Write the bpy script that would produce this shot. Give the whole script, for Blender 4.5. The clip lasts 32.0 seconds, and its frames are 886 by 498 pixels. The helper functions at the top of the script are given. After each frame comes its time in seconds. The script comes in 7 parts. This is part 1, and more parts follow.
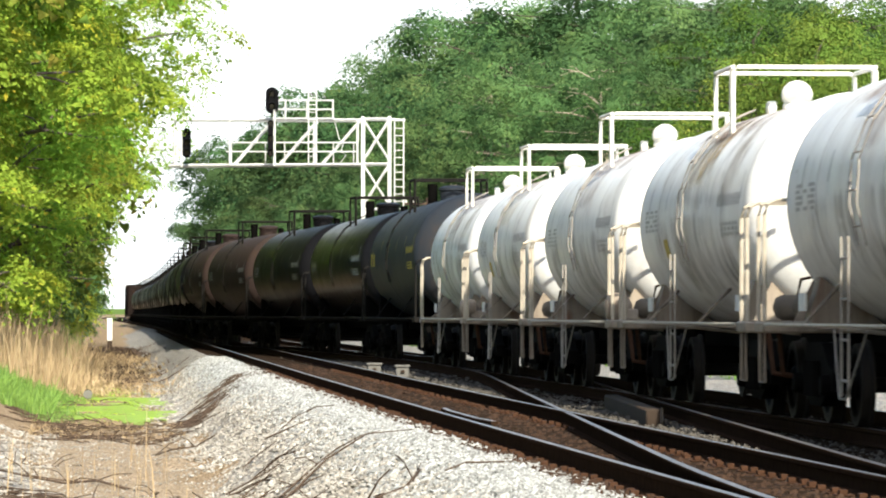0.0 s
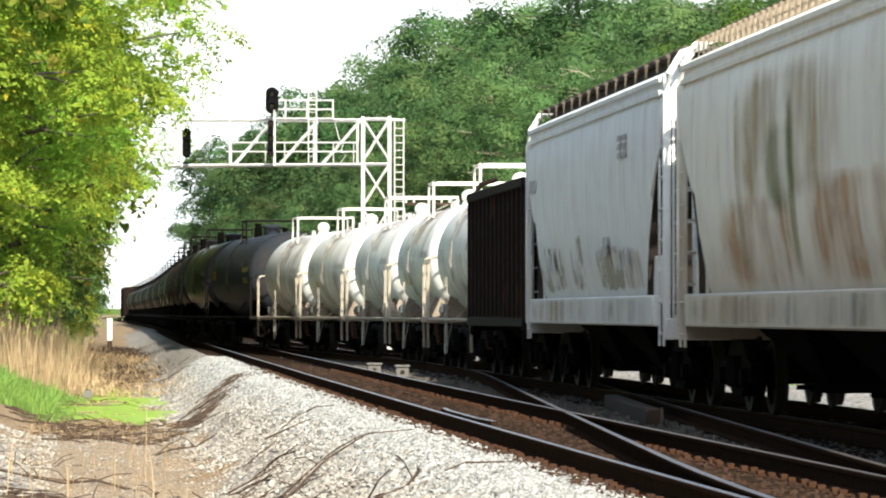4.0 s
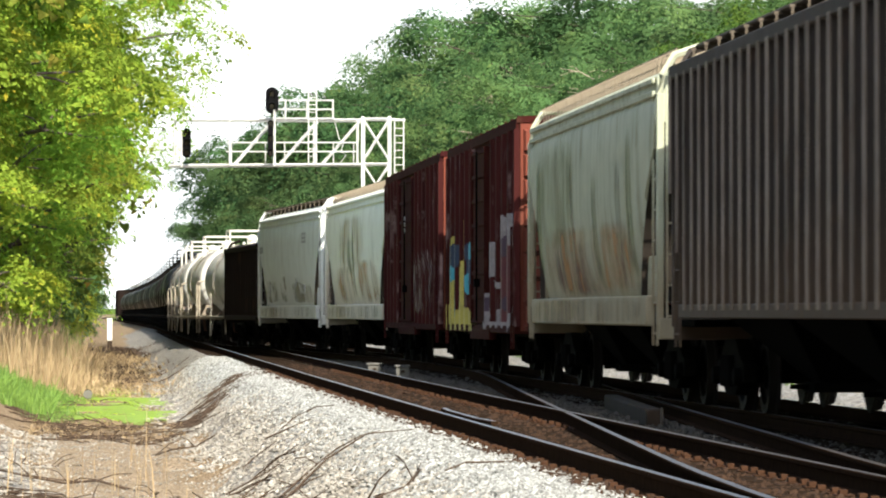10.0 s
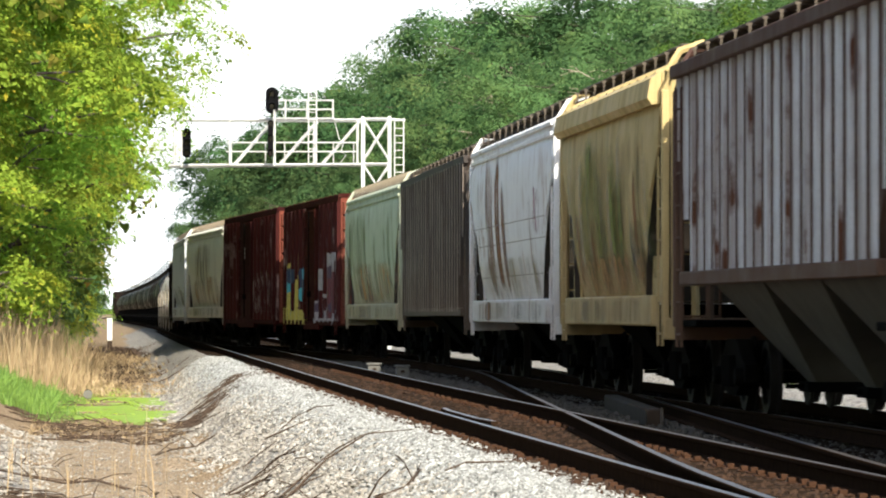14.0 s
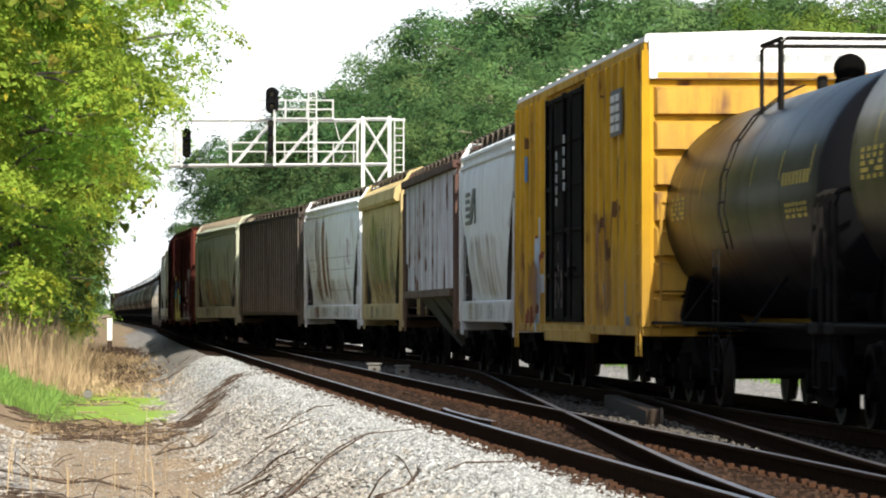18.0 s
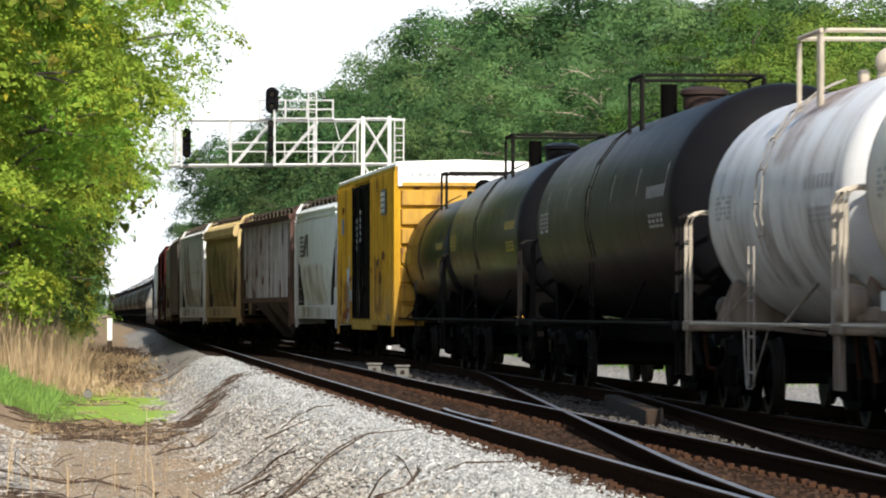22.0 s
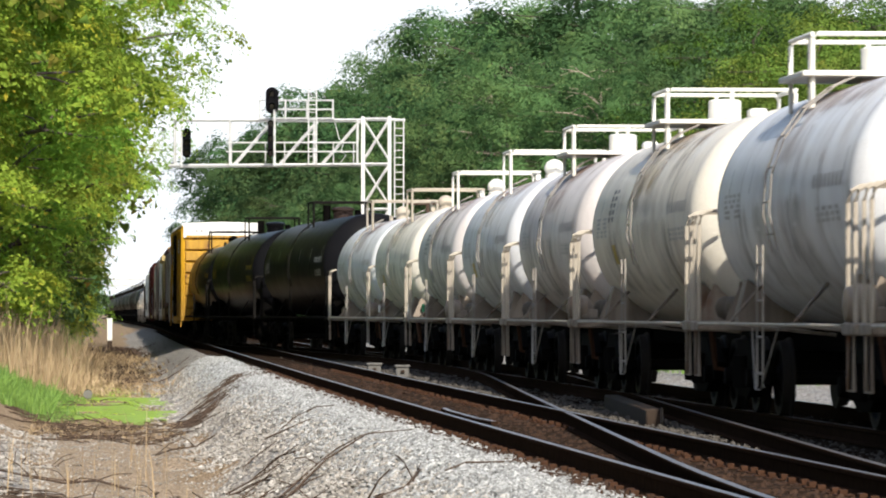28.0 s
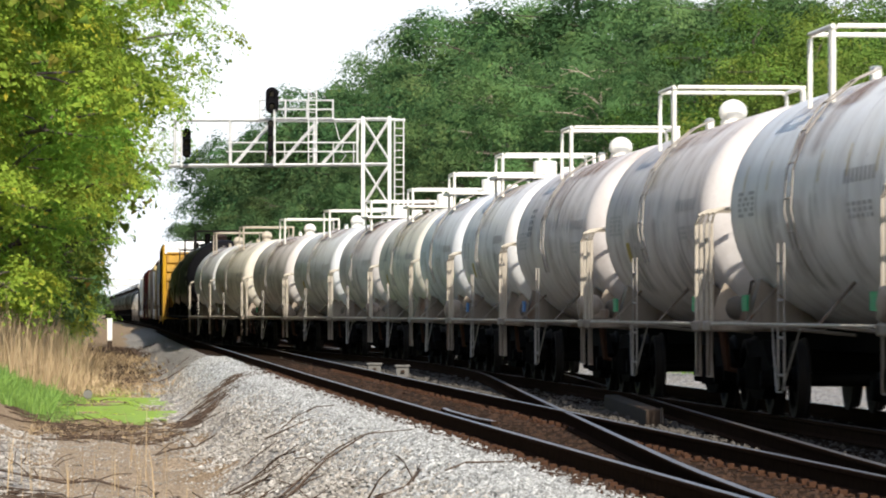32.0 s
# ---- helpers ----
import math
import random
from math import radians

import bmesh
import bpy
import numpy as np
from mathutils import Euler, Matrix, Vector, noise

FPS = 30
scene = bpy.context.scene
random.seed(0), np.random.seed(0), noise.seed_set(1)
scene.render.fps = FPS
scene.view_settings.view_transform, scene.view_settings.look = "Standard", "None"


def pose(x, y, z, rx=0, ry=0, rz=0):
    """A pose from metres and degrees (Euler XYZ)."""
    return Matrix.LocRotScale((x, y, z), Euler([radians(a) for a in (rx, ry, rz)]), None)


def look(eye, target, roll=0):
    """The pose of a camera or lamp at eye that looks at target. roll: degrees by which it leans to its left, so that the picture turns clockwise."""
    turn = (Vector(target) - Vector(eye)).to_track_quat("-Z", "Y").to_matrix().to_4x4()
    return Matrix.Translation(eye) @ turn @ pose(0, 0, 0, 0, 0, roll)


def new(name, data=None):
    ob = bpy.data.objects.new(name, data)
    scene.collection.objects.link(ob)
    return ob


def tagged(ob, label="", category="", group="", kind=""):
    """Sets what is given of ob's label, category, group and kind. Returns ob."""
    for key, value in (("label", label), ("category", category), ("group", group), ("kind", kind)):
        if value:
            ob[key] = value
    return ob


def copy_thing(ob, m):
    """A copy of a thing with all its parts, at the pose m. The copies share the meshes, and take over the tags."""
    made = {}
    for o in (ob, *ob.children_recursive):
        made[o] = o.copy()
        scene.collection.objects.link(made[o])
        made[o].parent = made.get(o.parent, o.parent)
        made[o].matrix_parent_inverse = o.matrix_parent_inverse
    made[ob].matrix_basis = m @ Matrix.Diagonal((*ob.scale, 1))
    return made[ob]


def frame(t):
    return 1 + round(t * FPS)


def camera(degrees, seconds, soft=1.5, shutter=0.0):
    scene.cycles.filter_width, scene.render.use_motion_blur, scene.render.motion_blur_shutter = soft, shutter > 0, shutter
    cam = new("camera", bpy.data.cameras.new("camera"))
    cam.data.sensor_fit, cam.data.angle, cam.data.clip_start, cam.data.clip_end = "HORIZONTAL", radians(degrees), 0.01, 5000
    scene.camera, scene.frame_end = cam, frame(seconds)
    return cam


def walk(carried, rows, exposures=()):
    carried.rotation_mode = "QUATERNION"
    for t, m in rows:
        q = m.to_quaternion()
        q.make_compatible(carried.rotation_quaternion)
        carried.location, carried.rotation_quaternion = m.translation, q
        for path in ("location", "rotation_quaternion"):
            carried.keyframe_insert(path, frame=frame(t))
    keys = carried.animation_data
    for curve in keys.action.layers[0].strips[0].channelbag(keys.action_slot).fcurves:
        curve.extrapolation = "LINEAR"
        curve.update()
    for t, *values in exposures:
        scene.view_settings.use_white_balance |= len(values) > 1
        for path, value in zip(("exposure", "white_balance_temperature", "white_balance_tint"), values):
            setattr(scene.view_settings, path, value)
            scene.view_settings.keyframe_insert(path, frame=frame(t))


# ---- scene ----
# ---------------------------------------------------------------- camera
cam = camera(10.77, 32.0, soft=2.0, shutter=0.4)
EYE_Z = 1.139
PITCH = 0.782
walk(cam, [(0.0, pose(0, 0, EYE_Z, 90 + PITCH, 0, 0)), (32.0, pose(0, 0, EYE_Z, 90 + PITCH, 0, 0))],
     exposures=[(0.0, 1.2, 6700, 5), (12.0, 1.12, 6750, 6), (17.0, 0.98, 6650, 7), (22.0, 0.7, 6500, 9), (32.0, 0.66, 6450, 10)])

# ---------------------------------------------------------------- world, sun
world = bpy.data.worlds.new("sky")
scene.world = world
world.use_nodes = True
sky = world.node_tree.nodes.new("ShaderNodeTexSky")
sky.sky_type = "NISHITA"
sky.sun_disc = False
SUN_TURN, SUN_HIGH = radians(12.0), radians(38.0)
LIGHT = Vector((-math.sin(SUN_TURN) * math.cos(SUN_HIGH), math.cos(SUN_TURN) * math.cos(SUN_HIGH), -math.sin(SUN_HIGH)))
sky.sun_elevation = SUN_HIGH
sky.sun_rotation = math.atan2(-LIGHT.x, -LIGHT.y)
sky.dust_density = 1.5
sky.air_density = 1.0
bg = world.node_tree.nodes["Background"]
bg.inputs["Strength"].default_value = 0.13
world.node_tree.links.new(sky.outputs[0], bg.inputs[0])
sun = new("sun", bpy.data.lights.new("sun", "SUN"))
sun.data.energy = 4.0
sun.data.angle = radians(0.6)
sun.data.color = (1.0, 0.93, 0.82)
sun.matrix_basis = look((40, -60, 50), Vector((40, -60, 50)) + LIGHT)


def haze_backdrop():
    """The bright hazy sky low over the horizon ahead."""
    m, t, b, out = nodes_of("haze_sky")
    em = node(t, "ShaderNodeEmission", Strength=0.85)
    tc = t.nodes.new("ShaderNodeTexCoord")
    n = node(t, "ShaderNodeTexNoise", Scale=0.0022, Detail=4.0)
    t.links.new(tc.outputs["Object"], n.inputs["Vector"])
    r = t.nodes.new("ShaderNodeValToRGB")
    r.color_ramp.elements[0].position, r.color_ramp.elements[0].color = 0.35, (0.86, 0.92, 1.0, 1)
    r.color_ramp.elements[1].position, r.color_ramp.elements[1].color = 0.6, (1.0, 1.0, 1.0, 1)
    t.links.new(n.outputs["Fac"], r.inputs[0])
    t.links.new(r.outputs[0], em.inputs["Color"])
    t.links.new(em.outputs[0], out.inputs["Surface"])
    me = bpy.data.meshes.new("backdrop")
    v = [(4000 * math.sin(radians(a)), 4000 * math.cos(radians(a)), z) for a in range(-24, 25, 4) for z in (-60, 700)]
    me.from_pydata(v, [], [(2 * i, 2 * i + 1, 2 * i + 3, 2 * i + 2) for i in range(12)])
    me.materials.append(m)
    tagged(new("backdrop", me), "bright white hazy sky over the horizon", "sky", kind="structure")


# ---------------------------------------------------------------- the line of the two tracks
SPEED = 12.374
SPACING = 3.66
STEP = 0.5
S_AXIS = np.arange(-480.0, 1500.0, STEP)


def bearing(s):
    return np.radians(np.interp(s, [0, 70, 160, 260, 420, 560, 900], [-4.4, -4.15, -4.09, -3.9, -4.35, -4.5, -4.5]))


def cross_rate(s, a, b, w=0.35):
    u = np.clip((s - a) / (b - a), 0, 1)
    return np.clip(np.minimum(u / w, (1 - u) / w), 0, 1) / (1 - w) / (b - a)


def integrate(turn):
    zero = int(np.where(S_AXIS == 0)[0][0])
    mid = (turn[1:] + turn[:-1]) / 2
    x = np.concatenate([[0], np.cumsum(np.sin(mid))]) * STEP
    y = np.concatenate([[0], np.cumsum(np.cos(mid))]) * STEP
    return x - x[zero] + 6.6, y - y[zero] + 25.0


MAIN_TURN = bearing(S_AXIS)
MAIN_X, MAIN_Y = integrate(MAIN_TURN)
RUN_TURN = MAIN_TURN - 3.8 * cross_rate(S_AXIS, 80.4, 170.6)
RUN_X, RUN_Y = integrate(RUN_TURN)


def on_main(s, off=0.0):
    """A place beside the straight main line: x, y and the bearing."""
    a = np.interp(s, S_AXIS, MAIN_TURN)
    return (np.interp(s, S_AXIS, MAIN_X) + off * np.cos(a), np.interp(s, S_AXIS, MAIN_Y) - off * np.sin(a), a)


def on_run(s):
    return np.interp(s, S_AXIS, RUN_X), np.interp(s, S_AXIS, RUN_Y)


def off_main(x, y):
    """How far along and how far beside the main line a place lies."""
    s = np.interp(y, MAIN_Y, S_AXIS)
    for _ in range(2):
        a = np.interp(s, S_AXIS, MAIN_TURN)
        s = s + (x - np.interp(s, S_AXIS, MAIN_X)) * np.sin(a) + (y - np.interp(s, S_AXIS, MAIN_Y)) * np.cos(a)
    a = np.interp(s, S_AXIS, MAIN_TURN)
    return s, (x - np.interp(s, S_AXIS, MAIN_X)) * np.cos(a) - (y - np.interp(s, S_AXIS, MAIN_Y)) * np.sin(a)


# ---------------------------------------------------------------- mesh helpers
class Shape:
    """Collects corners and faces of one mesh."""

    def __init__(self):
        self.v, self.f, self.smooth = [], [], []

    def add(self, verts, faces, smooth=False):
        n = len(self.v)
        self.v.extend(tuple(p) for p in verts)
        self.f.extend(tuple(i + n for i in f) for f in faces)
        self.smooth.extend([smooth] * len(faces))
        return self

    def box(self, x0, x1, y0, y1, z0, z1, bev=0.0):
        if bev <= 0:
            v = [(x, y, z) for z in (z0, z1) for y in (y0, y1) for x in (x0, x1)]
            return self.add(v, [(0, 2, 3, 1), (4, 5, 7, 6), (0, 1, 5, 4), (2, 6, 7, 3), (0, 4, 6, 2), (1, 3, 7, 5)])
        b = min(bev, (x1 - x0) / 2.1, (y1 - y0) / 2.1, (z1 - z0) / 2.1)
        v, idx = [], {}
        for sx, x in ((-1, x0), (1, x1)):
            for sy, y in ((-1, y0), (1, y1)):
                for sz, z in ((-1, z0), (1, z1)):
                    idx[sx, sy, sz] = len(v)
                    v += [(x, y - sy * b, z - sz * b), (x - sx * b, y, z - sz * b), (x - sx * b, y - sy * b, z)]
        f = []
        for ax in range(3):
            for sg in (-1, 1):
                o = [0, 0, 0]
                ring = []
                for p, q in ((-1, -1), (1, -1), (1, 1), (-1, 1)):
                    o[ax], o[(ax + 1) % 3], o[(ax + 2) % 3] = sg, p, q
                    ring.append(idx[tuple(o)] + ax)
                f.append(tuple(ring if sg > 0 else ring[::-1]))
        for ax in range(3):
            p1, p2 = (ax + 1) % 3, (ax + 2) % 3
            for s1 in (-1, 1):
                for s2 in (-1, 1):
                    lo, hi = [0, 0, 0], [0, 0, 0]
                    lo[ax], hi[ax] = -1, 1
                    lo[p1] = hi[p1] = s1
                    lo[p2] = hi[p2] = s2
                    a, c = idx[tuple(lo)], idx[tuple(hi)]
                    q = (a + p1, c + p1, c + p2, a + p2)
                    f.append(q if s1 * s2 < 0 else q[::-1])
        for k, i in idx.items():
            q = (i, i + 1, i + 2)
            f.append(q if k[0] * k[1] * k[2] > 0 else q[::-1])
        return self.add(v, f)

    def tube(self, pts, r, sides=6, close=True):
        pts = [Vector(p) for p in pts]
        rings, faces = [], []
        up = Vector((0.013, 0.027, 1))
        for i, p in enumerate(pts):
            d = (pts[min(i + 1, len(pts) - 1)] - pts[max(i - 1, 0)]).normalized()
            a = d.cross(up if abs(d.z) < 0.95 else Vector((1, 0.02, 0))).normalized()
            b = d.cross(a)
            rr = r[i] if isinstance(r, (list, tuple)) else r
            rings += [p + (a * math.cos(k * math.tau / sides) + b * math.sin(k * math.tau / sides)) * rr for k in range(sides)]
        for i in range(len(pts) - 1):
            for k in range(sides):
                q = (k + 1) % sides
                faces.append((i * sides + k, i * sides + q, (i + 1) * sides + q, (i + 1) * sides + k))
        self.add(rings, faces, True)
        if close:
            m = (len(pts) - 1) * sides
            self.add(rings[:sides], [tuple(range(sides))[::-1]])
            self.add(rings[m:], [tuple(range(sides))])
        return self

    def lathe(self, prof, axis="y", at=(0, 0, 0), n=32):
        """Turns (place along the axis, radius) round the axis."""
        v, f = [], []
        for u, r in prof:
            for k in range(n):
                c, s = math.cos(k * math.tau / n) * r, math.sin(k * math.tau / n) * r
                p = {"x": (u, c, s), "y": (s, u, c), "z": (c, s, u)}[axis]
                v.append((p[0] + at[0], p[1] + at[1], p[2] + at[2]))
        for i in range(len(prof) - 1):
            for k in range(n):
                q = (k + 1) % n
                f.append((i * n + k, i * n + q, (i + 1) * n + q, (i + 1) * n + k))
        f.append(tuple(range(n))[::-1])
        f.append(tuple(range((len(prof) - 1) * n, len(prof) * n)))
        return self.add(v, f, True)

    def loft(self, rings, smooth=False, caps=True):
        n = len(rings[0])
        v = [p for r in rings for p in r]
        f = []
        for i in range(len(rings) - 1):
            for k in range(n):
                q = (k + 1) % n
                f.append((i * n + k, i * n + q, (i + 1) * n + q, (i + 1) * n + k))
        self.add(v, f, smooth)
        if caps:
            self.add(rings[0], [tuple(range(n))[::-1]])
            self.add(rings[-1], [tuple(range(n))])
        return self

    def prism(self, outline, y0, y1):
        """An outline in x and z, drawn out along y."""
        return self.loft([[(x, y, z) for x, z in outline] for y in (y0, y1)])

    def mesh(self, name, material):
        me = bpy.data.meshes.new(name)
        me.from_pydata(self.v, [], self.f)
        me.polygons.foreach_set("use_smooth", self.smooth)
        bm = bmesh.new()
        bm.from_mesh(me)
        bmesh.ops.recalc_face_normals(bm, faces=bm.faces)
        bm.to_mesh(me)
        bm.free()
        me.materials.append(material)
        me.set_sharp_from_angle(angle=radians(40))
        return me


def part(name, shape, material, parent, label=""):
    ob = new(name, shape.mesh(name, material))
    ob.parent = parent
    if label:
        tagged(ob, label)
    return ob


def again(ob, parent, m=None):
    """The same piece once more, on the same mesh."""
    o = ob.copy()
    scene.collection.objects.link(o)
    o.parent = parent
    if m is not None:
        o.matrix_basis = m
    return o


def thing(name, label, category, group="", at=None):
    ob = new(name)
    ob.empty_display_size = 0.3
    if at is not None:
        ob.matrix_basis = at
    return tagged(ob, label, category, group)


def fast_mesh(name, verts, faces, material, smooth=False):
    """A mesh out of number arrays; all faces have the same count of corners."""
    me = bpy.data.meshes.new(name)
    k = faces.shape[1]
    me.vertices.add(len(verts))
    me.vertices.foreach_set("co", np.ascontiguousarray(verts, dtype=np.float32).ravel())
    me.loops.add(faces.size)
    me.loops.foreach_set("vertex_index", np.ascontiguousarray(faces, dtype=np.int32).ravel())
    me.polygons.add(len(faces))
    me.polygons.foreach_set("loop_start", np.arange(0, faces.size, k, dtype=np.int32))
    me.polygons.foreach_set("use_smooth", np.full(len(faces), smooth))
    me.update()
    me.validate()
    me.materials.append(material)
    return me


# ---------------------------------------------------------------- materials
def nodes_of(name):
    m = bpy.data.materials.new(name)
    m.use_nodes = True
    t = m.node_tree
    return m, t, t.nodes["Principled BSDF"], t.nodes["Material Output"]


def node(t, kind, **settings):
    n = t.nodes.new(kind)
    for key, value in settings.items():
        n.inputs[key.replace("_", " ")].default_value = value
    return n


def noise_at(t, scale, coord="Object", stretch=(1, 1, 1), detail=5.0, rough=0.55):
    tc = t.nodes.new("ShaderNodeTexCoord")
    mp = t.nodes.new("ShaderNodeMapping")
    mp.inputs["Scale"].default_value = stretch
    oi = t.nodes.new("ShaderNodeObjectInfo")
    ad = t.nodes.new("ShaderNodeVectorMath")
    ad.operation = "MULTIPLY_ADD"
    ad.inputs[1].default_value = (37.0, 53.0, 71.0)
    t.links.new(oi.outputs["Random"], ad.inputs[0])
    t.links.new(tc.outputs[coord], mp.inputs["Vector"])
    t.links.new(mp.outputs[0], ad.inputs[2])
    n = node(t, "ShaderNodeTexNoise", Scale=scale, Detail=detail, Roughness=rough)
    t.links.new(ad.outputs[0] if coord == "Object" else mp.outputs[0], n.inputs["Vector"])
    return n.outputs["Fac"]


def ramp(t, fac, stops, ease="LINEAR"):
    r = t.nodes.new("ShaderNodeValToRGB")
    r.color_ramp.interpolation = ease
    while len(r.color_ramp.elements) < len(stops):
        r.color_ramp.elements.new(0.5)
    for e, (p, c) in zip(r.color_ramp.elements, stops):
        e.position = p
        e.color = (*c, 1) if isinstance(c, tuple) else (c, c, c, 1)
    t.links.new(fac, r.inputs[0])
    return r.outputs[0]


def mix(t, fac, a, b):
    m = t.nodes.new("ShaderNodeMix")
    m.data_type = "RGBA"
    for slot, value in ((0, fac), (6, a), (7, b)):
        if hasattr(value, "is_linked"):
            t.links.new(value, m.inputs[slot])
        else:
            m.inputs[slot].default_value = (*value, 1) if isinstance(value, tuple) else value
    return m.outputs[2]


def bump(t, bsdf, height, strength=0.3, distance=0.02):
    b = node(t, "ShaderNodeBump", Strength=strength, Distance=distance)
    t.links.new(height, b.inputs["Height"])
    t.links.new(b.outputs[0], bsdf.inputs["Normal"])


def times(t, a, k):
    m = t.nodes.new("ShaderNodeMath")
    m.operation = "MULTIPLY"
    t.links.new(a, m.inputs[0])
    if hasattr(k, "is_linked"):
        t.links.new(k, m.inputs[1])
    else:
        m.inputs[1].default_value = k
    return m.outputs[0]


def paint(name, colour, grime=(0.06, 0.045, 0.035), rust=(0.16, 0.06, 0.025), grime_amount=0.5, rust_amount=0.25,
          rough=0.5, low=0.0, metal=0.0, gloss=0.18, runs=4.5):
    """Weathered car paint: blotches, streaks that run down, rust; low: road dirt that grows towards the sill's spray zone."""
    m, t, b, _ = nodes_of(name)
    b.inputs["Specular IOR Level"].default_value = gloss
    blot = noise_at(t, 1.3, stretch=(1, 1, 1.4))
    streak = noise_at(t, runs, stretch=(1, 1, 0.07), detail=4)
    fine = noise_at(t, 30.0, detail=3)
    c = mix(t, times(t, ramp(t, streak, [(0.42, 0.0), (0.72, 1.0)]), grime_amount), colour, grime)
    c = mix(t, times(t, ramp(t, blot, [(0.45, 0.0), (0.75, 1.0)]), grime_amount * 0.7), c,
            tuple(0.45 * k + 0.55 * g for k, g in zip(colour, grime)))
    spots = times(t, ramp(t, streak, [(0.5, 0.0), (0.66, 1.0)]), ramp(t, blot, [(0.5, 0.0), (0.66, 1.0)]))
    c = mix(t, times(t, spots, rust_amount * 3), c, rust)
    c = mix(t, times(t, ramp(t, fine, [(0.5, 0.0), (0.8, 1.0)]), 0.18), c, grime)
    if low > 0:
        tc = t.nodes.new("ShaderNodeTexCoord")
        sx = t.nodes.new("ShaderNodeSeparateXYZ")
        t.links.new(tc.outputs["Object"], sx.inputs[0])
        wave = t.nodes.new("ShaderNodeMath")
        wave.operation = "MULTIPLY_ADD"
        wave.inputs[1].default_value = 1.3
        t.links.new(streak, wave.inputs[0])
        t.links.new(sx.outputs["Z"], wave.inputs[2])
        c = mix(t, times(t, ramp(t, times(t, wave.outputs[0], 0.25), [(0.47, 1.0), (0.72, 0.0)]), low), c, (0.27, 0.165, 0.09))
    t.links.new(c, b.inputs["Base Color"])
    b.inputs["Metallic"].default_value = metal
    t.links.new(ramp(t, blot, [(0.3, max(rough - (0.12 if max(colour) > 0.06 else 0.02), 0.05)), (0.8, min(rough + (0.25 if max(colour) > 0.06 else 0.05), 1.0))]), b.inputs["Roughness"])
    bump(t, b, fine, 0.15, 0.004)
    return m


def plain(name, colour, rough=0.6, metal=0.0, vary=0.25, scale=6.0):
    m, t, b, _ = nodes_of(name)
    if rough >= 0.7:
        b.inputs["Specular IOR Level"].default_value = 0.12 if max(colour) > 0.02 else 0.02
    n = noise_at(t, scale)
    t.links.new(mix(t, n, tuple(k * (1 - vary) for k in colour), tuple(min(1, k * (1 + vary)) for k in colour)), b.inputs["Base Color"])
    b.inputs["Roughness"].default_value = rough
    b.inputs["Metallic"].default_value = metal
    bump(t, b, noise_at(t, scale * 8), 0.2, 0.005)
    return m


TANK_WHITE = paint("tank_white", (0.74, 0.735, 0.72), (0.3, 0.265, 0.23), (0.22, 0.12, 0.06), 0.28, 0.08, 0.45, runs=1.7, gloss=0.4)
TANK_CREAM = paint("tank_cream", (0.7, 0.655, 0.56), (0.27, 0.22, 0.17), (0.22, 0.12, 0.06), 0.3, 0.08, 0.48, runs=1.7, gloss=0.35)
TANK_DUSTY = paint("tank_dusty", (0.64, 0.6, 0.575), (0.23, 0.18, 0.155), (0.2, 0.09, 0.055), 0.35, 0.12, 0.52, runs=1.7, gloss=0.3)
TANK_GREY = paint("tank_grey", (0.66, 0.67, 0.68), (0.28, 0.25, 0.225), (0.2, 0.11, 0.06), 0.35, 0.08, 0.46, runs=1.7, gloss=0.35)
TANK_BLACK = paint("tank_black", (0.006, 0.0063, 0.0078), (0.014, 0.0135, 0.014), (0.03, 0.022, 0.018), 0.25, 0.03, 0.3, runs=0.8, gloss=0.03)
TANK_SOOT = paint("tank_soot", (0.007, 0.007, 0.0085), (0.015, 0.0145, 0.0145), (0.03, 0.023, 0.018), 0.3, 0.04, 0.4, runs=0.8, gloss=0.03)
TANK_RUST = paint("tank_rust", (0.04, 0.027, 0.024), (0.022, 0.018, 0.016), (0.07, 0.04, 0.022), 0.35, 0.1, 0.6, runs=1.2, gloss=0.06)
TANK_BLUE = paint("tank_blue", (0.022, 0.027, 0.036), (0.03, 0.028, 0.026), (0.08, 0.05, 0.03), 0.4, 0.1, 0.55, runs=1.7, gloss=0.06)
RAIL_WHITE = plain("rail_white", (0.72, 0.7, 0.64), 0.6, vary=0.12)
RAIL_CREAM = plain("rail_cream", (0.42, 0.37, 0.3), 0.7, vary=0.4, scale=3.0)
LADDER_GREY = plain("ladder_grey", (0.3, 0.275, 0.245), 0.75, vary=0.35, scale=3.0)
SADDLE_DIRTY = paint("saddle_dirty", (0.3, 0.25, 0.2), (0.1, 0.07, 0.05), (0.16, 0.07, 0.035), 0.7, 0.35, 0.75)
SEAM = plain("weld_seam", (0.3, 0.27, 0.25), 0.75, vary=0.4, scale=4.0)
RAIL_BLACK = plain("rail_black", (0.014, 0.013, 0.012), 0.75)
# Running gear colours are near-black: the shade under the cars is painted in.
UNDER = plain("shaded_underframe", (0.0032, 0.003, 0.0028), 0.9, vary=0.4)
TRUCK = plain("shaded_truck_iron", (0.0045, 0.004, 0.0035), 0.85, vary=0.4)
BOARD = plain("running_board_steel", (0.12, 0.1, 0.08), 0.75, vary=0.3)
BOARD_TAN = plain("weathered_grating", (0.26, 0.215, 0.16), 0.75, vary=0.3)
BOARD_RUSTY = plain("rusty_roof_steel", (0.06, 0.045, 0.038), 0.8, vary=0.4, scale=3.0)
HOP_GREY = paint("hopper_grey", (0.71, 0.745, 0.755), (0.36, 0.34, 0.31), (0.3, 0.18, 0.1), 0.3, 0.06, 0.6, low=0.3)
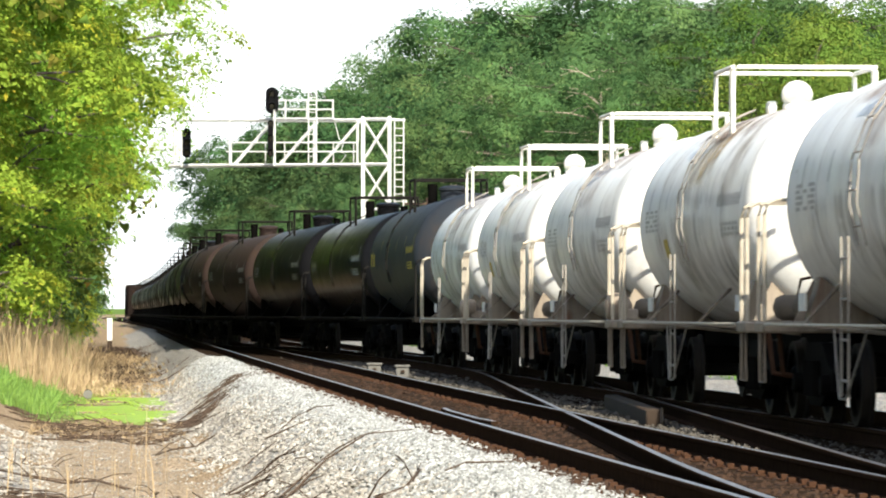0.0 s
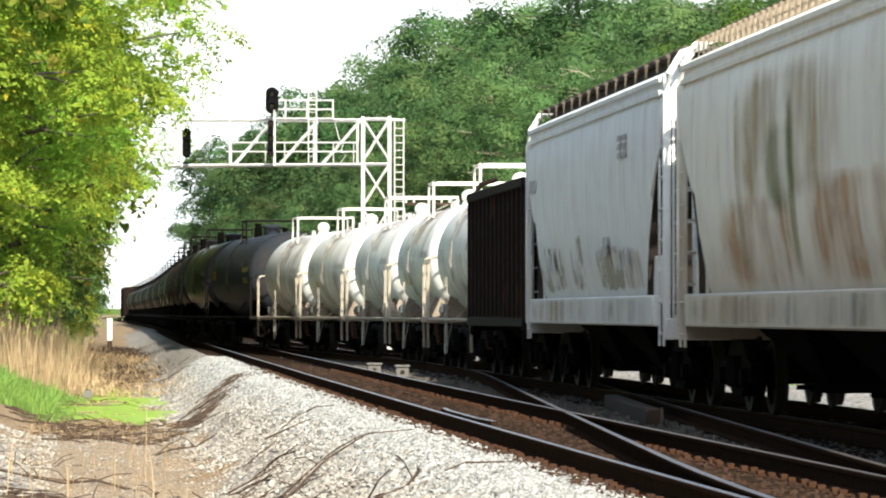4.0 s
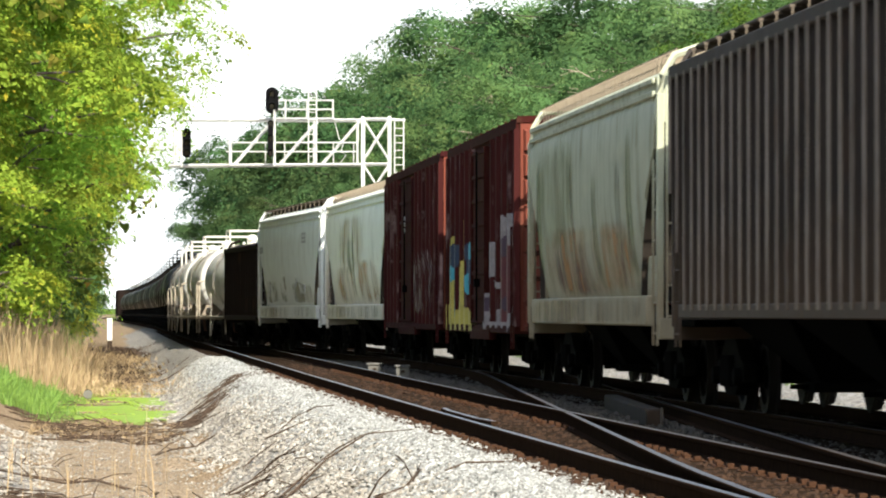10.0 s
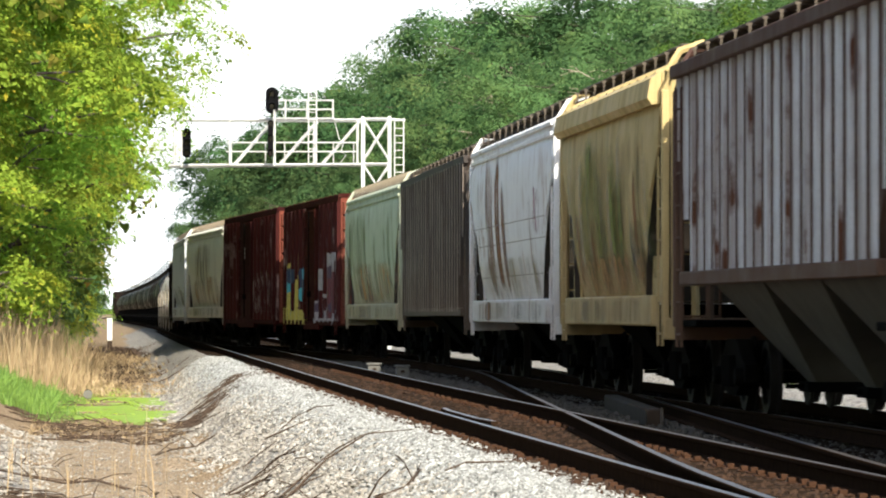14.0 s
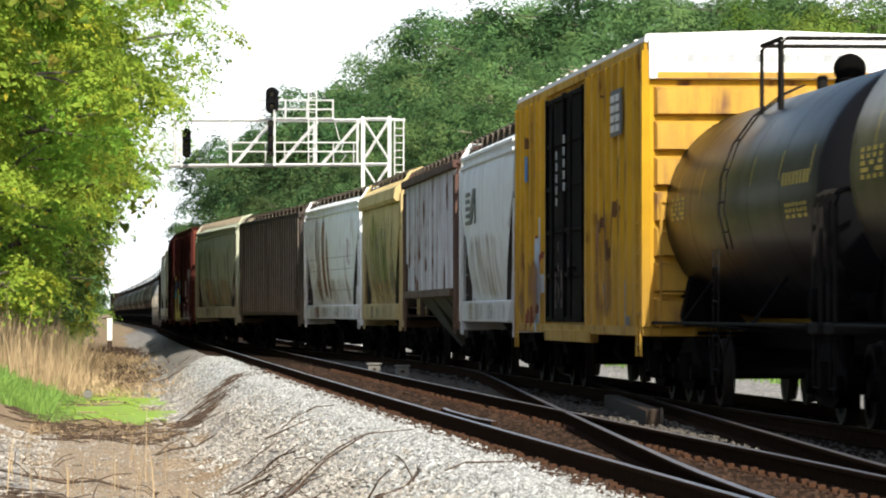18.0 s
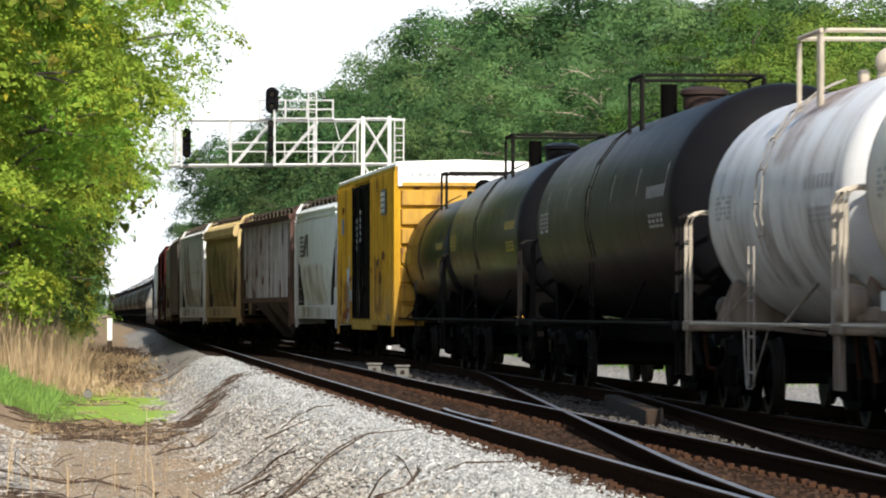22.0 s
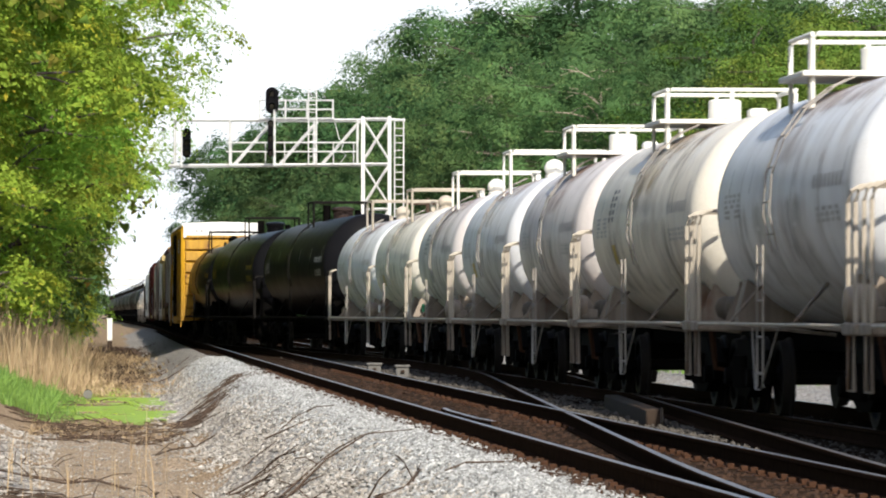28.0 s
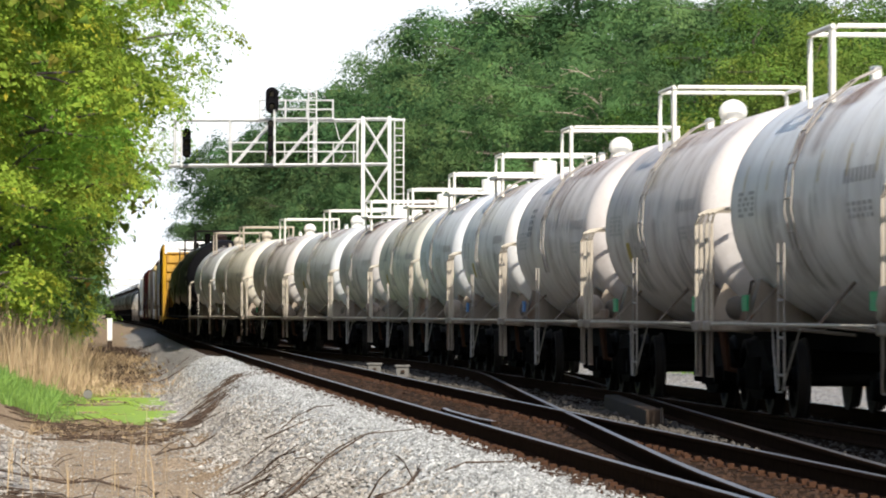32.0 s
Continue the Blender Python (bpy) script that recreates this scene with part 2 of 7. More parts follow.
HOP_PALE = paint("hopper_pale", (0.82, 0.8, 0.72), (0.4, 0.36, 0.28), (0.34, 0.2, 0.1), 0.3, 0.08, 0.6, low=0.5)
HOP_GREEN = paint("hopper_grey_green", (0.46, 0.485, 0.375), (0.17, 0.175, 0.1), (0.22, 0.13, 0.06), 0.45, 0.12, 0.65, low=0.6)
HOP_WHITE = paint("hopper_white", (0.82, 0.83, 0.85), (0.38, 0.34, 0.29), (0.28, 0.13, 0.06), 0.3, 0.3, 0.6, low=0.35)
HOP_TAN = paint("hopper_tan", (0.54, 0.41, 0.2), (0.24, 0.2, 0.07), (0.3, 0.15, 0.06), 0.65, 0.2, 0.65, low=0.4)
HOP_BROWN = paint("hopper_brown", (0.06, 0.05, 0.045), (0.022, 0.019, 0.018), (0.12, 0.07, 0.045), 0.5, 0.2, 0.75, low=0.2)
RIB_BROWN = paint("hopper_brown_rib", (0.24, 0.2, 0.17), (0.035, 0.028, 0.025), (0.12, 0.07, 0.045), 1.0, 0.3, 0.75, low=0.2)
HOP_RUSTY = paint("hopper_rusty", (0.075, 0.038, 0.03), (0.14, 0.11, 0.095), (0.09, 0.036, 0.022), 0.4, 0.4, 0.75, low=0.2)
RIB_RUSTY = paint("hopper_rusty_rib", (0.56, 0.57, 0.6), (0.17, 0.095, 0.065), (0.1, 0.04, 0.022), 0.95, 0.9, 0.7, runs=3.0)
BOX_RED = paint("boxcar_oxide", (0.042, 0.01, 0.0105), (0.014, 0.0055, 0.0055), (0.2, 0.12, 0.11), 0.7, 0.11, 0.8, gloss=0.03)
RIB_RED = paint("boxcar_oxide_rib", (0.06, 0.016, 0.015), (0.02, 0.008, 0.008), (0.34, 0.25, 0.24), 0.75, 0.3, 0.8, gloss=0.03, runs=6.0)
BOX_RUST = paint("boxcar_rust", (0.045, 0.011, 0.009), (0.016, 0.0065, 0.0055), (0.15, 0.075, 0.05), 0.7, 0.15, 0.8, gloss=0.03)
BOX_YELLOW = paint("boxcar_yellow", (0.52, 0.295, 0.02), (0.12, 0.055, 0.016), (0.1, 0.04, 0.02), 0.55, 0.42, 0.65, low=0.3, gloss=0.12)
# Same oxide paint as the sides; sunlight on the ends is put into this colour.
END_SUNLIT = paint("boxcar_sunlit_end", (0.17, 0.048, 0.032), (0.08, 0.028, 0.02), (0.2, 0.12, 0.1), 0.4, 0.12, 0.75, gloss=0.1)
CHUTE_GREY = plain("chute_grey", (0.1, 0.092, 0.08), 0.8, vary=0.4, scale=2.0)
# Dirt plus the shade between cars, both in one dark colour.
SHEET_DIRT_SHADE = plain("dirty_shaded_slope_sheet", (0.032, 0.026, 0.022), 0.85, vary=0.4, scale=2.0)
BOX_TOP = plain("boxcar_white_top", (0.78, 0.78, 0.76), 0.7, vary=0.08)
DOOR_BLACK = paint("door_black", (0.0035, 0.0035, 0.004), (0.008, 0.0075, 0.007), (0.06, 0.045, 0.035), 0.4, 0.15, 0.75, gloss=0.02)
COAL_DARK = paint("coal_hopper_brown", (0.014, 0.009, 0.0075), (0.012, 0.009, 0.008), (0.04, 0.02, 0.013), 0.5, 0.3, 0.8, gloss=0.08)
GALV = plain("galvanised", (0.5, 0.48, 0.43), 0.55, 0.3, 0.2)
MARK_DARK = plain("marking_dark", (0.08, 0.08, 0.085), 0.6)
MARK_GREY = plain("marking_grey", (0.36, 0.37, 0.38), 0.7)
MARK_FAINT = plain("marking_faint", (0.44, 0.43, 0.41), 0.7, vary=0.4, scale=20.0)
MARK_WHITE = plain("marking_white", (0.6, 0.6, 0.58), 0.6)
MARK_YELLOW = plain("marking_yellow", (0.5, 0.36, 0.04), 0.6)
MARK_BLUE = plain("marking_blue", (0.04, 0.16, 0.42), 0.6)
MARK_GREEN = plain("marking_green", (0.02, 0.3, 0.12), 0.6)
MARK_TEAL = plain("spray_teal", (0.05, 0.32, 0.42), 0.6)
MARK_SKY = plain("spray_pale_blue", (0.35, 0.42, 0.5), 0.6)
MARK_NAVY = plain("spray_dark_blue", (0.012, 0.03, 0.07), 0.6)
MARK_LEMON = plain("spray_lemon", (0.42, 0.36, 0.08), 0.6, vary=0.4)
MARK_WINE = plain("spray_wine", (0.085, 0.012, 0.02), 0.6)
MARK_PLUM = plain("spray_plum", (0.05, 0.025, 0.05), 0.6)
MARK_BRICK = plain("scraped_brick", (0.17, 0.05, 0.03), 0.8, vary=0.5)
MARK_RUST = plain("scab_rust", (0.13, 0.065, 0.025), 0.85, vary=0.5)
MARK_CHALK = plain("spray_chalk", (0.26, 0.24, 0.25), 0.7, vary=0.5, scale=9.0)


def stain(name, colour, cover=0.5, scale=5.0, tall=0.14, ragged=0.16):
    """Paint or rust that fades out raggedly at its borders: run down, scuffed, half worn away."""
    m, t, b, out = nodes_of(name)
    tc = t.nodes.new("ShaderNodeTexCoord")
    sx = t.nodes.new("ShaderNodeSeparateXYZ")
    t.links.new(tc.outputs["Generated"], sx.inputs[0])

    def hump(a):
        one = t.nodes.new("ShaderNodeMath")
        one.operation = "SUBTRACT"
        one.inputs[0].default_value = 1.0
        t.links.new(a, one.inputs[1])
        return times(t, times(t, a, one.outputs[0]), 4.0)

    edge = ramp(t, times(t, hump(sx.outputs["Y"]), hump(sx.outputs["Z"])), [(0.0, 0.0), (0.45, 1.0)])
    n = ramp(t, noise_at(t, scale, stretch=(1, 1, tall), detail=6, rough=0.7), [(0.3, 0.0), (0.7, 1.0)])
    n2 = ramp(t, noise_at(t, scale * 0.35, stretch=(1, 1, 0.7), detail=4), [(0.3, 0.0), (0.65, 1.0)])
    alpha = ramp(t, times(t, times(t, n, edge), n2), [(0.42 - 0.55 * cover, 0.0), (0.42 - 0.55 * cover + ragged * 1.5, 0.85 if ragged < 0.3 else 0.68)])
    c = noise_at(t, 2.2)
    t.links.new(mix(t, c, tuple(k * 0.6 for k in colour), tuple(min(1, k * 1.3) for k in colour)), b.inputs["Base Color"])
    b.inputs["Roughness"].default_value = 0.75
    b.inputs["Specular IOR Level"].default_value = 0.1
    t.links.new(alpha, b.inputs["Alpha"])
    return m


STAIN_ORANGE = stain("stain_orange", (0.52, 0.29, 0.13), 0.7, 2.6, 0.25, 0.36)
STAIN_RUST = stain("stain_rust", (0.24, 0.11, 0.05), 0.66, 2.6, 0.04, 0.2)
STAIN_PURPLE = stain("stain_purple", (0.2, 0.12, 0.12), 0.5, 1.8, 0.2, 0.4)
STAIN_PINK = stain("stain_pink", (0.5, 0.26, 0.32), 0.42, 3.0, 0.5, 0.2)
STAIN_GREEN = stain("stain_green", (0.19, 0.22, 0.07), 0.7, 1.6, 0.1, 0.45)
STAIN_OCHRE = stain("stain_ochre", (0.45, 0.34, 0.18), 0.62, 2.2, 0.1, 0.45)
STAIN_DARK = stain("stain_dark", (0.14, 0.135, 0.11), 0.58, 2.0, 0.12, 0.4)
STAIN_WHITE_THIN = stain("stain_white_thin", (0.26, 0.2, 0.19), 0.14, 9.0, 0.12, 0.12)
STAIN_DUST = stain("stain_dust", (0.3, 0.25, 0.19), 0.45, 2.5, 0.1, 0.5)
STAIN_SMUDGE = stain("stain_smudge", (0.38, 0.36, 0.28), 0.5, 2.2, 0.9, 0.2)
STAIN_MOSS = stain("stain_moss", (0.19, 0.215, 0.05), 0.72, 1.8, 0.06, 0.28)
STAIN_PALE = stain("stain_pale", (0.52, 0.46, 0.36), 0.7, 2.4, 0.06, 0.4)
STAIN_RUSTY_RUN = stain("stain_rusty_run", (0.26, 0.12, 0.05), 0.58, 4.0, 0.03, 0.25)
STAIN_CROWN = stain("stain_crown", (0.24, 0.13, 0.085), 0.6, 1.6, 0.3, 0.45)


haze_backdrop()


# ---------------------------------------------------------------- the ground
def lumps(x, y, scale, seed):
    """Smooth bumps from a few crossed waves, about -1 to 1."""
    r = np.random.RandomState(seed)
    total = np.zeros(np.broadcast(x, y).shape)
    for k in range(7):
        a, ph, w = r.uniform(0, math.tau), r.uniform(0, math.tau), scale * r.uniform(0.6, 2.4)
        total = total + np.sin((x * math.cos(a) + y * math.sin(a)) * w + ph)
    return total / 3.2


def ground_z(s, off):
    """Height of the ground beside the line, from the rail tops."""
    s, off = np.broadcast_arrays(np.asarray(s, float), np.asarray(off, float))
    floor = np.interp(s, [0, 110, 170, 260], [-1.12, -1.12, -0.85, -0.6])
    bank = np.interp(s, [0, 60, 120, 260], [0.35, 0.35, 0.6, 0.8])
    shoulder = np.interp(s, [0, 45, 75, 120], [-5.2, -5.1, -5.0, -5.0])
    foot = np.interp(s, [0, 40, 60, 90, 140], [-7.0, -7.0, -6.8, -6.6, -6.6])
    z = np.full(s.shape, -0.2)
    z = np.where((off < -4.5), -0.185, z)
    u = np.clip((shoulder - off) / (shoulder - foot), 0, 1)
    z = z + (floor + 0.185) * (u * u * (3 - 2 * u))
    u = np.clip((-8.9 - off) / 4.5, 0, 1)
    z = z + (bank - floor) * u * u * (3 - 2 * u)
    u = np.clip((-14 - off) / 40, 0, 1)
    z = z + 2.5 * u
    u = np.clip((off - 1.75) / 1.6, 0, 1)
    z = z - 0.45 * u * u * (3 - 2 * u)
    u = np.clip((off - 13) / 45, 0, 1)
    z = z + 8.0 * u * u * (3 - 2 * u)
    rough = np.clip(np.abs(off + 1.7) - 3.4, 0, 1)
    x, y, _ = on_main(s, off)
    heap = 0.05 + 0.06 * np.clip(1 - np.abs(off + 6.6) / 2.6, 0, 1)
    z = z + rough * (heap * lumps(x, y, 1.1, 3) + 0.8 * heap * lumps(x, y, 2.4, 5) + 0.015 * lumps(x, y, 7.0, 8))
    return z


def ground_at(x, y):
    s, o = off_main(x, y)
    return float(ground_z(s, o))


def ground_material():
    m, t, b, _ = nodes_of("ground_earth")
    at = {}
    for key in ("gravel", "grass", "sand", "oil_shade"):
        a = t.nodes.new("ShaderNodeAttribute")
        a.attribute_name = key
        at[key] = a.outputs["Fac"]
    mid = noise_at(t, 3.0)
    fine = noise_at(t, 24.0, detail=6)
    v = node(t, "ShaderNodeTexVoronoi", Scale=17.0)
    tc = t.nodes.new("ShaderNodeTexCoord")
    t.links.new(tc.outputs["Object"], v.inputs["Vector"])
    litter = ramp(t, fine, [(0.3, (0.1, 0.068, 0.04)), (0.5, (0.25, 0.18, 0.115)), (0.72, (0.42, 0.33, 0.22))])
    stone = mix(t, ramp(t, mid, [(0.35, 0.0), (0.7, 1.0)]), ramp(t, v.outputs["Color"], [(0.1, (0.09, 0.088, 0.086)), (0.5, (0.22, 0.216, 0.21)), (0.9, (0.35, 0.345, 0.335))]),
                ramp(t, v.outputs["Color"], [(0.1, (0.13, 0.11, 0.09)), (0.6, (0.27, 0.24, 0.2)), (0.9, (0.35, 0.32, 0.29))]))
    sand = mix(t, ramp(t, fine, [(0.4, 0.0), (0.7, 1.0)]), (0.34, 0.265, 0.185), (0.15, 0.112, 0.078))
    green = mix(t, fine, (0.05, 0.1, 0.015), (0.14, 0.2, 0.04))

    def mask(a, n, lo=0.4, hi=0.6):
        s = t.nodes.new("ShaderNodeMath")
        s.operation = "MULTIPLY_ADD"
        s.inputs[1].default_value = 0.7
        t.links.new(n, s.inputs[0])
        sub = t.nodes.new("ShaderNodeMath")
        sub.operation = "SUBTRACT"
        sub.inputs[1].default_value = 0.35
        t.links.new(a, s.inputs[2])
        t.links.new(s.outputs[0], sub.inputs[0])
        return ramp(t, sub.outputs[0], [(lo, 0.0), (hi, 1.0)])

    c = mix(t, mask(at["sand"], mid), litter, sand)
    c = mix(t, mask(at["grass"], mid), c, green)
    c = mix(t, mask(at["gravel"], mid), c, stone)
    # Sooty, rusty bed, darkened further to paint in the train's shadow.
    soot_shade = ramp(t, fine, [(0.3, (0.006, 0.0048, 0.004)), (0.5, (0.015, 0.0105, 0.008)), (0.62, (0.028, 0.016, 0.01)), (0.8, (0.085, 0.04, 0.019))])
    c = mix(t, mask(at["oil_shade"], mid), c, soot_shade)
    t.links.new(c, b.inputs["Base Color"])
    b.inputs["Roughness"].default_value = 0.95
    b.inputs["Specular IOR Level"].default_value = 0.1
    bump(t, b, v.outputs["Distance"], 0.7, 0.05)
    return m


def build_ground():
    s_ax = np.concatenate([np.arange(-420, -20, 20), np.arange(-20, 10, 2), np.arange(10, 130, 0.5), np.arange(130, 300, 3), np.arange(300, 900, 20), np.arange(900, 4200, 300)])
    o_ax = np.concatenate([[-2500, -1200, -600, -300, -150, -90, -60, -40, -30, -24, -20, -17], np.arange(-15, -4, 0.22), np.arange(-4, 4, 0.5),
                           np.arange(4, 20, 1.5), [22, 26, 30, 36, 44, 60, 90, 150, 300, 600, 1200, 2500]])
    S, O = np.meshgrid(s_ax, o_ax, indexing="ij")
    x, y, _ = on_main(np.clip(S, -460, 1450), O)
    y = y + np.where(S > 1450, S - 1450, 0)
    z = ground_z(S, O)
    n, k = S.shape
    i = (np.arange(n - 1)[:, None] * k + np.arange(k - 1)[None, :]).ravel()
    faces = np.stack([i, i + 1, i + k + 1, i + k], 1)
    me = fast_mesh("ground", np.stack([x, y, z], -1).reshape(-1, 3), faces[:, ::-1], ground_material(), True)
    wob = 0.5 * lumps(x, y, 0.7, 11)
    near = np.clip((170 - S) / 60, 0, 1)
    gravel = np.clip((O + 6.9 + 0.7 * wob - 0.5 * np.clip((66 - S) / 10, 0, 1) + 0.5) / 0.7, 0, 1) * np.clip((11 - O + 2 * wob) / 2, 0, 1)
    gravel = np.maximum(gravel, near * np.clip((-8.9 - O + wob) / 0.8, 0, 1) * np.clip((58 - S) / 12, 0, 1) * np.clip((13.5 + O) / 2, 0, 1))
    gravel = gravel * np.clip((420 - S) / 60, 0, 1)
    sand = near * np.clip((-6.6 - O + wob) / 0.7, 0, 1) * np.clip((O + 9.6) / 0.9, 0, 1) * np.clip((66 - S) / 8, 0, 1)
    grass = np.clip((-10.0 - 1.6 * np.clip((S - 96) / 6, 0, 1) - O) / 1.2, 0, 1) * np.clip((S - 62) / 10, 0, 1) + np.clip((O - 12) / 2, 0, 1)
    # Mask of the dirty track bed; its colour also holds the train's shadow.
    oil_shade = np.clip((O + 4.65 + 0.1 * wob) / 0.2, 0, 1) * np.clip((2.4 - O + wob) / 0.8, 0, 1)
    oil_shade = oil_shade * (1 - 0.9 * np.clip((S - 96) / 12, 0, 1) * np.clip((185 - S) / 12, 0, 1) * np.clip((O + 1.6) / 0.3, 0, 1) * np.clip((0.3 - O) / 0.3, 0, 1))
    for key, a in (("gravel", gravel), ("grass", grass), ("sand", sand), ("oil_shade", oil_shade)):
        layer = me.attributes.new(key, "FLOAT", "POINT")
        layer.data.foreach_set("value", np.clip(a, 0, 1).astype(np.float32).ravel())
    tagged(new("ground", me), "pale gravel, sandy ditch and grassy banks beside the railway", "ground", kind="structure")


build_ground()


# ---------------------------------------------------------------- rails and ties
def rail_steel():
    m, t, b, _ = nodes_of("rail_steel")
    geo = t.nodes.new("ShaderNodeNewGeometry")
    sx = t.nodes.new("ShaderNodeSeparateXYZ")
    t.links.new(geo.outputs["Normal"], sx.inputs[0])
    top = ramp(t, sx.outputs["Z"], [(0.95, 0.0), (0.99, 1.0)])
    n = noise_at(t, 9.0)
    t.links.new(mix(t, top, mix(t, n, (0.016, 0.01, 0.007), (0.042, 0.024, 0.015)), (0.13, 0.115, 0.103)), b.inputs["Base Color"])
    t.links.new(times(t, top, 0.2), b.inputs["Specular IOR Level"])
    t.links.new(times(t, top, 0.55), b.inputs["Metallic"])
    t.links.new(ramp(t, top, [(0.0, 0.9), (1.0, 0.38)]), b.inputs["Roughness"])
    return m


RAIL = rail_steel()
# Tie and plate colours are darkened too, for the shadow on the bed.
TIE = plain("creosoted_tie", (0.02, 0.013, 0.009), 0.85, vary=0.45, scale=3.0)
TIE_PLATE = plain("tie_plate_rust", (0.055, 0.026, 0.014), 0.8, vary=0.4, scale=9.0)
RAIL_OUT = [(-0.068, -0.171), (0.068, -0.171), (0.068, -0.158), (0.012, -0.135), (0.012, -0.045), (0.037, -0.034), (0.037, -0.008),
            (0.03, 0.0), (-0.03, 0.0), (-0.037, -0.008), (-0.037, -0.034), (-0.012, -0.045), (-0.012, -0.135), (-0.068, -0.158)]


def sweep_rail(points, drop=0.0):
    """A rail along a list of places (x, y, bearing)."""
    rings = []
    for x, y, a in points:
        rings.append([(x + u * math.cos(a), y - u * math.sin(a), w - drop) for u, w in RAIL_OUT])
    return Shape().loft(rings)


def steps(a, b):
    out, s = [], a
    while s < b:
        out.append(s)
        s += 3.0 if s < 200 else 12.0
    return out + [b]


def cross_off(s):
    """The near crossover: its middle line, beside the main line."""
    u = np.clip((s + 6) / 84.0, 0, 1)
    w = 0.22
    grid = np.linspace(0, 1, 400)
    rate = np.clip(np.minimum(grid / w, (1 - grid) / w), 0, 1)
    total = np.cumsum(rate) / rate.sum()
    return -SPACING + SPACING * np.interp(u, grid, total)


def near_track():
    tr = tagged(new("railway_track_1"), "nearer main track with rusty rails on dark ties", "railway track", kind="structure")
    for side in (-1, 1):
        part("rail", sweep_rail([on_main(s, -SPACING + side * 0.7525) for s in steps(-70, 1100)]), RAIL, tr)
    part("guard_rail", sweep_rail([on_main(s, -SPACING - 0.7525 + g) for s, g in ((24.5, 0.2), (26, 0.14), (30, 0.14), (31.5, 0.2))], -0.012), RAIL, tr)
    return tr


def far_track():
    tr = tagged(new("railway_track_2"), "second main track under the freight train", "railway track", kind="structure")
    for side in (-1, 1):
        part("rail", sweep_rail([on_main(s, side * 0.7525) for s in steps(-450, 1100)]), RAIL, tr)
    return tr


def crossovers():
    tr = tagged(new("crossover_track"), "curved crossover rails that join the two tracks", "railway track", kind="structure")
    for side in (-1, 1):
        part("rail", sweep_rail([on_main(s, float(cross_off(s)) + side * 0.7525) for s in steps(0 if side < 0 else 6, 74)], 0.004), RAIL, tr)
    run = []
    for side in (-1, 1):
        pts = []
        for s in steps(84, 168):
            x, y = on_run(s)
            a = float(np.interp(s, S_AXIS, RUN_TURN))
            pts.append((float(x) + side * 0.7525 * math.cos(a), float(y) - side * 0.7525 * math.sin(a), a))
        part("rail", sweep_rail(pts, 0.005), RAIL, tr)
    return tr


TRACK_1, TRACK_2, TRACK_X = near_track(), far_track(), crossovers()


# ---------------------------------------------------------------- stones
def stone_material(name, stops):
    m, t, b, _ = nodes_of(name)
    geo = t.nodes.new("ShaderNodeNewGeometry")
    c = ramp(t, geo.outputs["Random Per Island"], stops)
    n = noise_at(t, 40.0)
    t.links.new(mix(t, times(t, n, 0.45), c, (0.2, 0.18, 0.15)), b.inputs["Base Color"])
    b.inputs["Roughness"].default_value = 0.9
    b.inputs["Specular IOR Level"].default_value = 0.2
    return m


STONE = stone_material("ballast_stone", [(0.0, (0.155, 0.142, 0.125)), (0.3, (0.29, 0.272, 0.244)), (0.6, (0.42, 0.4, 0.365)), (0.8, (0.34, 0.302, 0.255)), (1.0, (0.62, 0.6, 0.56))])
STONE_BLUE = stone_material("blue_ballast_stone", [(0.0, (0.13, 0.138, 0.14)), (0.4, (0.25, 0.262, 0.266)), (0.7, (0.36, 0.375, 0.376)), (1.0, (0.54, 0.555, 0.55))])


def stones(name, label, count, place, size, seed, material=STONE, flat=0.75):
    """Loose stones, each a crooked octahedron; place(r, n) gives s and off."""
    r = np.random.RandomState(seed)
    s, o = place(r, count)
    x, y, _ = on_main(s, o)
    z = ground_z(s, o)
    base = np.array([(1, 0, 0), (-1, 0, 0), (0, 1, 0), (0, -1, 0), (0, 0, 1), (0, 0, -1)], float)
    tri = np.array([(0, 2, 4), (2, 1, 4), (1, 3, 4), (3, 0, 4), (0, 3, 5), (1, 2, 5)])
    k = len(s)
    rad = size * r.lognormal(0, 0.32, (k, 1, 1)) * r.uniform(0.65, 1.3, (k, 6, 1))
    v = base[None] * rad
    v = v + r.uniform(-0.3, 0.3, (k, 6, 3)) * size
    a = r.uniform(0, math.tau, k)
    tilt = r.uniform(-0.7, 0.7, k)
    vx = v[..., 0] * np.cos(tilt)[:, None] + v[..., 2] * np.sin(tilt)[:, None]
    vz = -v[..., 0] * np.sin(tilt)[:, None] + v[..., 2] * np.cos(tilt)[:, None]
    px = vx * np.cos(a)[:, None] - v[..., 1] * np.sin(a)[:, None] + x[:, None]
    py = vx * np.sin(a)[:, None] + v[..., 1] * np.cos(a)[:, None] + y[:, None]
    pz = vz * flat + (z + size * r.uniform(-0.1, 0.45, k))[:, None]
    verts = np.stack([px, py, pz], -1).reshape(-1, 3)
    faces = (tri[None] + (np.arange(k) * 6)[:, None, None]).reshape(-1, 3)
    tagged(new(name, fast_mesh(name, verts, faces, material)), label, "gravel", kind="stuff")


def shoulder_place(r, n):
    s = 8 + 110 * r.power(0.75, n)
    o = -4.48 - 1.25 * r.random_sample(n) - 0.16 * np.abs(r.normal(size=n))
    return s, o


def foot_place(r, n):
    s = 8 + 110 * r.power(0.75, n)
    o = -5.6 - 1.3 * r.power(0.85, n) + 0.16 * r.normal(size=n) - 0.5 * (s > 60) * r.random_sample(n)
    return s, o


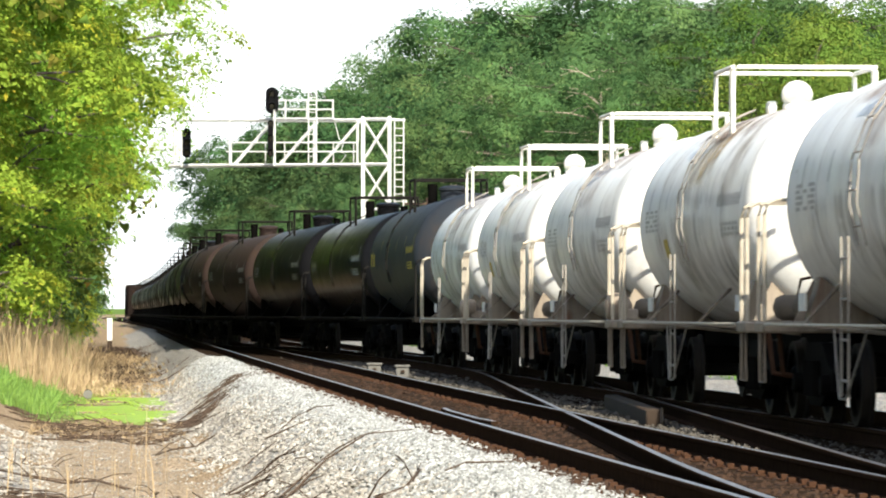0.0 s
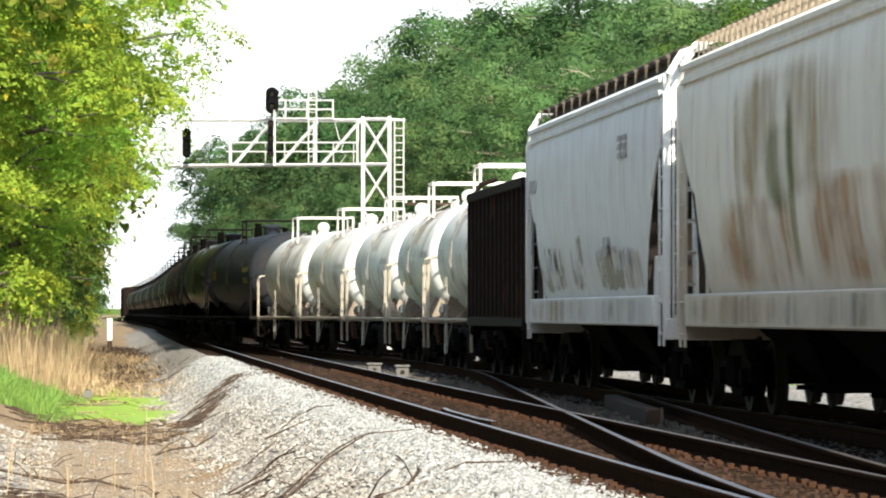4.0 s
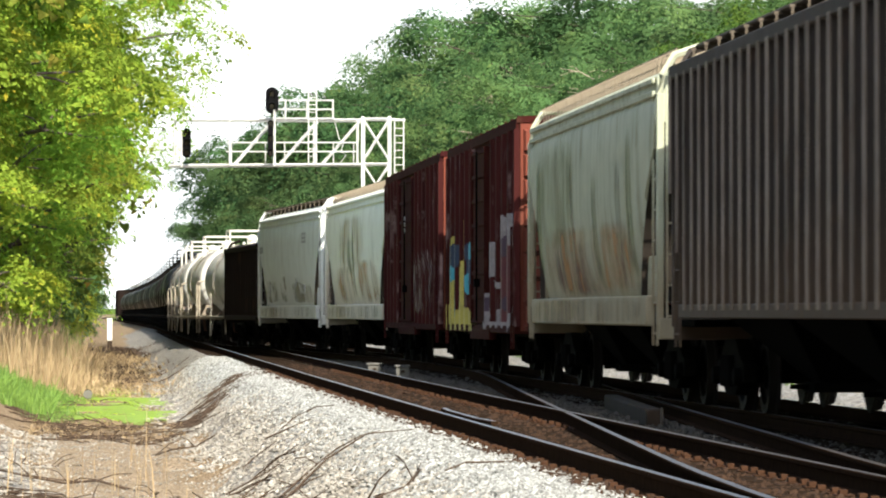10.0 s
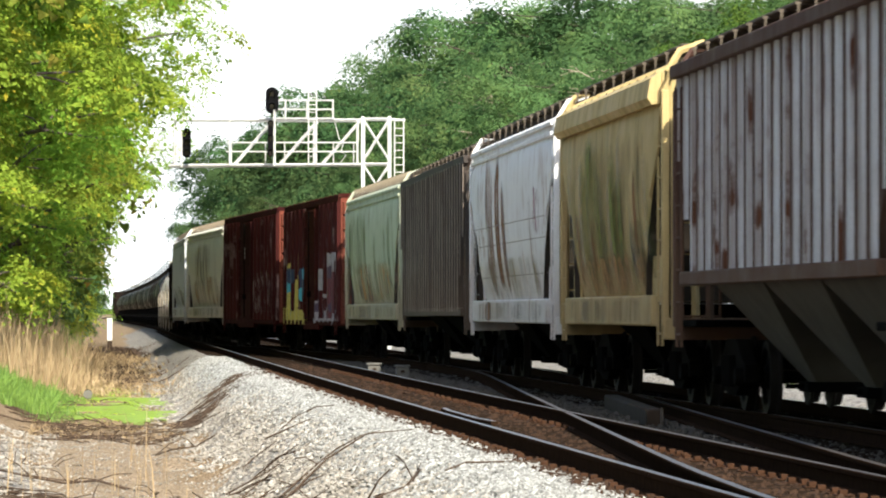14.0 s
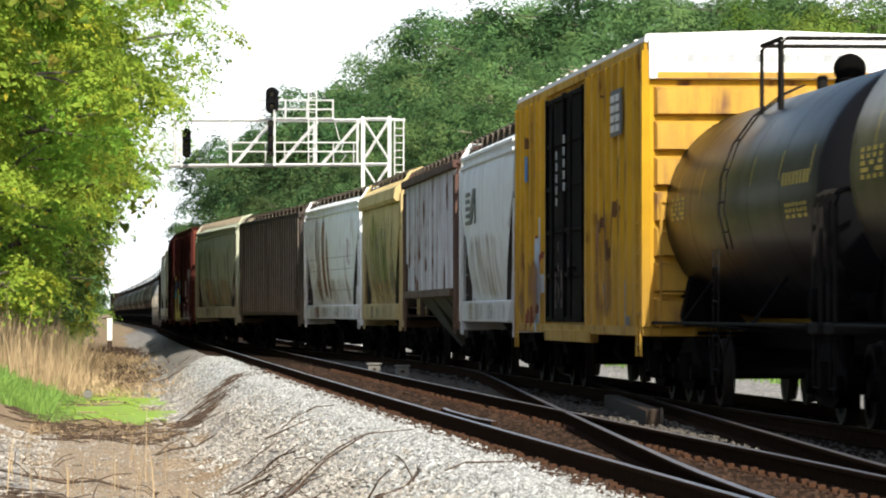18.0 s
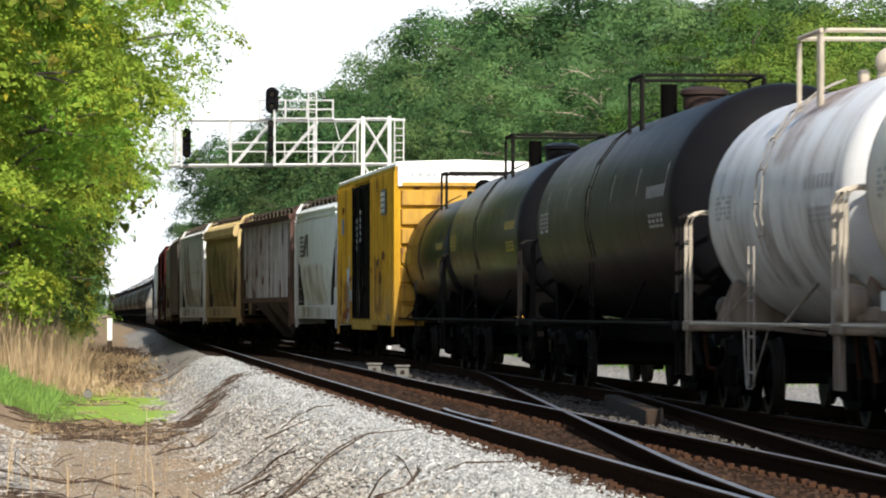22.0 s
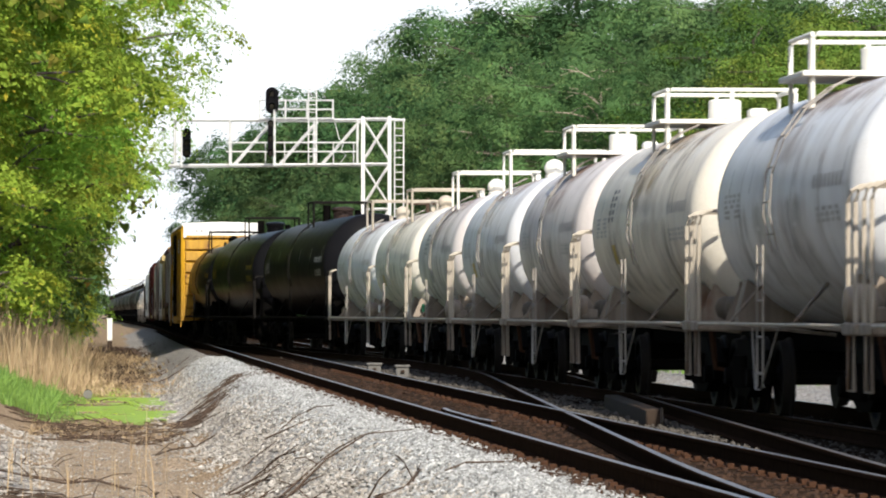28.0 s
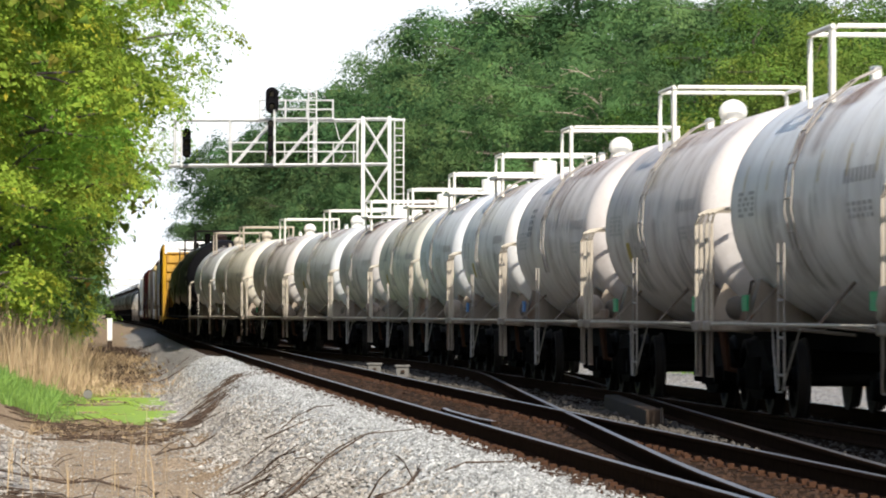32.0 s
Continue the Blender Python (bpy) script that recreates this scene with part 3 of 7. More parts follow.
def bed_place(r, n):
    s = 6 + 110 * r.power(0.8, n)
    o = r.uniform(-3.0, 4.0, n)
    return s, np.where(r.random_sample(n) < 0.35, r.uniform(-2.3, -0.95, n), o)


def between_place(r, n):
    s = 6 + 90 * r.power(0.55, n)
    return s, r.uniform(-4.75, -2.6, n)


def bank_place(r, n):
    s = r.uniform(14, 62, n)
    return s, r.uniform(-13, -9.0, n)


stones("ballast_stones", "loose warm grey ballast stones on the foot of the shoulder", 68000, foot_place, 0.021, 1)
stones("ballast_stones", "blue-grey crushed ballast stones along the track", 72000, shoulder_place, 0.021, 6, STONE_BLUE)
# Dirty stones of the bed; shadow of the train is mixed into both colours.
stones("ballast_stones", "sooty ballast stones between the two tracks, darkened for the train's shadow", 14000, bed_place, 0.033, 2, plain("sooty_shaded_stone", (0.085, 0.076, 0.066), 0.9, vary=0.5, scale=14.0))
stones("ballast_stones", "rusty ballast stones between the rails, darkened for the train's shadow", 13000, between_place, 0.03, 3,
       plain("dirty_shaded_stone", (0.045, 0.026, 0.017), 0.9, vary=0.5, scale=14.0))
stones("sand_pebbles", "small pebbles on the sandy flat", 15000, lambda r, n: (r.uniform(12, 66, n), r.uniform(-9.4, -6.4, n)), 0.012, 5)
stones("gravel_bank", "pale gravel on the bank of the ditch", 24000, bank_place, 0.023, 4)


# ---------------------------------------------------------------- signal gantry
SIGNAL_WHITE = plain("signal_white", (0.6, 0.6, 0.59), 0.5, vary=0.06)
SIGNAL_BLACK = plain("signal_black", (0.007, 0.007, 0.008), 0.8)
SIGNAL_LENS = plain("signal_lens", (0.03, 0.02, 0.02), 0.15)


def signal_gantry():
    y0, y1 = 194.0, 195.3
    k = 194.0 / 8321.0

    def X(p):
        return (p - 784) * k

    def Z(p):
        return EYE_Z + (554.6 - p) * k

    g = thing("signal_gantry", "white steel cantilever signal gantry over the tracks", "signal gantry", at=pose(X(665), y0, 0))
    ox = X(665)

    def bar(name, x0, z0, x1, z1, y, w=0.06):
        a, b = Vector((X(x0) - ox, y - y0, Z(z0))), Vector((X(x1) - ox, y - y0, Z(z1)))
        return part(name, Shape().tube([a, b], w, 4), SIGNAL_WHITE, g)

    for y in (y0, y1):
        for x in (642, 689):
            a = Vector((X(x) - ox, y - y0, 0))
            part("tower_leg", Shape().box(a.x - 0.07, a.x + 0.07, a.y - 0.07, a.y + 0.07, -1.2, Z(206), 0.01), SIGNAL_WHITE, g)
        z = 210
        while z < 600:
            bar("tower_strut", 642, z, 689, z, y, 0.045)
            bar("tower_brace", 642, z, 689, z + 74, y, 0.04)
            bar("tower_brace", 689, z, 642, z + 74, y, 0.04)
            z += 80
        bar("top_chord", 300 if y == y0 else 306, 212, 642, 212, y, 0.048)
        bar("bottom_chord", 298, 293, 642, 291, y, 0.055)
        for x in (308, 406, 484, 555, 632):
            bar("truss_post", x, 213, x, 291, y, 0.04)
        for x in (415, 495, 570):
            bar("truss_brace", x, 289, x + 66, 214, y, 0.036)
    for x in (308, 406, 484, 555, 632):
        for z in (213, 291):
            a, b = Vector((X(x) - ox, 0, Z(z))), Vector((X(x) - ox, y1 - y0, Z(z)))
            part("cross_strut", Shape().tube([a, b], 0.045, 4), SIGNAL_WHITE, g)
    part("walkway_grating", Shape().box(X(300) - ox, X(640) - ox, 0.1, y1 - y0 - 0.1, Z(293) - 0.02, Z(293) + 0.02), GALV, g)
    for z in (253, 269):
        bar("walkway_rail", 400, z, 632, z, y0 - 0.25, 0.03)
    for x in (406, 470, 504, 546, 590, 626):
        bar("rail_post", x, 253, x, 290, y0 - 0.25, 0.022)
    for z in (178, 194, 210):
        bar("upper_rail", 458, z, 591, z, y0 - 0.1, 0.035)
    for x in (460, 505, 543, 589):
        bar("upper_post", x, 178, x, 211, y0 - 0.1, 0.035)

    def ladder(x0, x1, top, bottom, y):
        lad = part("ladder", Shape().tube([(X(x0) - ox, y, Z(top)), (X(x0) - ox, y, Z(bottom))], 0.03, 5)
                   .tube([(X(x1) - ox, y, Z(top)), (X(x1) - ox, y, Z(bottom))], 0.03, 5), SIGNAL_WHITE, g)
        first = None
        z = top + 5
        while z < bottom:
            m = pose(0, 0, Z(z) - Z(top + 5))
            if first is None:
                first = part("rung", Shape().tube([(X(x0) - ox, y, Z(top + 5)), (X(x1) - ox, y, Z(top + 5))], 0.018, 5), SIGNAL_WHITE, lad)
            else:
                again(first, lad, m)
            z += 13

    ladder(698, 714, 208, 588, 0.7)
    ladder(546, 560, 155, 290, -0.2)
    part("ladder_hoop", Shape().tube([(X(689) - ox, 0.7, Z(210)), (X(717) - ox, 0.7, Z(212))], 0.05, 5), SIGNAL_WHITE, g)

    def head(px, top, bottom, lamps, wide=10):
        out = Shape()
        ring = []
        w = wide * k
        n = 10
        for i in range(n + 1):
            a = math.pi * i / n
            ring.append((math.cos(a) * w, Z(top) - w + math.sin(a) * w))
        for i in range(n + 1):
            a = math.pi + math.pi * i / n
            ring.append((math.cos(a) * w, Z(bottom) + w + math.sin(a) * w))
        out.prism([(X(px) - ox + u, v) for u, v in ring], -0.5, -0.44)
        h = part("signal_head", out, SIGNAL_BLACK, g, "black oval signal head with hooded lamps")
        for i in range(lamps):
            z = Z(top) - w * 1.1 - i * (Z(top) - Z(bottom) - 2.2 * w) / max(lamps - 1, 1)
            pts = []
            hood = Shape()
            for yy, r in ((-0.5, 0.14), (-0.8, 0.15)):
                pts.append([(X(px) - ox + math.cos(q) * r, yy, z + math.sin(q) * r) for q in [math.pi * (j / 8 * 1.5 - 0.25) for j in range(9)]])
            hood.add(pts[0] + pts[1], [(j, j + 1, j + 10, j + 9) for j in range(8)], True)
            part("hood", hood, SIGNAL_BLACK, h)
            part("lens", Shape().lathe([(-0.53, 0.1), (-0.5, 0.11)], "y", (X(px) - ox, 0, z), 14), SIGNAL_LENS, h)

    head(331, 228, 280, 3, 7.5)
    head(482, 155, 202, 2, 11.5)
    head(480, 214, 278, 3, 5.5)
    part("signal_mast", Shape().tube([(X(322) - ox, -0.56, Z(200)), (X(322) - ox, -0.56, Z(297))], 0.05, 6), SIGNAL_WHITE, g)
    part("signal_mast", Shape().tube([(X(486) - ox, -0.56, Z(196)), (X(486) - ox, -0.56, Z(295))], 0.045, 6), SIGNAL_WHITE, g)
    part("cable", Shape().tube([(X(x) - ox, 0.3, Z(z)) for x, z in ((592, 216), (600, 246), (608, 252), (603, 268), (612, 274), (600, 290))], 0.02, 4), SIGNAL_WHITE, g)
    part("footing", Shape().box(-0.9, 0.9, -0.4, y1 - y0 + 0.4, -1.4, -0.55, 0.03), GALV, g, "concrete footing")


signal_gantry()


# ---------------------------------------------------------------- freight cars: trucks and running gear
# A car's own space: y forward along the rails, x to its right, z up from the rail tops, 0 at its middle.
KIT = {}


def kit(key, make):
    """A piece that many cars share: built once, then repeated on the same mesh."""
    if key not in KIT:
        KIT[key] = make()
    return KIT[key]


def piece(name, key, make, material, parent, m=None, label=""):
    me = kit((key, material.name), lambda: make().mesh(name, material))
    ob = new(name, me)
    ob.parent = parent
    if m is not None:
        ob.matrix_basis = m
    if label:
        tagged(ob, label)
    return ob


def side_frame_shape():
    sh = Shape()
    for side in (-1, 1):
        x0, x1 = sorted((side * 0.93, side * 1.08))
        out = [(-1.12, 0.36), (-1.12, 0.56), (-0.85, 0.62), (-0.42, 0.84), (0.42, 0.84), (0.85, 0.62), (1.12, 0.56), (1.12, 0.36), (0.78, 0.36),
               (0.6, 0.3), (0.36, 0.2), (-0.36, 0.2), (-0.6, 0.3), (-0.78, 0.36)]
        sh.loft([[(x, y, z) for y, z in out] for x in (x0, x1)])
        for y in (-0.24, -0.08, 0.08, 0.24):
            sh.lathe([(0.3, 0.07), (0.66, 0.07)], "z", (side * 1.1, y, 0), 8)
        for y in (-0.885, 0.885):
            sh.lathe([(side * 1.05, 0.12), (side * 1.17, 0.1)], "x", (0, y, 0.42), 10)
    sh.box(-1.0, 1.0, -0.2, 0.2, 0.42, 0.72, 0.03)
    return sh


def wheelset_shape():
    sh = Shape().lathe([(-0.95, 0.08), (0.95, 0.08)], "x", (0, 0, 0), 10)
    for side in (-1, 1):
        a = side * 0.68
        sh.lathe([(a, 0.30), (a, 0.455), (a + side * 0.03, 0.455), (a + side * 0.045, 0.425), (a + side * 0.135, 0.415), (a + side * 0.135, 0.33),
                  (a + side * 0.09, 0.3), (a + side * 0.09, 0.16), (a + side * 0.15, 0.12)], "x", (0, 0, 0), 24)
    return sh


WHEELS = []


def add_truck(car, y):
    tr = piece("truck", "truck", side_frame_shape, TRUCK, car, pose(0, y, 0), "cast-iron truck with springs, near-black for the shade under the car")
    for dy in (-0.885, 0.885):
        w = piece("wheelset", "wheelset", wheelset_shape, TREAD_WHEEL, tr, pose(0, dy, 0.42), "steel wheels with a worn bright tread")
        WHEELS.append((w, dy))


def wheel_material():
    m, t, b, _ = nodes_of("wheel_steel")
    tc = t.nodes.new("ShaderNodeTexCoord")
    sx = t.nodes.new("ShaderNodeSeparateXYZ")
    t.links.new(tc.outputs["Object"], sx.inputs[0])
    ln = t.nodes.new("ShaderNodeVectorMath")
    ln.operation = "LENGTH"
    cb = t.nodes.new("ShaderNodeCombineXYZ")
    t.links.new(sx.outputs["Y"], cb.inputs[1])
    t.links.new(sx.outputs["Z"], cb.inputs[2])
    t.links.new(cb.outputs[0], ln.inputs[0])
    rim = ramp(t, ln.outputs["Value"], [(0.36, 0.0), (0.38, 1.0)])
    # Wheel faces near-black, with the shade below the car in the colour.
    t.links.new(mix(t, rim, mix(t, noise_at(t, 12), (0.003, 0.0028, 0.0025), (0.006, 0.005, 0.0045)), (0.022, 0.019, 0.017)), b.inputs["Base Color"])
    t.links.new(times(t, rim, 0.2), b.inputs["Metallic"])
    b.inputs["Roughness"].default_value = 0.6
    b.inputs["Specular IOR Level"].default_value = 0.04
    return m


TREAD_WHEEL = wheel_material()


def coupler_shape():
    return Shape().box(-0.12, 0.12, -0.1, 0.62, 0.72, 0.98, 0.02).box(-0.2, 0.16, 0.5, 0.74, 0.7, 1.0, 0.05).tube(
        [(0.3, 0.0, 0.75), (0.33, 0.35, 0.5), (0.2, 0.7, 0.42)], 0.025, 5)


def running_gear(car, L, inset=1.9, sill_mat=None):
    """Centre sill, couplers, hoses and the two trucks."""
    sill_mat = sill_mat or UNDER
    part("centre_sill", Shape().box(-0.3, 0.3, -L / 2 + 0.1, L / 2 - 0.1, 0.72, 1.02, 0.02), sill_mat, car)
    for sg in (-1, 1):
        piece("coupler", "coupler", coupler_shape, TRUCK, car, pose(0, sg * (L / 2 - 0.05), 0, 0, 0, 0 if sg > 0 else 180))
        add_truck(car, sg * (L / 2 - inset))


def ladder_piece(car, x, y, z0, z1, width, material, along="y", gap=0.38, rail=0.015):
    """A ladder flat on the side (along y) or on the end (along x)."""
    key = ("ladder", round(z1 - z0, 2), width, along, gap, rail)

    def make():
        sh = Shape()
        for u in (-width / 2, width / 2):
            p = (0, u) if along == "y" else (u, 0)
            sh.box(p[0] - rail, p[0] + rail, p[1] - rail, p[1] + rail, 0, z1 - z0)
        z = 0.15
        while z < z1 - z0:
            a, b = ((0, -width / 2, z), (0, width / 2, z)) if along == "y" else ((-width / 2, 0, z), (width / 2, 0, z))
            sh.tube([a, b], 0.014, 5)
            z += gap
        return sh

    return piece("ladder", key, make, material, car, pose(x, y, z0))


def bars(parent, y0, y1, z0, z1, material, rows=2, count=4, x=-1.6, seed=0, name="marking"):
    """Plain bars in the place of lettering on a flat side."""
    r = random.Random(seed)
    sh = Shape()
    h = (z1 - z0) / (rows * 1.45 - 0.45)
    for i in range(rows):
        n = max(1, count + (r.randint(-1, 1) if count > 2 else 0))
        w = (y1 - y0) / (n * 1.35 - 0.35)
        for j in range(n):
            a = y0 + j * w * 1.35
            zb = z0 + i * h * 1.45
            sh.box(x - 0.004, x + 0.003, a, a + w, zb, zb + h)
    return tagged(part(name, sh, material, parent), kind="stuff")


# ---------------------------------------------------------------- tank cars
def shell_patch(sh, R, zc, y0, y1, a0, a1, lift=0.006, n=6):
    """A patch that lies on the shell's left flank; angles in degrees up from level."""
    v, f = [], []
    for i in range(n + 1):
        a = radians(a0 + (a1 - a0) * i / n)
        for y in (y0, y1):
            v.append((-(R + lift) * math.cos(a), y, zc + (R + lift) * math.sin(a)))
    for i in range(n):
        f.append((2 * i, 2 * i + 1, 2 * i + 3, 2 * i + 2))
    return sh.add(v, f, True)


def shell_bars(parent, R, zc, y0, y1, a0, a1, material, rows, count, seed):
    r = random.Random(seed)
    sh = Shape()
    h = (a1 - a0) / (rows * 1.5 - 0.5)
    for i in range(rows):
        n = max(1, count + (r.randint(-1, 1) if count > 2 else 0))
        w = (y1 - y0) / (n * 1.9 - 0.9)
        for j in range(n):
            shell_patch(sh, R, zc, y0 + j * w * 1.9, y0 + j * w * 1.9 + w, a0 + i * h * 1.5, a0 + i * h * 1.5 + h, n=2)
    return tagged(part("marking", sh, material, parent), kind="stuff")


def tank_car(label, L, R, zc, shell, rails, crown="ball", placard=None, marks=None, mark_mat=None, seed=0, band=None, high=0.48, far=False, hood=None, ahead=0.0):
    """ahead: how far the top gear stands before the middle. L: over the shell's two heads. The frame reaches 0.75 m further at each end."""
    r = random.Random(seed)
    car = thing("tank_car", label, "tank car", "cars of the freight train")
    half, dish = L / 2, R * 0.42
    prof = []
    for k in range(9):
        a = math.pi / 2 * k / 8
        prof.append((-half + dish - dish * math.cos(a), max(R * math.sin(a), 0.02)))
    prof += [(-y, q) for y, q in prof[8::-1]]
    part("tank", Shape().lathe(prof, "y", (0, 0, zc), 56), shell, car)
    for u in (0.01, 0.2, 0.4, 0.6, 0.8, 0.99):
        y = -half + dish + (L - 2 * dish) * u
        part("weld_seam", shell_patch(Shape(), R, zc, y - 0.012, y + 0.012, -70, 84, 0.004, 22), SEAM if rails is not RAIL_BLACK else UNDER, car)
    F = L + 1.3
    running_gear(car, F, 1.75)
    top = zc + R
    # saddles and end platforms
    for sg in (-1, 1):
        y = sg * (half - 1.35)
        for side in (-1, 1):
            part("saddle", Shape().loft([[(side * 0.35, yy, 0.95), (side * 1.16, yy, 0.98), (side * 1.2, yy, 1.1), (side * R * 0.84, yy, zc - R * 0.6), (side * R * 0.5, yy, zc - R * 0.84)]
                      for yy in (y - 0.16, y + 0.16)]), SADDLE_DIRTY if rails is not RAIL_BLACK else UNDER, car)
        ye = sg * (half + 0.3)
        part("end_platform", Shape().box(-1.46, 1.46, min(ye - 0.32 * sg, ye + 0.34 * sg), max(ye - 0.32 * sg, ye + 0.34 * sg), 0.93, 1.05, 0.02), SADDLE_DIRTY if rails is not RAIL_BLACK else rails, car)
        for y in (ye + 0.26 * sg,) if far else (ye + 0.26 * sg, ye - 0.16 * sg):
            pts = [(-1.42, y, 1.02), (-1.42, y, 2.16), (-1.39, y, 2.27), (-1.3, y, 2.32), (1.3, y, 2.32), (1.39, y, 2.27), (1.42, y, 2.16), (1.42, y, 1.02)]
            part("handrail", Shape().tube(pts if y == ye + 0.26 * sg else pts[:4] + [(-0.95, y, 2.32)], 0.024, 6), RAIL_CREAM if rails is RAIL_WHITE else rails, car)
        for side in (-1, 1):
            x = side * 1.42
            y0, y1 = ye - 0.26, ye + 0.26
            if not far:
                part("step_stirrup", Shape().tube([(x, y0 + 0.1, 0.96), (x, y0 + 0.1, 0.42), (x, y1 - 0.1, 0.42), (x, y1 - 0.1, 0.96)], 0.02, 5), SADDLE_DIRTY if rails is not RAIL_BLACK else rails, car)
        if not far:
            part("air_reservoir", Shape().lathe([(-0.4, 0.02), (-0.37, 0.1), (-0.3, 0.14), (0.3, 0.14), (0.37, 0.1), (0.4, 0.02)], "x", (-0.7, ye + 0.02, 1.2), 14),
                 BOARD if rails is not RAIL_BLACK else UNDER, car)
            part("bolster_plate", Shape().loft([[(-R * 0.78, yy, zc - R * 0.62), (-1.2, yy, 1.06), (-0.5, yy, 1.06), (-0.5, yy, zc - R * 0.86)] for yy in (ye - 0.8 * sg, ye - 0.76 * sg)]), SADDLE_DIRTY if rails is not RAIL_BLACK else UNDER, car)
            if seed % 2 == 0 and sg < 0:
                part("brake_valve", Shape().lathe([(-1.5, 0.02), (-1.47, 0.15), (-1.34, 0.2), (-1.2, 0.17), (-1.12, 0.05)], "x", (0, ye + 0.05, 1.22), 16).box(-1.3, -1.05, ye - 0.1, ye + 0.14, 1.05, 1.2, 0.02), SADDLE_DIRTY if rails is not RAIL_BLACK else UNDER, car)
            part("brake_lever", Shape().tube([(-1.2, ye + 0.3 * sg, 0.95), (-1.15, ye + 0.36 * sg, 0.5), (-0.7, ye + 0.36 * sg, 0.42)], 0.03, 5).tube(
                [(-0.9, ye, 1.0), (-0.8, ye, 1.5), (-0.3, ye, 1.62)], 0.02, 5), TIE_PLATE if rails is not RAIL_BLACK else UNDER, car)
    for side in (-1, 1):
        x = side * 1.45
        part("side_pipe", Shape().tube([(x, -half + 0.1, 1.02), (x, half - 0.1, 1.02)], 0.022, 6), rails if rails is not RAIL_WHITE else RAIL_CREAM, car)
        # outrigger struts
        for y in (-half * 0.45, half * 0.45):
            part("strut", Shape().tube([(side * 0.3, y, 0.9), (x, y + 0.3, 1.02), (side * R * 0.75, y + 1.0, zc - R * 0.66)], 0.022, 5), SADDLE_DIRTY if rails is not RAIL_BLACK else rails, car)
    if not far:
        ladder_piece(car, -1.45, 0.2, 0.36, 1.85, 0.42, LADDER_GREY if rails is not RAIL_BLACK else rails, rail=0.01)
        part("ladder_brace", Shape().tube([(-1.4, -0.75, 0.98), (-1.47, 0.02, 0.34), (-1.47, 0.4, 0.34), (-1.4, 1.15, 0.98)], 0.01, 5), LADDER_GREY if rails is not RAIL_BLACK else rails, car)
    # ladder bent over the shell, up to the walk on top
    bent = Shape()
    for y in (-0.02, 0.42):
        bent.tube([(-(R + 0.09) * math.cos(a), y, zc + (R + 0.09) * math.sin(a)) for a in [radians(d) for d in (-22, -5, 12, 28, 44, 60, 70)]], 0.011, 5)
    for d in (-14, 0, 15, 30, 45, 60):
        a = radians(d)
        bent.tube([(-(R + 0.09) * math.cos(a), -0.02, zc + (R + 0.09) * math.sin(a)), (-(R + 0.09) * math.cos(a), 0.42, zc + (R + 0.09) * math.sin(a))], 0.011, 4)
    part("shell_ladder", bent, LADDER_GREY if rails is not RAIL_BLACK else rails, car)
    # walk and railing on top
    w, y0, y1, zr = 0.85, ahead - 0.8, ahead + 0.75, top + high
    rail = Shape()
    for y in (y0, y1):
        rail.tube([(-w, y, top - 0.3), (-w, y, zr - 0.05), (-w + 0.05, y, zr), (w - 0.05, y, zr), (w, y, zr - 0.05), (w, y, top - 0.3)], 0.027, 6)
    for x in (-w, w):
        rail.tube([(x, y0, zr), (x, y1, zr)], 0.027, 6)
        rail.tube([(x, y0 + 0.18, top - 0.3), (x, y0 + 0.18, zr)], 0.024, 6)
    if crown == "drum":
        for y in (y0, y1):
            rail.tube([(0, y, top), (0, y, zr)], 0.03, 6)
    part("top_railing", rail, rails, car)
    if crown == "drum":
        part("top_platform", Shape().box(-w - 0.12, w + 0.12, y0 - 0.1, y1 + 0.1, top + 0.03, top + 0.09, 0.01), rails, car)
    if crown == "ball":
        part("valve_bonnet", Shape().lathe([(top - 0.1, 0.17), (top + 0.06, 0.17)] + [(top + 0.18 + 0.17 * math.sin(a), max(0.02, 0.19 * math.cos(a)))
             for a in [radians(d) for d in (-38, -20, 0, 20, 40, 60, 78, 90)]], "z", (0, ahead - 0.2, 0), 18), rails if rails is not RAIL_BLACK else UNDER, car, "rounded bonnet over the valves")
        part("fitting", Shape().box(-0.36, -0.26, ahead - 0.3, ahead - 0.1, top - 0.08, top + 0.1, 0.02), rails, car)
    elif crown == "drum":
        part("valve_housing", Shape().lathe([(top, 0.22), (top + 0.36, 0.22), (top + 0.38, 0.18), (top + 0.39, 0.02)], "z", (0, ahead - 0.1, 0), 20), rails, car, "drum-shaped valve housing")
        part("fitting", Shape().box(0.32, 0.55, ahead - 0.3, ahead + 0.1, top + 0.08, top + 0.26, 0.03).lathe([(top, 0.06), (top + 0.26, 0.06)], "z", (0.42, ahead + 0.3, 0), 10), rails, car)
    else:
        part("manway", Shape().lathe([(top - 0.1, 0.3), (top + 0.22, 0.3), (top + 0.24, 0.34), (top + 0.3, 0.34), (top + 0.35, 0.2), (top + 0.36, 0.02)], "z", (0.1, -0.1, 0), 18), hood or shell, car, "dark manway drum with a lid")
        part("vent", Shape().lathe([(top - 0.1, 0.12), (top + 0.4, 0.12)], "z", (-0.35, 0.3, 0), 10), UNDER, car)
        part("vent", Shape().lathe([(top - 0.1, 0.1), (top + 0.25, 0.1)], "z", (0.5, -0.4, 0), 10), UNDER, car)
    # lettering as bars, placards
    if marks:
        mm = mark_mat or MARK_FAINT
        shell_bars(car, R, zc, -half + 1.0, -half + 2.8, 3, 9, mm, 1, 8, seed)
        shell_bars(car, R, zc, -half + 1.2, -half + 2.6, -12, -5, mm, 3, 5, seed + 1)
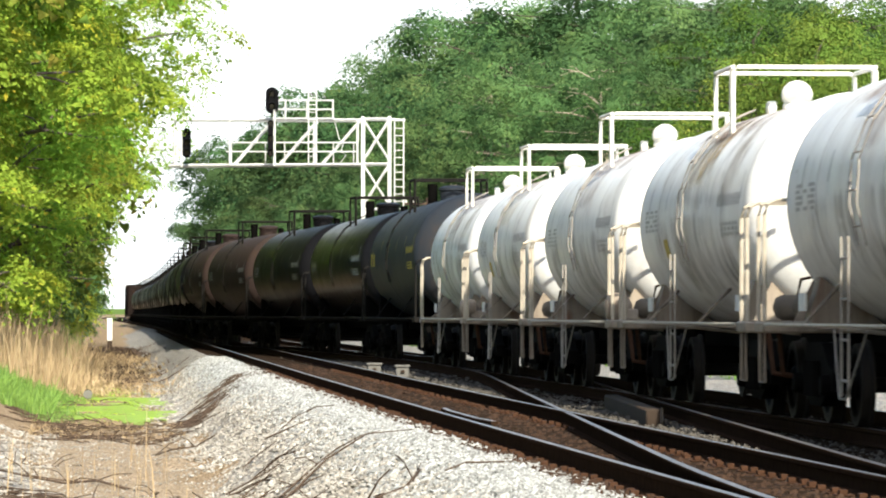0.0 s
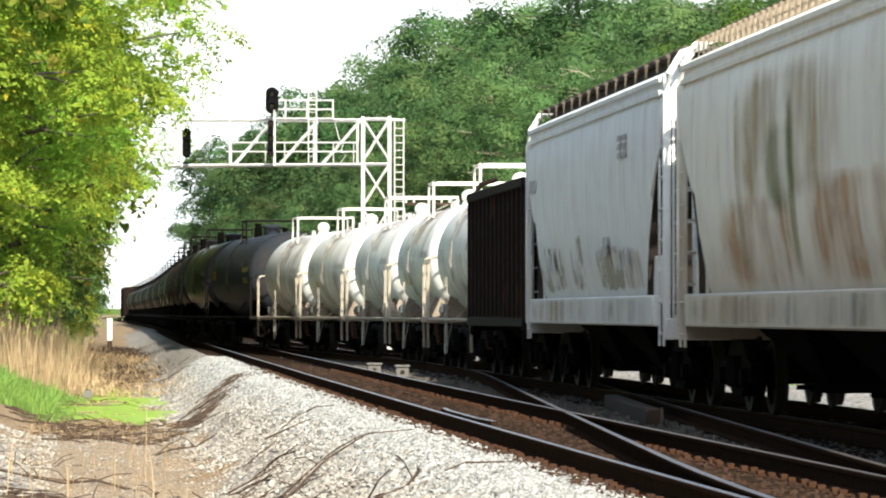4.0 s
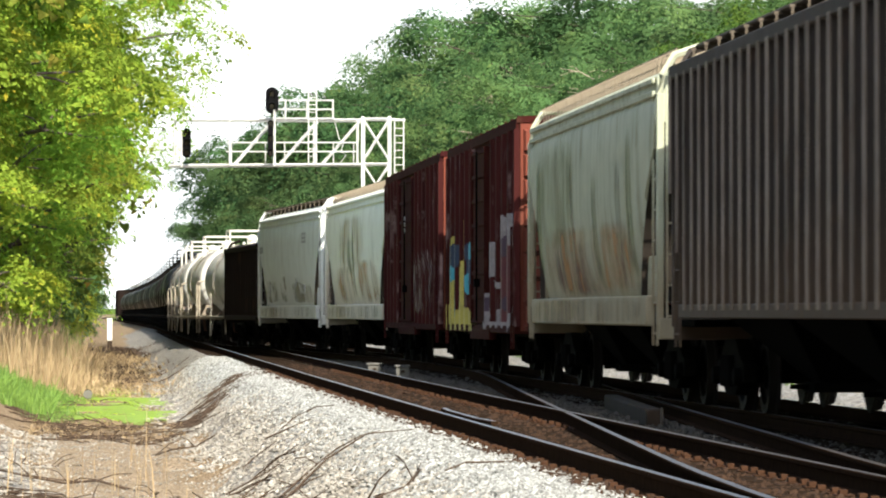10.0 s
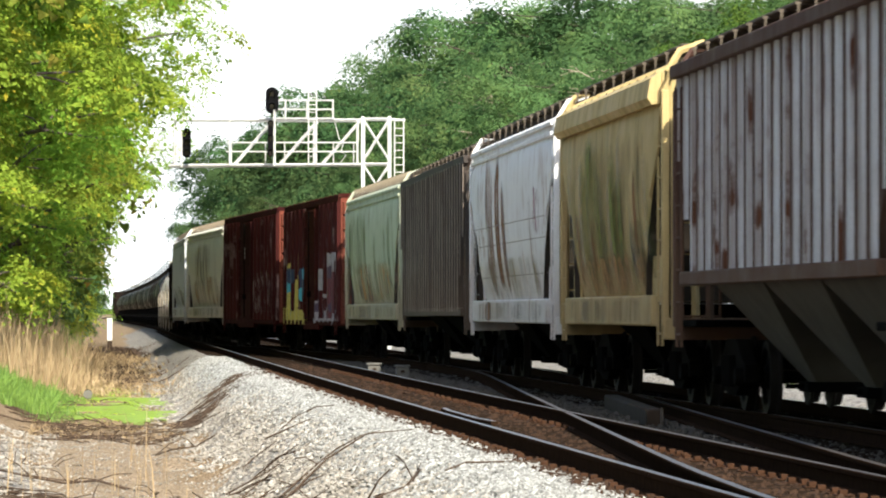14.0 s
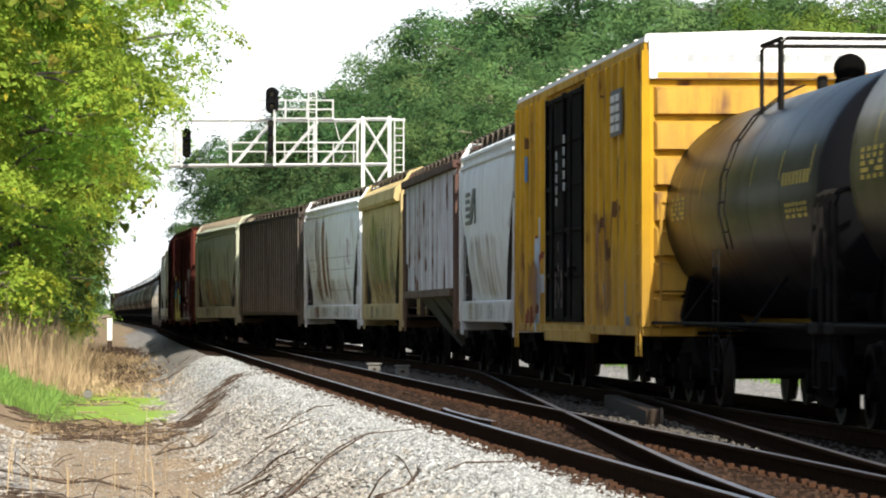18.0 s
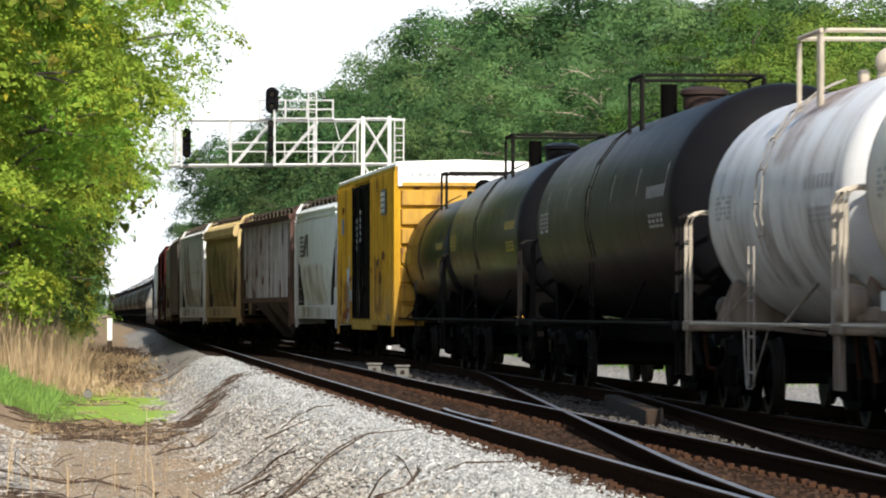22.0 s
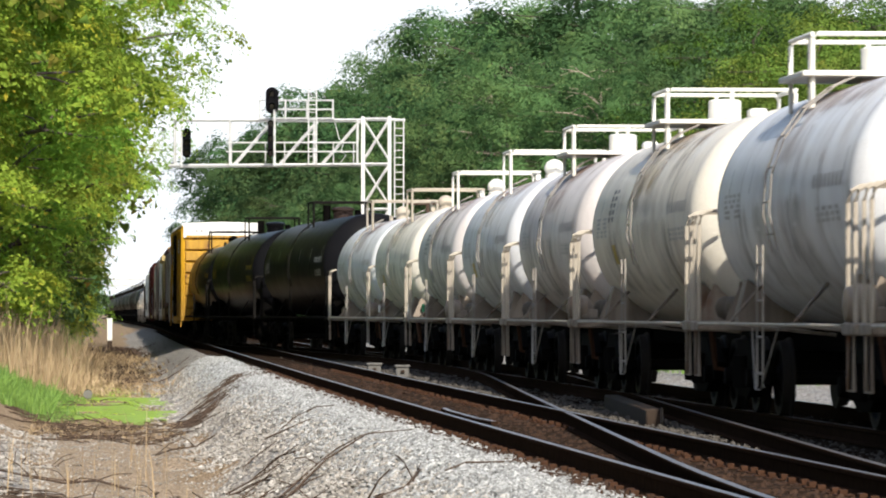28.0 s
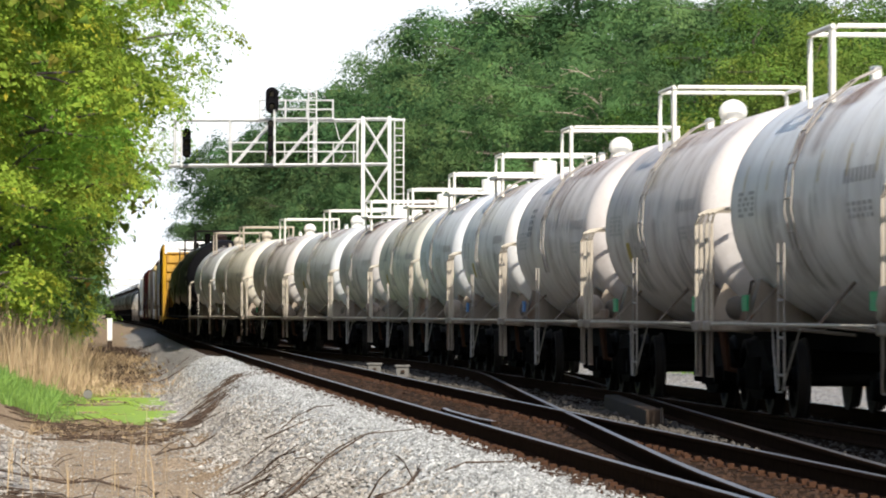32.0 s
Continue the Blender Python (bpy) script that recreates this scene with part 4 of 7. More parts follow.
        shell_bars(car, R, zc, half - 2.4, half - 1.2, -5, 7, mm, 5, 3, seed + 2)
        if marks == "panel":
            shell_bars(car, R, zc, half - 3.2, half - 2.6, 4, 24, MARK_DARK, 5, 2, seed + 3)
        if rails is not RAIL_BLACK and seed % 2:
            part("warning_label", shell_patch(Shape(), R, zc, half - 3.3, half - 2.9, -22, -10), MARK_YELLOW, car)
        for i in range(6):
            y = -half + 0.9 + i * (L - 1.8) / 5.4
            part("seam_stripe", shell_patch(Shape(), R, zc, y, y + 0.045, 6, 20), band or (MARK_GREY if rails is not RAIL_BLACK else mm), car)
    if rails is not RAIL_BLACK:
        # spills below the fittings, dust along the flank
        part("rust_spill", shell_patch(Shape(), R, zc, -1.5, 1.3, 15, 80, 0.007, 10), STAIN_OCHRE if seed % 2 else STAIN_CROWN, car)
        part("dirt_streak", shell_patch(Shape(), R, zc, -half + 0.7, half - 0.8, -50, 5, 0.008, 10), STAIN_DUST, car)
        part("rust_spill", shell_patch(Shape(), R, zc, -half * 0.75, half * 0.6, 42, 84, 0.011, 8), STAIN_CROWN, car)
        if seed % 3 == 0:
            part("dirt_streak", shell_patch(Shape(), R, zc, -half + 0.9, half * 0.3, 0, 70, 0.009, 10), STAIN_DUST, car)
        for u in (0.12, 0.37, 0.62, 0.88):
            for a in (35, 12, -12):
                part("lug", shell_patch(Shape(), R, zc, -half + L * u, -half + L * u + 0.12, a, a + 1.6, 0.035, 2), shell, car)
    if placard is not None:
        for y in (-half + 1.35, half - 1.35):
            part("placard", Shape().box(-1.26, -1.235, y - 0.19, y + 0.19, 1.16, 1.34), placard, car)
    return car


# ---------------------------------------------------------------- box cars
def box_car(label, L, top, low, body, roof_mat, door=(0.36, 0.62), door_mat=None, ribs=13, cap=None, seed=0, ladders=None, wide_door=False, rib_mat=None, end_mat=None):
    car = thing("box_car", label, "box car", "cars of the freight train")
    W = 1.5
    half = L / 2
    part("body", Shape().box(-W, W, -half, half, low, top, 0.015), body, car)
    # shallow gable roof with overhang and cross seams
    part("roof", Shape().prism([(-W - 0.05, top - 0.02), (-W - 0.05, top + 0.05), (0, top + 0.1), (W + 0.05, top + 0.05), (W + 0.05, top - 0.02)], -half - 0.03, half + 0.03), roof_mat, car)
    n = int(L / 1.25)
    for i in range(n + 1):
        y = -half + 0.05 + (L - 0.1) * i / n
        piece("roof_rib", ("roof_rib", top), lambda: Shape().prism([(-W - 0.03, top + 0.045), (-W - 0.03, top + 0.085), (0, top + 0.135), (W + 0.03, top + 0.085), (W + 0.03, top + 0.045), (0, top + 0.095)], -0.04, 0.04), roof_mat, car, pose(0, y, 0))
    d0, d1 = half - L * door[1], half - L * door[0]
    # side posts
    for side in (-1, 1):
        for i in range(ribs + 1):
            y = -half + 0.08 + (L - 0.16) * i / ribs
            if d0 - 0.05 < y < d1 + 0.05:
                continue
            key = ("side_post", top, low)
            piece("side_post", key, lambda: Shape().loft([[(-0.09, -0.11, z), (-0.09, 0.11, z), (0.0, 0.16, z), (0.0, -0.16, z)] for z in (low + 0.12, top - 0.12)]),
                  rib_mat or body, car, pose(side * W, y, 0, 0, 0, 0 if side < 0 else 180))
        x0, x1 = sorted((side * (W + 0.005), side * (W + 0.06)))
        part("top_chord", Shape().box(x0, x1 + (0.02 if side > 0 else 0), -half, half, top - 0.13, top - 0.01, 0.01), body, car)
        part("side_sill", Shape().box(x0 - 0.02, x1 + 0.02, -half, half, low, low + 0.13, 0.01), body, car)
        part("door_sill", Shape().box(x0 - 0.04, x1 + 0.04, d0 - 0.9, d1 + 0.2, low - 0.12, low + 0.05, 0.01), body, car)
        dm = door_mat or body
        count = 2 if wide_door else 1
        for k in range(count):
            a = d0 + (d1 - d0) * k / count + 0.02
            b = d0 + (d1 - d0) * (k + 1) / count - 0.02
            xo = side * (W + 0.06)
            dr = part("door", Shape().box(min(xo, xo - side * 0.07), max(xo, xo - side * 0.07), a, b, low + 0.16, top - 0.2, 0.01), dm, car, "" if dm is body else "black ribbed sliding door")
            sh = Shape()
            rows = 5 if wide_door else 7
            for i in range(rows + 1):
                z = low + 0.2 + (top - low - 0.46) * i / rows
                sh.box(min(xo, xo + side * 0.035), max(xo, xo + side * 0.035), a + 0.05, b - 0.05, z - 0.035, z + 0.035, 0.008)
            part("door_rib", sh, dm, dr)
            for q in (a, b - 0.07):
                part("door_post", Shape().box(min(xo, xo + side * 0.05), max(xo, xo + side * 0.05), q, q + 0.07, low + 0.16, top - 0.2), dm, dr)
            part("locking_bar", Shape().tube([(xo + side * 0.06, (a + b) / 2, low + 0.2), (xo + side * 0.06, (a + b) / 2, top - 0.25)], 0.02, 6).box(
                min(xo, xo + side * 0.1), max(xo, xo + side * 0.1), (a + b) / 2 - 0.05, (a + b) / 2 + 0.2, low + 0.8, low + 0.95), UNDER if dm is body else dm, dr)
    # ends pressed with level ribs
    for sg in (-1, 1):
        # End panel in a brighter tone that paints in the sun on the end.
        if end_mat:
            part("end_panel", Shape().box(-W + 0.02, W - 0.02, min(sg * (half - 0.02), sg * (half + 0.006)), max(sg * (half - 0.02), sg * (half + 0.006)), low + 0.05, top - 0.03), end_mat, car, "orange-red end with the sunlight put into its colour")
        for i in range(8):
            z = low + 0.28 + (top - low - 0.6) * i / 7
            piece("end_rib", ("end_rib", top, low), lambda: Shape().loft([[(-W + 0.06, -0.0, -0.17), (-W + 0.1, -0.11, -0.15), (-W + 0.1, -0.07, 0.16), (-W + 0.06, 0.0, 0.2)],
                                                                     [(W - 0.06, -0.0, -0.17), (W - 0.1, -0.11, -0.15), (W - 0.1, -0.07, 0.16), (W - 0.06, 0.0, 0.2)]]),
                  end_mat or body, car, pose(0, sg * half, z, 0, 0, 0 if sg < 0 else 180))
        if cap:
            part("end_cap", Shape().box(-W - 0.004, W + 0.004, min(sg * half, sg * (half + 0.1)), max(sg * half, sg * (half + 0.1)), top - 0.48, top + 0.04, 0.01), cap, car, "white-painted upper end")
        if cap:
            for q in range(14):
                w = 0.06 + 0.03 * (q * 7 % 3)
                if q not in (5, 10):
                    part("marking", Shape().box(-1.2 + q * 0.17, -1.2 + q * 0.17 + w, min(sg * (half + 0.1), sg * (half + 0.106)), max(sg * (half + 0.1), sg * (half + 0.106)), top - 0.27, top - 0.17), MARK_GREY, car)
        lm = ladders or body
        ladder_piece(car, -W - 0.09, sg * (half - 0.3), low - 0.25, low + 1.75, 0.42, lm)
        ladder_piece(car, -W + 0.35, sg * (half + 0.12), low, low + 1.7, 0.42, lm, "x")
        part("brake_step", Shape().box(-0.9, 0.9, min(sg * (half + 0.08), sg * (half + 0.4)), max(sg * (half + 0.08), sg * (half + 0.4)), low + 0.02, low + 0.06), UNDER, car)
    running_gear(car, L + 0.5, 2.6)
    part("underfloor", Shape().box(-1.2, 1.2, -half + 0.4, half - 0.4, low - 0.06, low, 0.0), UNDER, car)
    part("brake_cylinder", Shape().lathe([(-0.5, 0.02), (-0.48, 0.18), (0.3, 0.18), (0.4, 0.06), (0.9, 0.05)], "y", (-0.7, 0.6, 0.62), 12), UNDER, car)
    return car


# ---------------------------------------------------------------- covered hoppers
def walkway(car, half, z, material, w=0.42):
    """Open running boards and hatches along the roof."""
    for x in (-1.05, 1.05):
        if material is BOARD:
            part("running_board", Shape().box(x - w / 2, x + w / 2, -half + 0.2, half - 0.2, z + 0.3, z + 0.335, 0.008), material, car)
            continue
        for u in (-1.0, 0.0, 1.0):
            part("running_board", Shape().box(x + u * w / 2 - 0.012, x + u * w / 2 + 0.012, -half + 0.2, half - 0.2, z + 0.3, z + 0.325), material, car)
    hump = 0.27 if material is BOARD else 0.12
    part("hatch_trough", Shape().loft([[(-1.22, y, z + 0.04), (-1.12, y, z + hump), (1.12, y, z + hump), (1.22, y, z + 0.04)] for y in (-half + 0.5, half - 0.5)]), BOARD_RUSTY, car)
    n = int(half * 2 / (1.15 if material is BOARD else 0.45))
    for i in range(n + 1):
        y = -half + 0.25 + (2 * half - 0.5) * i / n
        piece("board_bracket", ("bracket", round(z, 2)), lambda: Shape().box(-1.32, 1.32, -0.013, 0.013, z + 0.27, z + 0.3).box(-1.3, -1.275, -0.011, 0.011, z - 0.12, z + 0.3).box(
            1.275, 1.3, -0.011, 0.011, z - 0.12, z + 0.3), material, car, pose(0, y, 0))
    k = int(half * 2 / 1.6)
    for i in range(k):
        y = -half + 1.0 + (2 * half - 2.0) * i / max(1, k - 1)
        piece("roof_hatch", ("hatch", round(z, 2)), lambda: Shape().lathe([(z + 0.03, 0.34), (z + 0.17, 0.34), (z + 0.2, 0.4), (z + 0.24, 0.36), (z + 0.26, 0.02)], "z", (0, 0, 0), 14), material, car, pose(0, y, 0))


def chutes(car, half, z, count, material, width=1.15):
    for i in range(count):
        y = -half + 1.9 + (2 * half - 3.8) * (i + 0.5) / count
        dy = (2 * half - 3.8) / count / 2
        part("chute", Shape().loft([[(-width, y - dy, z), (width, y - dy, z), (width, y + dy, z), (-width, y + dy, z)],
                                    [(-0.45, y - 0.3, 0.38), (0.45, y - 0.3, 0.38), (0.45, y + 0.3, 0.38), (-0.45, y + 0.3, 0.38)]]), material, car)
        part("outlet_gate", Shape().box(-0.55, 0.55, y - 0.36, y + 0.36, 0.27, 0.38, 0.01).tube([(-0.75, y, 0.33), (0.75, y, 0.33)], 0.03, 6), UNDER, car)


def hopper_end(car, half, top, material, lad):
    """Corner posts, ladders, end platform and top bow at both ends."""
    for sg in (-1, 1):
        y = sg * (half - 0.07)
        for side in (-1, 1):
            part("corner_post", Shape().box(side * 1.48 - 0.045, side * 1.48 + 0.045, y - 0.06, y + 0.06, 0.98, top - 0.28, 0.01), material, car)
            bow = [(side * 1.48, y, top - 0.3), (side * 1.45, y, top - 0.05), (side * 1.3, y, top + 0.2), (side * 1.0, y, top + 0.3)]
            part("top_bow", Shape().tube(bow, 0.05, 6), material, car)
            part("end_slope_post", Shape().tube([(side * 1.1, sg * (half - 0.15), 1.05), (side * 1.1, sg * (half - 0.3), top - 0.8)], 0.05, 4), material, car)
        ladder_piece(car, -1.5, sg * (half - 0.42), 0.74, top - 0.25, 0.42, lad)
        ladder_piece(car, -1.18, y + 0.06 * sg, 0.95, top - 0.2, 0.45, lad, "x")
        part("end_platform", Shape().box(-1.45, 1.45, min(y, y - 1.5 * sg), max(y, y - 1.5 * sg), 0.98, 1.06, 0.01), UNDER, car)
        part("end_sill", Shape().box(-1.5, 1.5, y - 0.08, y + 0.08, 0.82, 1.08, 0.015), material, car)


def round_hopper(label, L, top, body, seed=0, bays=3, eave=0.32, belly=1.55, board=None, seams=(), stripes=(), lip=False):
    """A covered hopper with curved sides that swell in the middle."""
    car = thing("covered_hopper", label, "hopper car", "cars of the freight train")
    half = L / 2
    ring = [(-1.15, top + 0.12), (-1.42, top), (-1.5, top - 0.06), (-1.5, top - eave), (-belly + 0.02, top - eave - 0.06), (-belly, top - 0.85), (-belly + 0.01, 2.6), (-belly + 0.06, 2.0), (-belly + 0.13, 1.6), (-belly + 0.2, 1.3)]
    ring = ring + [(-x, z) for x, z in ring[::-1]]
    spans = [(-half + 0.36, top - 0.6), (-half + 0.46, top - 0.95), (-half + 0.95, 2.85), (-half + 1.35, 2.5), (-half + 1.7, 2.1), (-half + 1.86, 1.7), (-half + 1.92, 1.3)]
    spans = spans + [(0, 1.3)] + [(-y, z) for y, z in spans[::-1]]
    rings = []
    for y, zmin in spans:
        pull = max(0, (zmin - 1.3)) * 0.02
        rings.append([(x * (1 - pull * 0.3), y, max(z, zmin)) for x, z in ring])
    part("body", Shape().loft(rings, True), body, car)
    for sg in (-1, 1):
        line = [(sg * (-y), z) for y, z in spans[:7]]
        v = [(x, y + sg * 0.012, z - 0.012) for y, z in line for x in (-belly + 0.05, belly - 0.05)]
        # Thin dark overlay: dirt, and painted shade of the void under the slope.
        part("slope_sheet", Shape().add(v, [(2 * i, 2 * i + 1, 2 * i + 3, 2 * i + 2) for i in range(6)], True), SHEET_DIRT_SHADE, car, "dirty sloping end sheet, darkened for the shade of the next car")
        for side in (-1, 1):
            part("end_panel", Shape().box(side * 1.4 - 0.02, side * 1.4 + 0.02, min(sg * (half - 1.95), sg * (half - 1.0)), max(sg * (half - 1.95), sg * (half - 1.0)), 1.34, 1.85, 0.01), body, car)
    for i in range(2):
        z = top - 0.1 - i * (eave - 0.16)
        for side in (-1, 1):
            part("eave_rib", Shape().box(side * 1.515 - 0.02, side * 1.515 + 0.02, -half + 0.45, half - 0.45, z - 0.035, z + 0.035, 0.01), body, car)
    for side in (-1, 1):
        part("side_sill", Shape().box(side * 1.5 - 0.05, side * 1.5 + 0.05, -half + 1.0, half - 1.0, 0.98, 1.36, 0.02), body, car)
        part("sill_ledge", Shape().box(min(side * 1.34, side * 1.5), max(side * 1.34, side * 1.5), -half + 1.0, half - 1.0, 1.28, 1.34), body, car)
    flank = round_side(top, belly, eave)
    for z in seams:
        patch(car, "panel_seam", -half + 1.35, half - 1.35, z, z + 0.014, SEAM, flank, 0.004, 1)
    for y0, y1, st in ((-half + 1.1, -0.5, STAIN_DUST), (0.0, half - 1.1, STAIN_OCHRE), (-half * 0.5, half * 0.6, STAIN_DUST)):
        patch(car, "dirt_streak", y0, y1, 0.99, 1.35, st, flat_side(-1.552), 0.003 if st is STAIN_OCHRE else 0.005, 2)
    r = random.Random(seed + 5)
    for k, st in enumerate(stripes):
        y = -half + 1.3 + (L - 2.6) * (k + r.uniform(0.2, 0.8)) / len(stripes)
        w, low = r.uniform(0.14, 0.42), r.uniform(1.34, 1.7)
        patch(car, "dirt_streak", y - w, y + w, low, top - eave - r.uniform(0.06, 0.7), st, flank, 0.0065 + 0.0007 * k)
    if lip:
        for side in (-1, 1):
            part("eave_lip", Shape().loft([[(side * 1.48, y, top - 0.02), (side * 1.62, y, top - 0.12), (side * 1.66, y, top - eave + 0.06), (side * 1.6, y, top - eave - 0.02), (side * 1.48, y, top - eave)] for y in (-half + 0.4, half - 0.4)]), body, car)
            n = int(L / 0.95)
            for k in range(n):
                piece("roof_rib", ("hopper_roof_rib", round(top, 2)), lambda: Shape().loft([[(1.05, -0.16, top + 0.12), (1.05, 0.16, top + 0.12), (1.05, 0.0, top + 0.22)], [(1.52, -0.22, top - 0.08), (1.52, 0.22, top - 0.08), (1.52, 0.0, top - 0.01)]]),
                      body, car, pose(0, side * (-half + 0.8 + (L - 1.6) * k / (n - 1)), 0, 0, 0, 0 if side > 0 else 180))
    hopper_end(car, half, top, body, body)
    walkway(car, half, top - 0.04, board or BOARD)
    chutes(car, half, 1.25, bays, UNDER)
    running_gear(car, L + 0.4, 2.2)
    return car


def ribbed_hopper(label, L, top, body, ribs, low=1.12, seed=0, bays=3, rib_mat=None, chute_mat=None, cover=True, slope=True, name="covered_hopper", rib=0.05):
    """A hopper with flat sides stiffened by upright posts."""
    car = thing(name, label, "hopper car", "cars of the freight train")
    half = L / 2
    W = 1.46
    ring = [(-1.1, top + 0.14), (-W, top), (-W, low), (W, low), (W, top), (1.1, top + 0.14)]
    cut = 1.5 if slope else 0.15
    spans = [(-half + 0.12, low + 1.75 if slope else low), (-half + 0.12 + cut * 0.9, low + 0.3 if slope else low), (-half + 0.15 + cut, low)]
    spans = spans + [(-y, z) for y, z in spans[::-1]]
    part("body", Shape().loft([[(x, y, max(z, zm)) for x, z in ring] for y, zm in spans]), body, car)
    for side in (-1, 1):
        for i in range(ribs + 1):
            y = -half + 0.2 + (L - 0.4) * i / ribs
            inset = max(0.0, cut - (half - abs(y))) if slope else 0
            zb = low + 0.05 + (inset / max(cut, 0.1)) * 1.6
            piece("side_post", ("hop_post", top, rib, round(zb, 2)), lambda: Shape().loft([[(-0.1 if rib < 0.1 else -0.035, -rib, z), (-0.1 if rib < 0.1 else -0.035, rib, z), (0.0, rib + 0.03, z), (0.0, -rib - 0.03, z)] for z in (zb, top - 0.1)]),
                  body if rib < 0.1 else rib_mat or body, car, pose(side * W, y, 0, 0, 0, 0 if side < 0 else 180))
            if rib < 0.1 and rib_mat:
                piece("post_flange", ("hop_flange", top, rib, round(zb, 2)), lambda: Shape().box(-0.118, -0.1, -rib - 0.035, rib + 0.035, zb, top - 0.1), rib_mat, car, pose(side * W, y, 0, 0, 0, 0 if side < 0 else 180))
        part("top_chord", Shape().box(side * (W + 0.04) - 0.07, side * (W + 0.04) + 0.07, -half + 0.05, half - 0.05, top - 0.14, top + 0.02, 0.015), body, car)
        part("side_sill", Shape().box(side * (W + 0.04) - 0.06, side * (W + 0.04) + 0.06, -half + (0.05 if not slope else 0.9), half - (0.05 if not slope else 0.9), low - 0.04, low + 0.12, 0.015), body, car)
    hopper_end(car, half, top, body, body)
    if cover:
        walkway(car, half, top - 0.06, BOARD)
    chutes(car, half, low, bays, chute_mat or UNDER, 1.3 if chute_mat else 1.15)
    running_gear(car, L + 0.4, 2.1)
    return car


def round_side(top, belly=1.55, eave=0.32):
    """The left flank of a curved hopper: x for a height."""
    zs = [1.3, 1.6, 2.0, 2.6, top - 0.85, top - eave - 0.06]
    xs = [-belly + 0.2, -belly + 0.13, -belly + 0.06, -belly + 0.01, -belly, -belly + 0.02]
    return lambda z: float(np.interp(z, zs, xs))


def patch(car, name, y0, y1, z0, z1, material, side, lift=0.006, rows=8):
    """A worn, sprayed or rusted patch that lies on a car's left side; side: x for a height."""
    sh = Shape()
    v, f = [], []
    for i in range(rows + 1):
        z = z0 + (z1 - z0) * i / rows
        for y in (y0, y1):
            v.append((side(z) - lift, y, z))
    for i in range(rows):
        f.append((2 * i, 2 * i + 1, 2 * i + 3, 2 * i + 2))
    sh.add(v, f, True)
    return part(name, sh, material, car)


def spray(car, layers, side, step=0.035, seed=0, name="spray_paint"):
    """Painted strokes on a car's left side, following its ribs; layers: (material, width, lines of (y, z)), the last on top; side: x for y and z."""
    pts = np.array([p for _, _, lines in layers for ln in lines for p in ln])
    y0, z0 = pts.min(0) - 0.3
    y1, z1 = pts.max(0) + 0.3
    gy, gz = np.arange(y0, y1, step), np.arange(max(z0, 0.82), z1, step)
    Y, Z = np.meshgrid(gy + step / 2, gz + step / 2, indexing="ij")
    top = np.full(Y.shape, -1)
    rough = 1 + 0.22 * lumps(Y, Z, 7.0, seed)
    for k, (_, width, lines) in enumerate(layers):
        for ln in lines:
            for (ay, az), (by, bz) in zip(ln[:-1], ln[1:]):
                ll = (by - ay) ** 2 + (bz - az) ** 2 + 1e-9
                u = np.clip(((Y - ay) * (by - ay) + (Z - az) * (bz - az)) / ll, 0, 1)
                d = np.hypot(Y - ay - u * (by - ay), Z - az - u * (bz - az))
                top[d < width / 2 * rough] = k
    for k, (material, _, _) in enumerate(layers):
        v, f = [], []
        for i in range(len(gy)):
            j = 0
            while j < len(gz):
                if top[i, j] != k:
                    j += 1
                    continue
                e = j
                while e < len(gz) and top[i, e] == k and e - j < 12:
                    e += 1
                n = len(v)
                for yy, zz in ((gy[i], gz[j]), (gy[i] + step, gz[j]), (gy[i] + step, gz[j] + (e - j) * step), (gy[i], gz[j] + (e - j) * step)):
                    v.append((side(yy, zz) - 0.006, yy, zz))
                f.append((n, n + 1, n + 2, n + 3))
                j = e
        if f:
            tagged(part(name, Shape().add(v, f), material, car), kind="stuff")


def ribbed_side(L, ribs, door, W=1.5):
    """The left side of a box car: x for y and z, over panels, posts and door."""
    half = L / 2
    d0, d1 = half - L * door[1], half - L * door[0]

    def side(y, z):
        if d0 - 0.05 < y < d1 + 0.05:
            return -W - 0.1
        pitch = (L - 0.16) / ribs
        g = abs((y + half - 0.08 + pitch / 2) % pitch - pitch / 2)
        return -W - 0.09 * min(1.0, max(0.0, (0.17 - g) / 0.05))

    return side


def flat_side(x):
    return lambda z: x


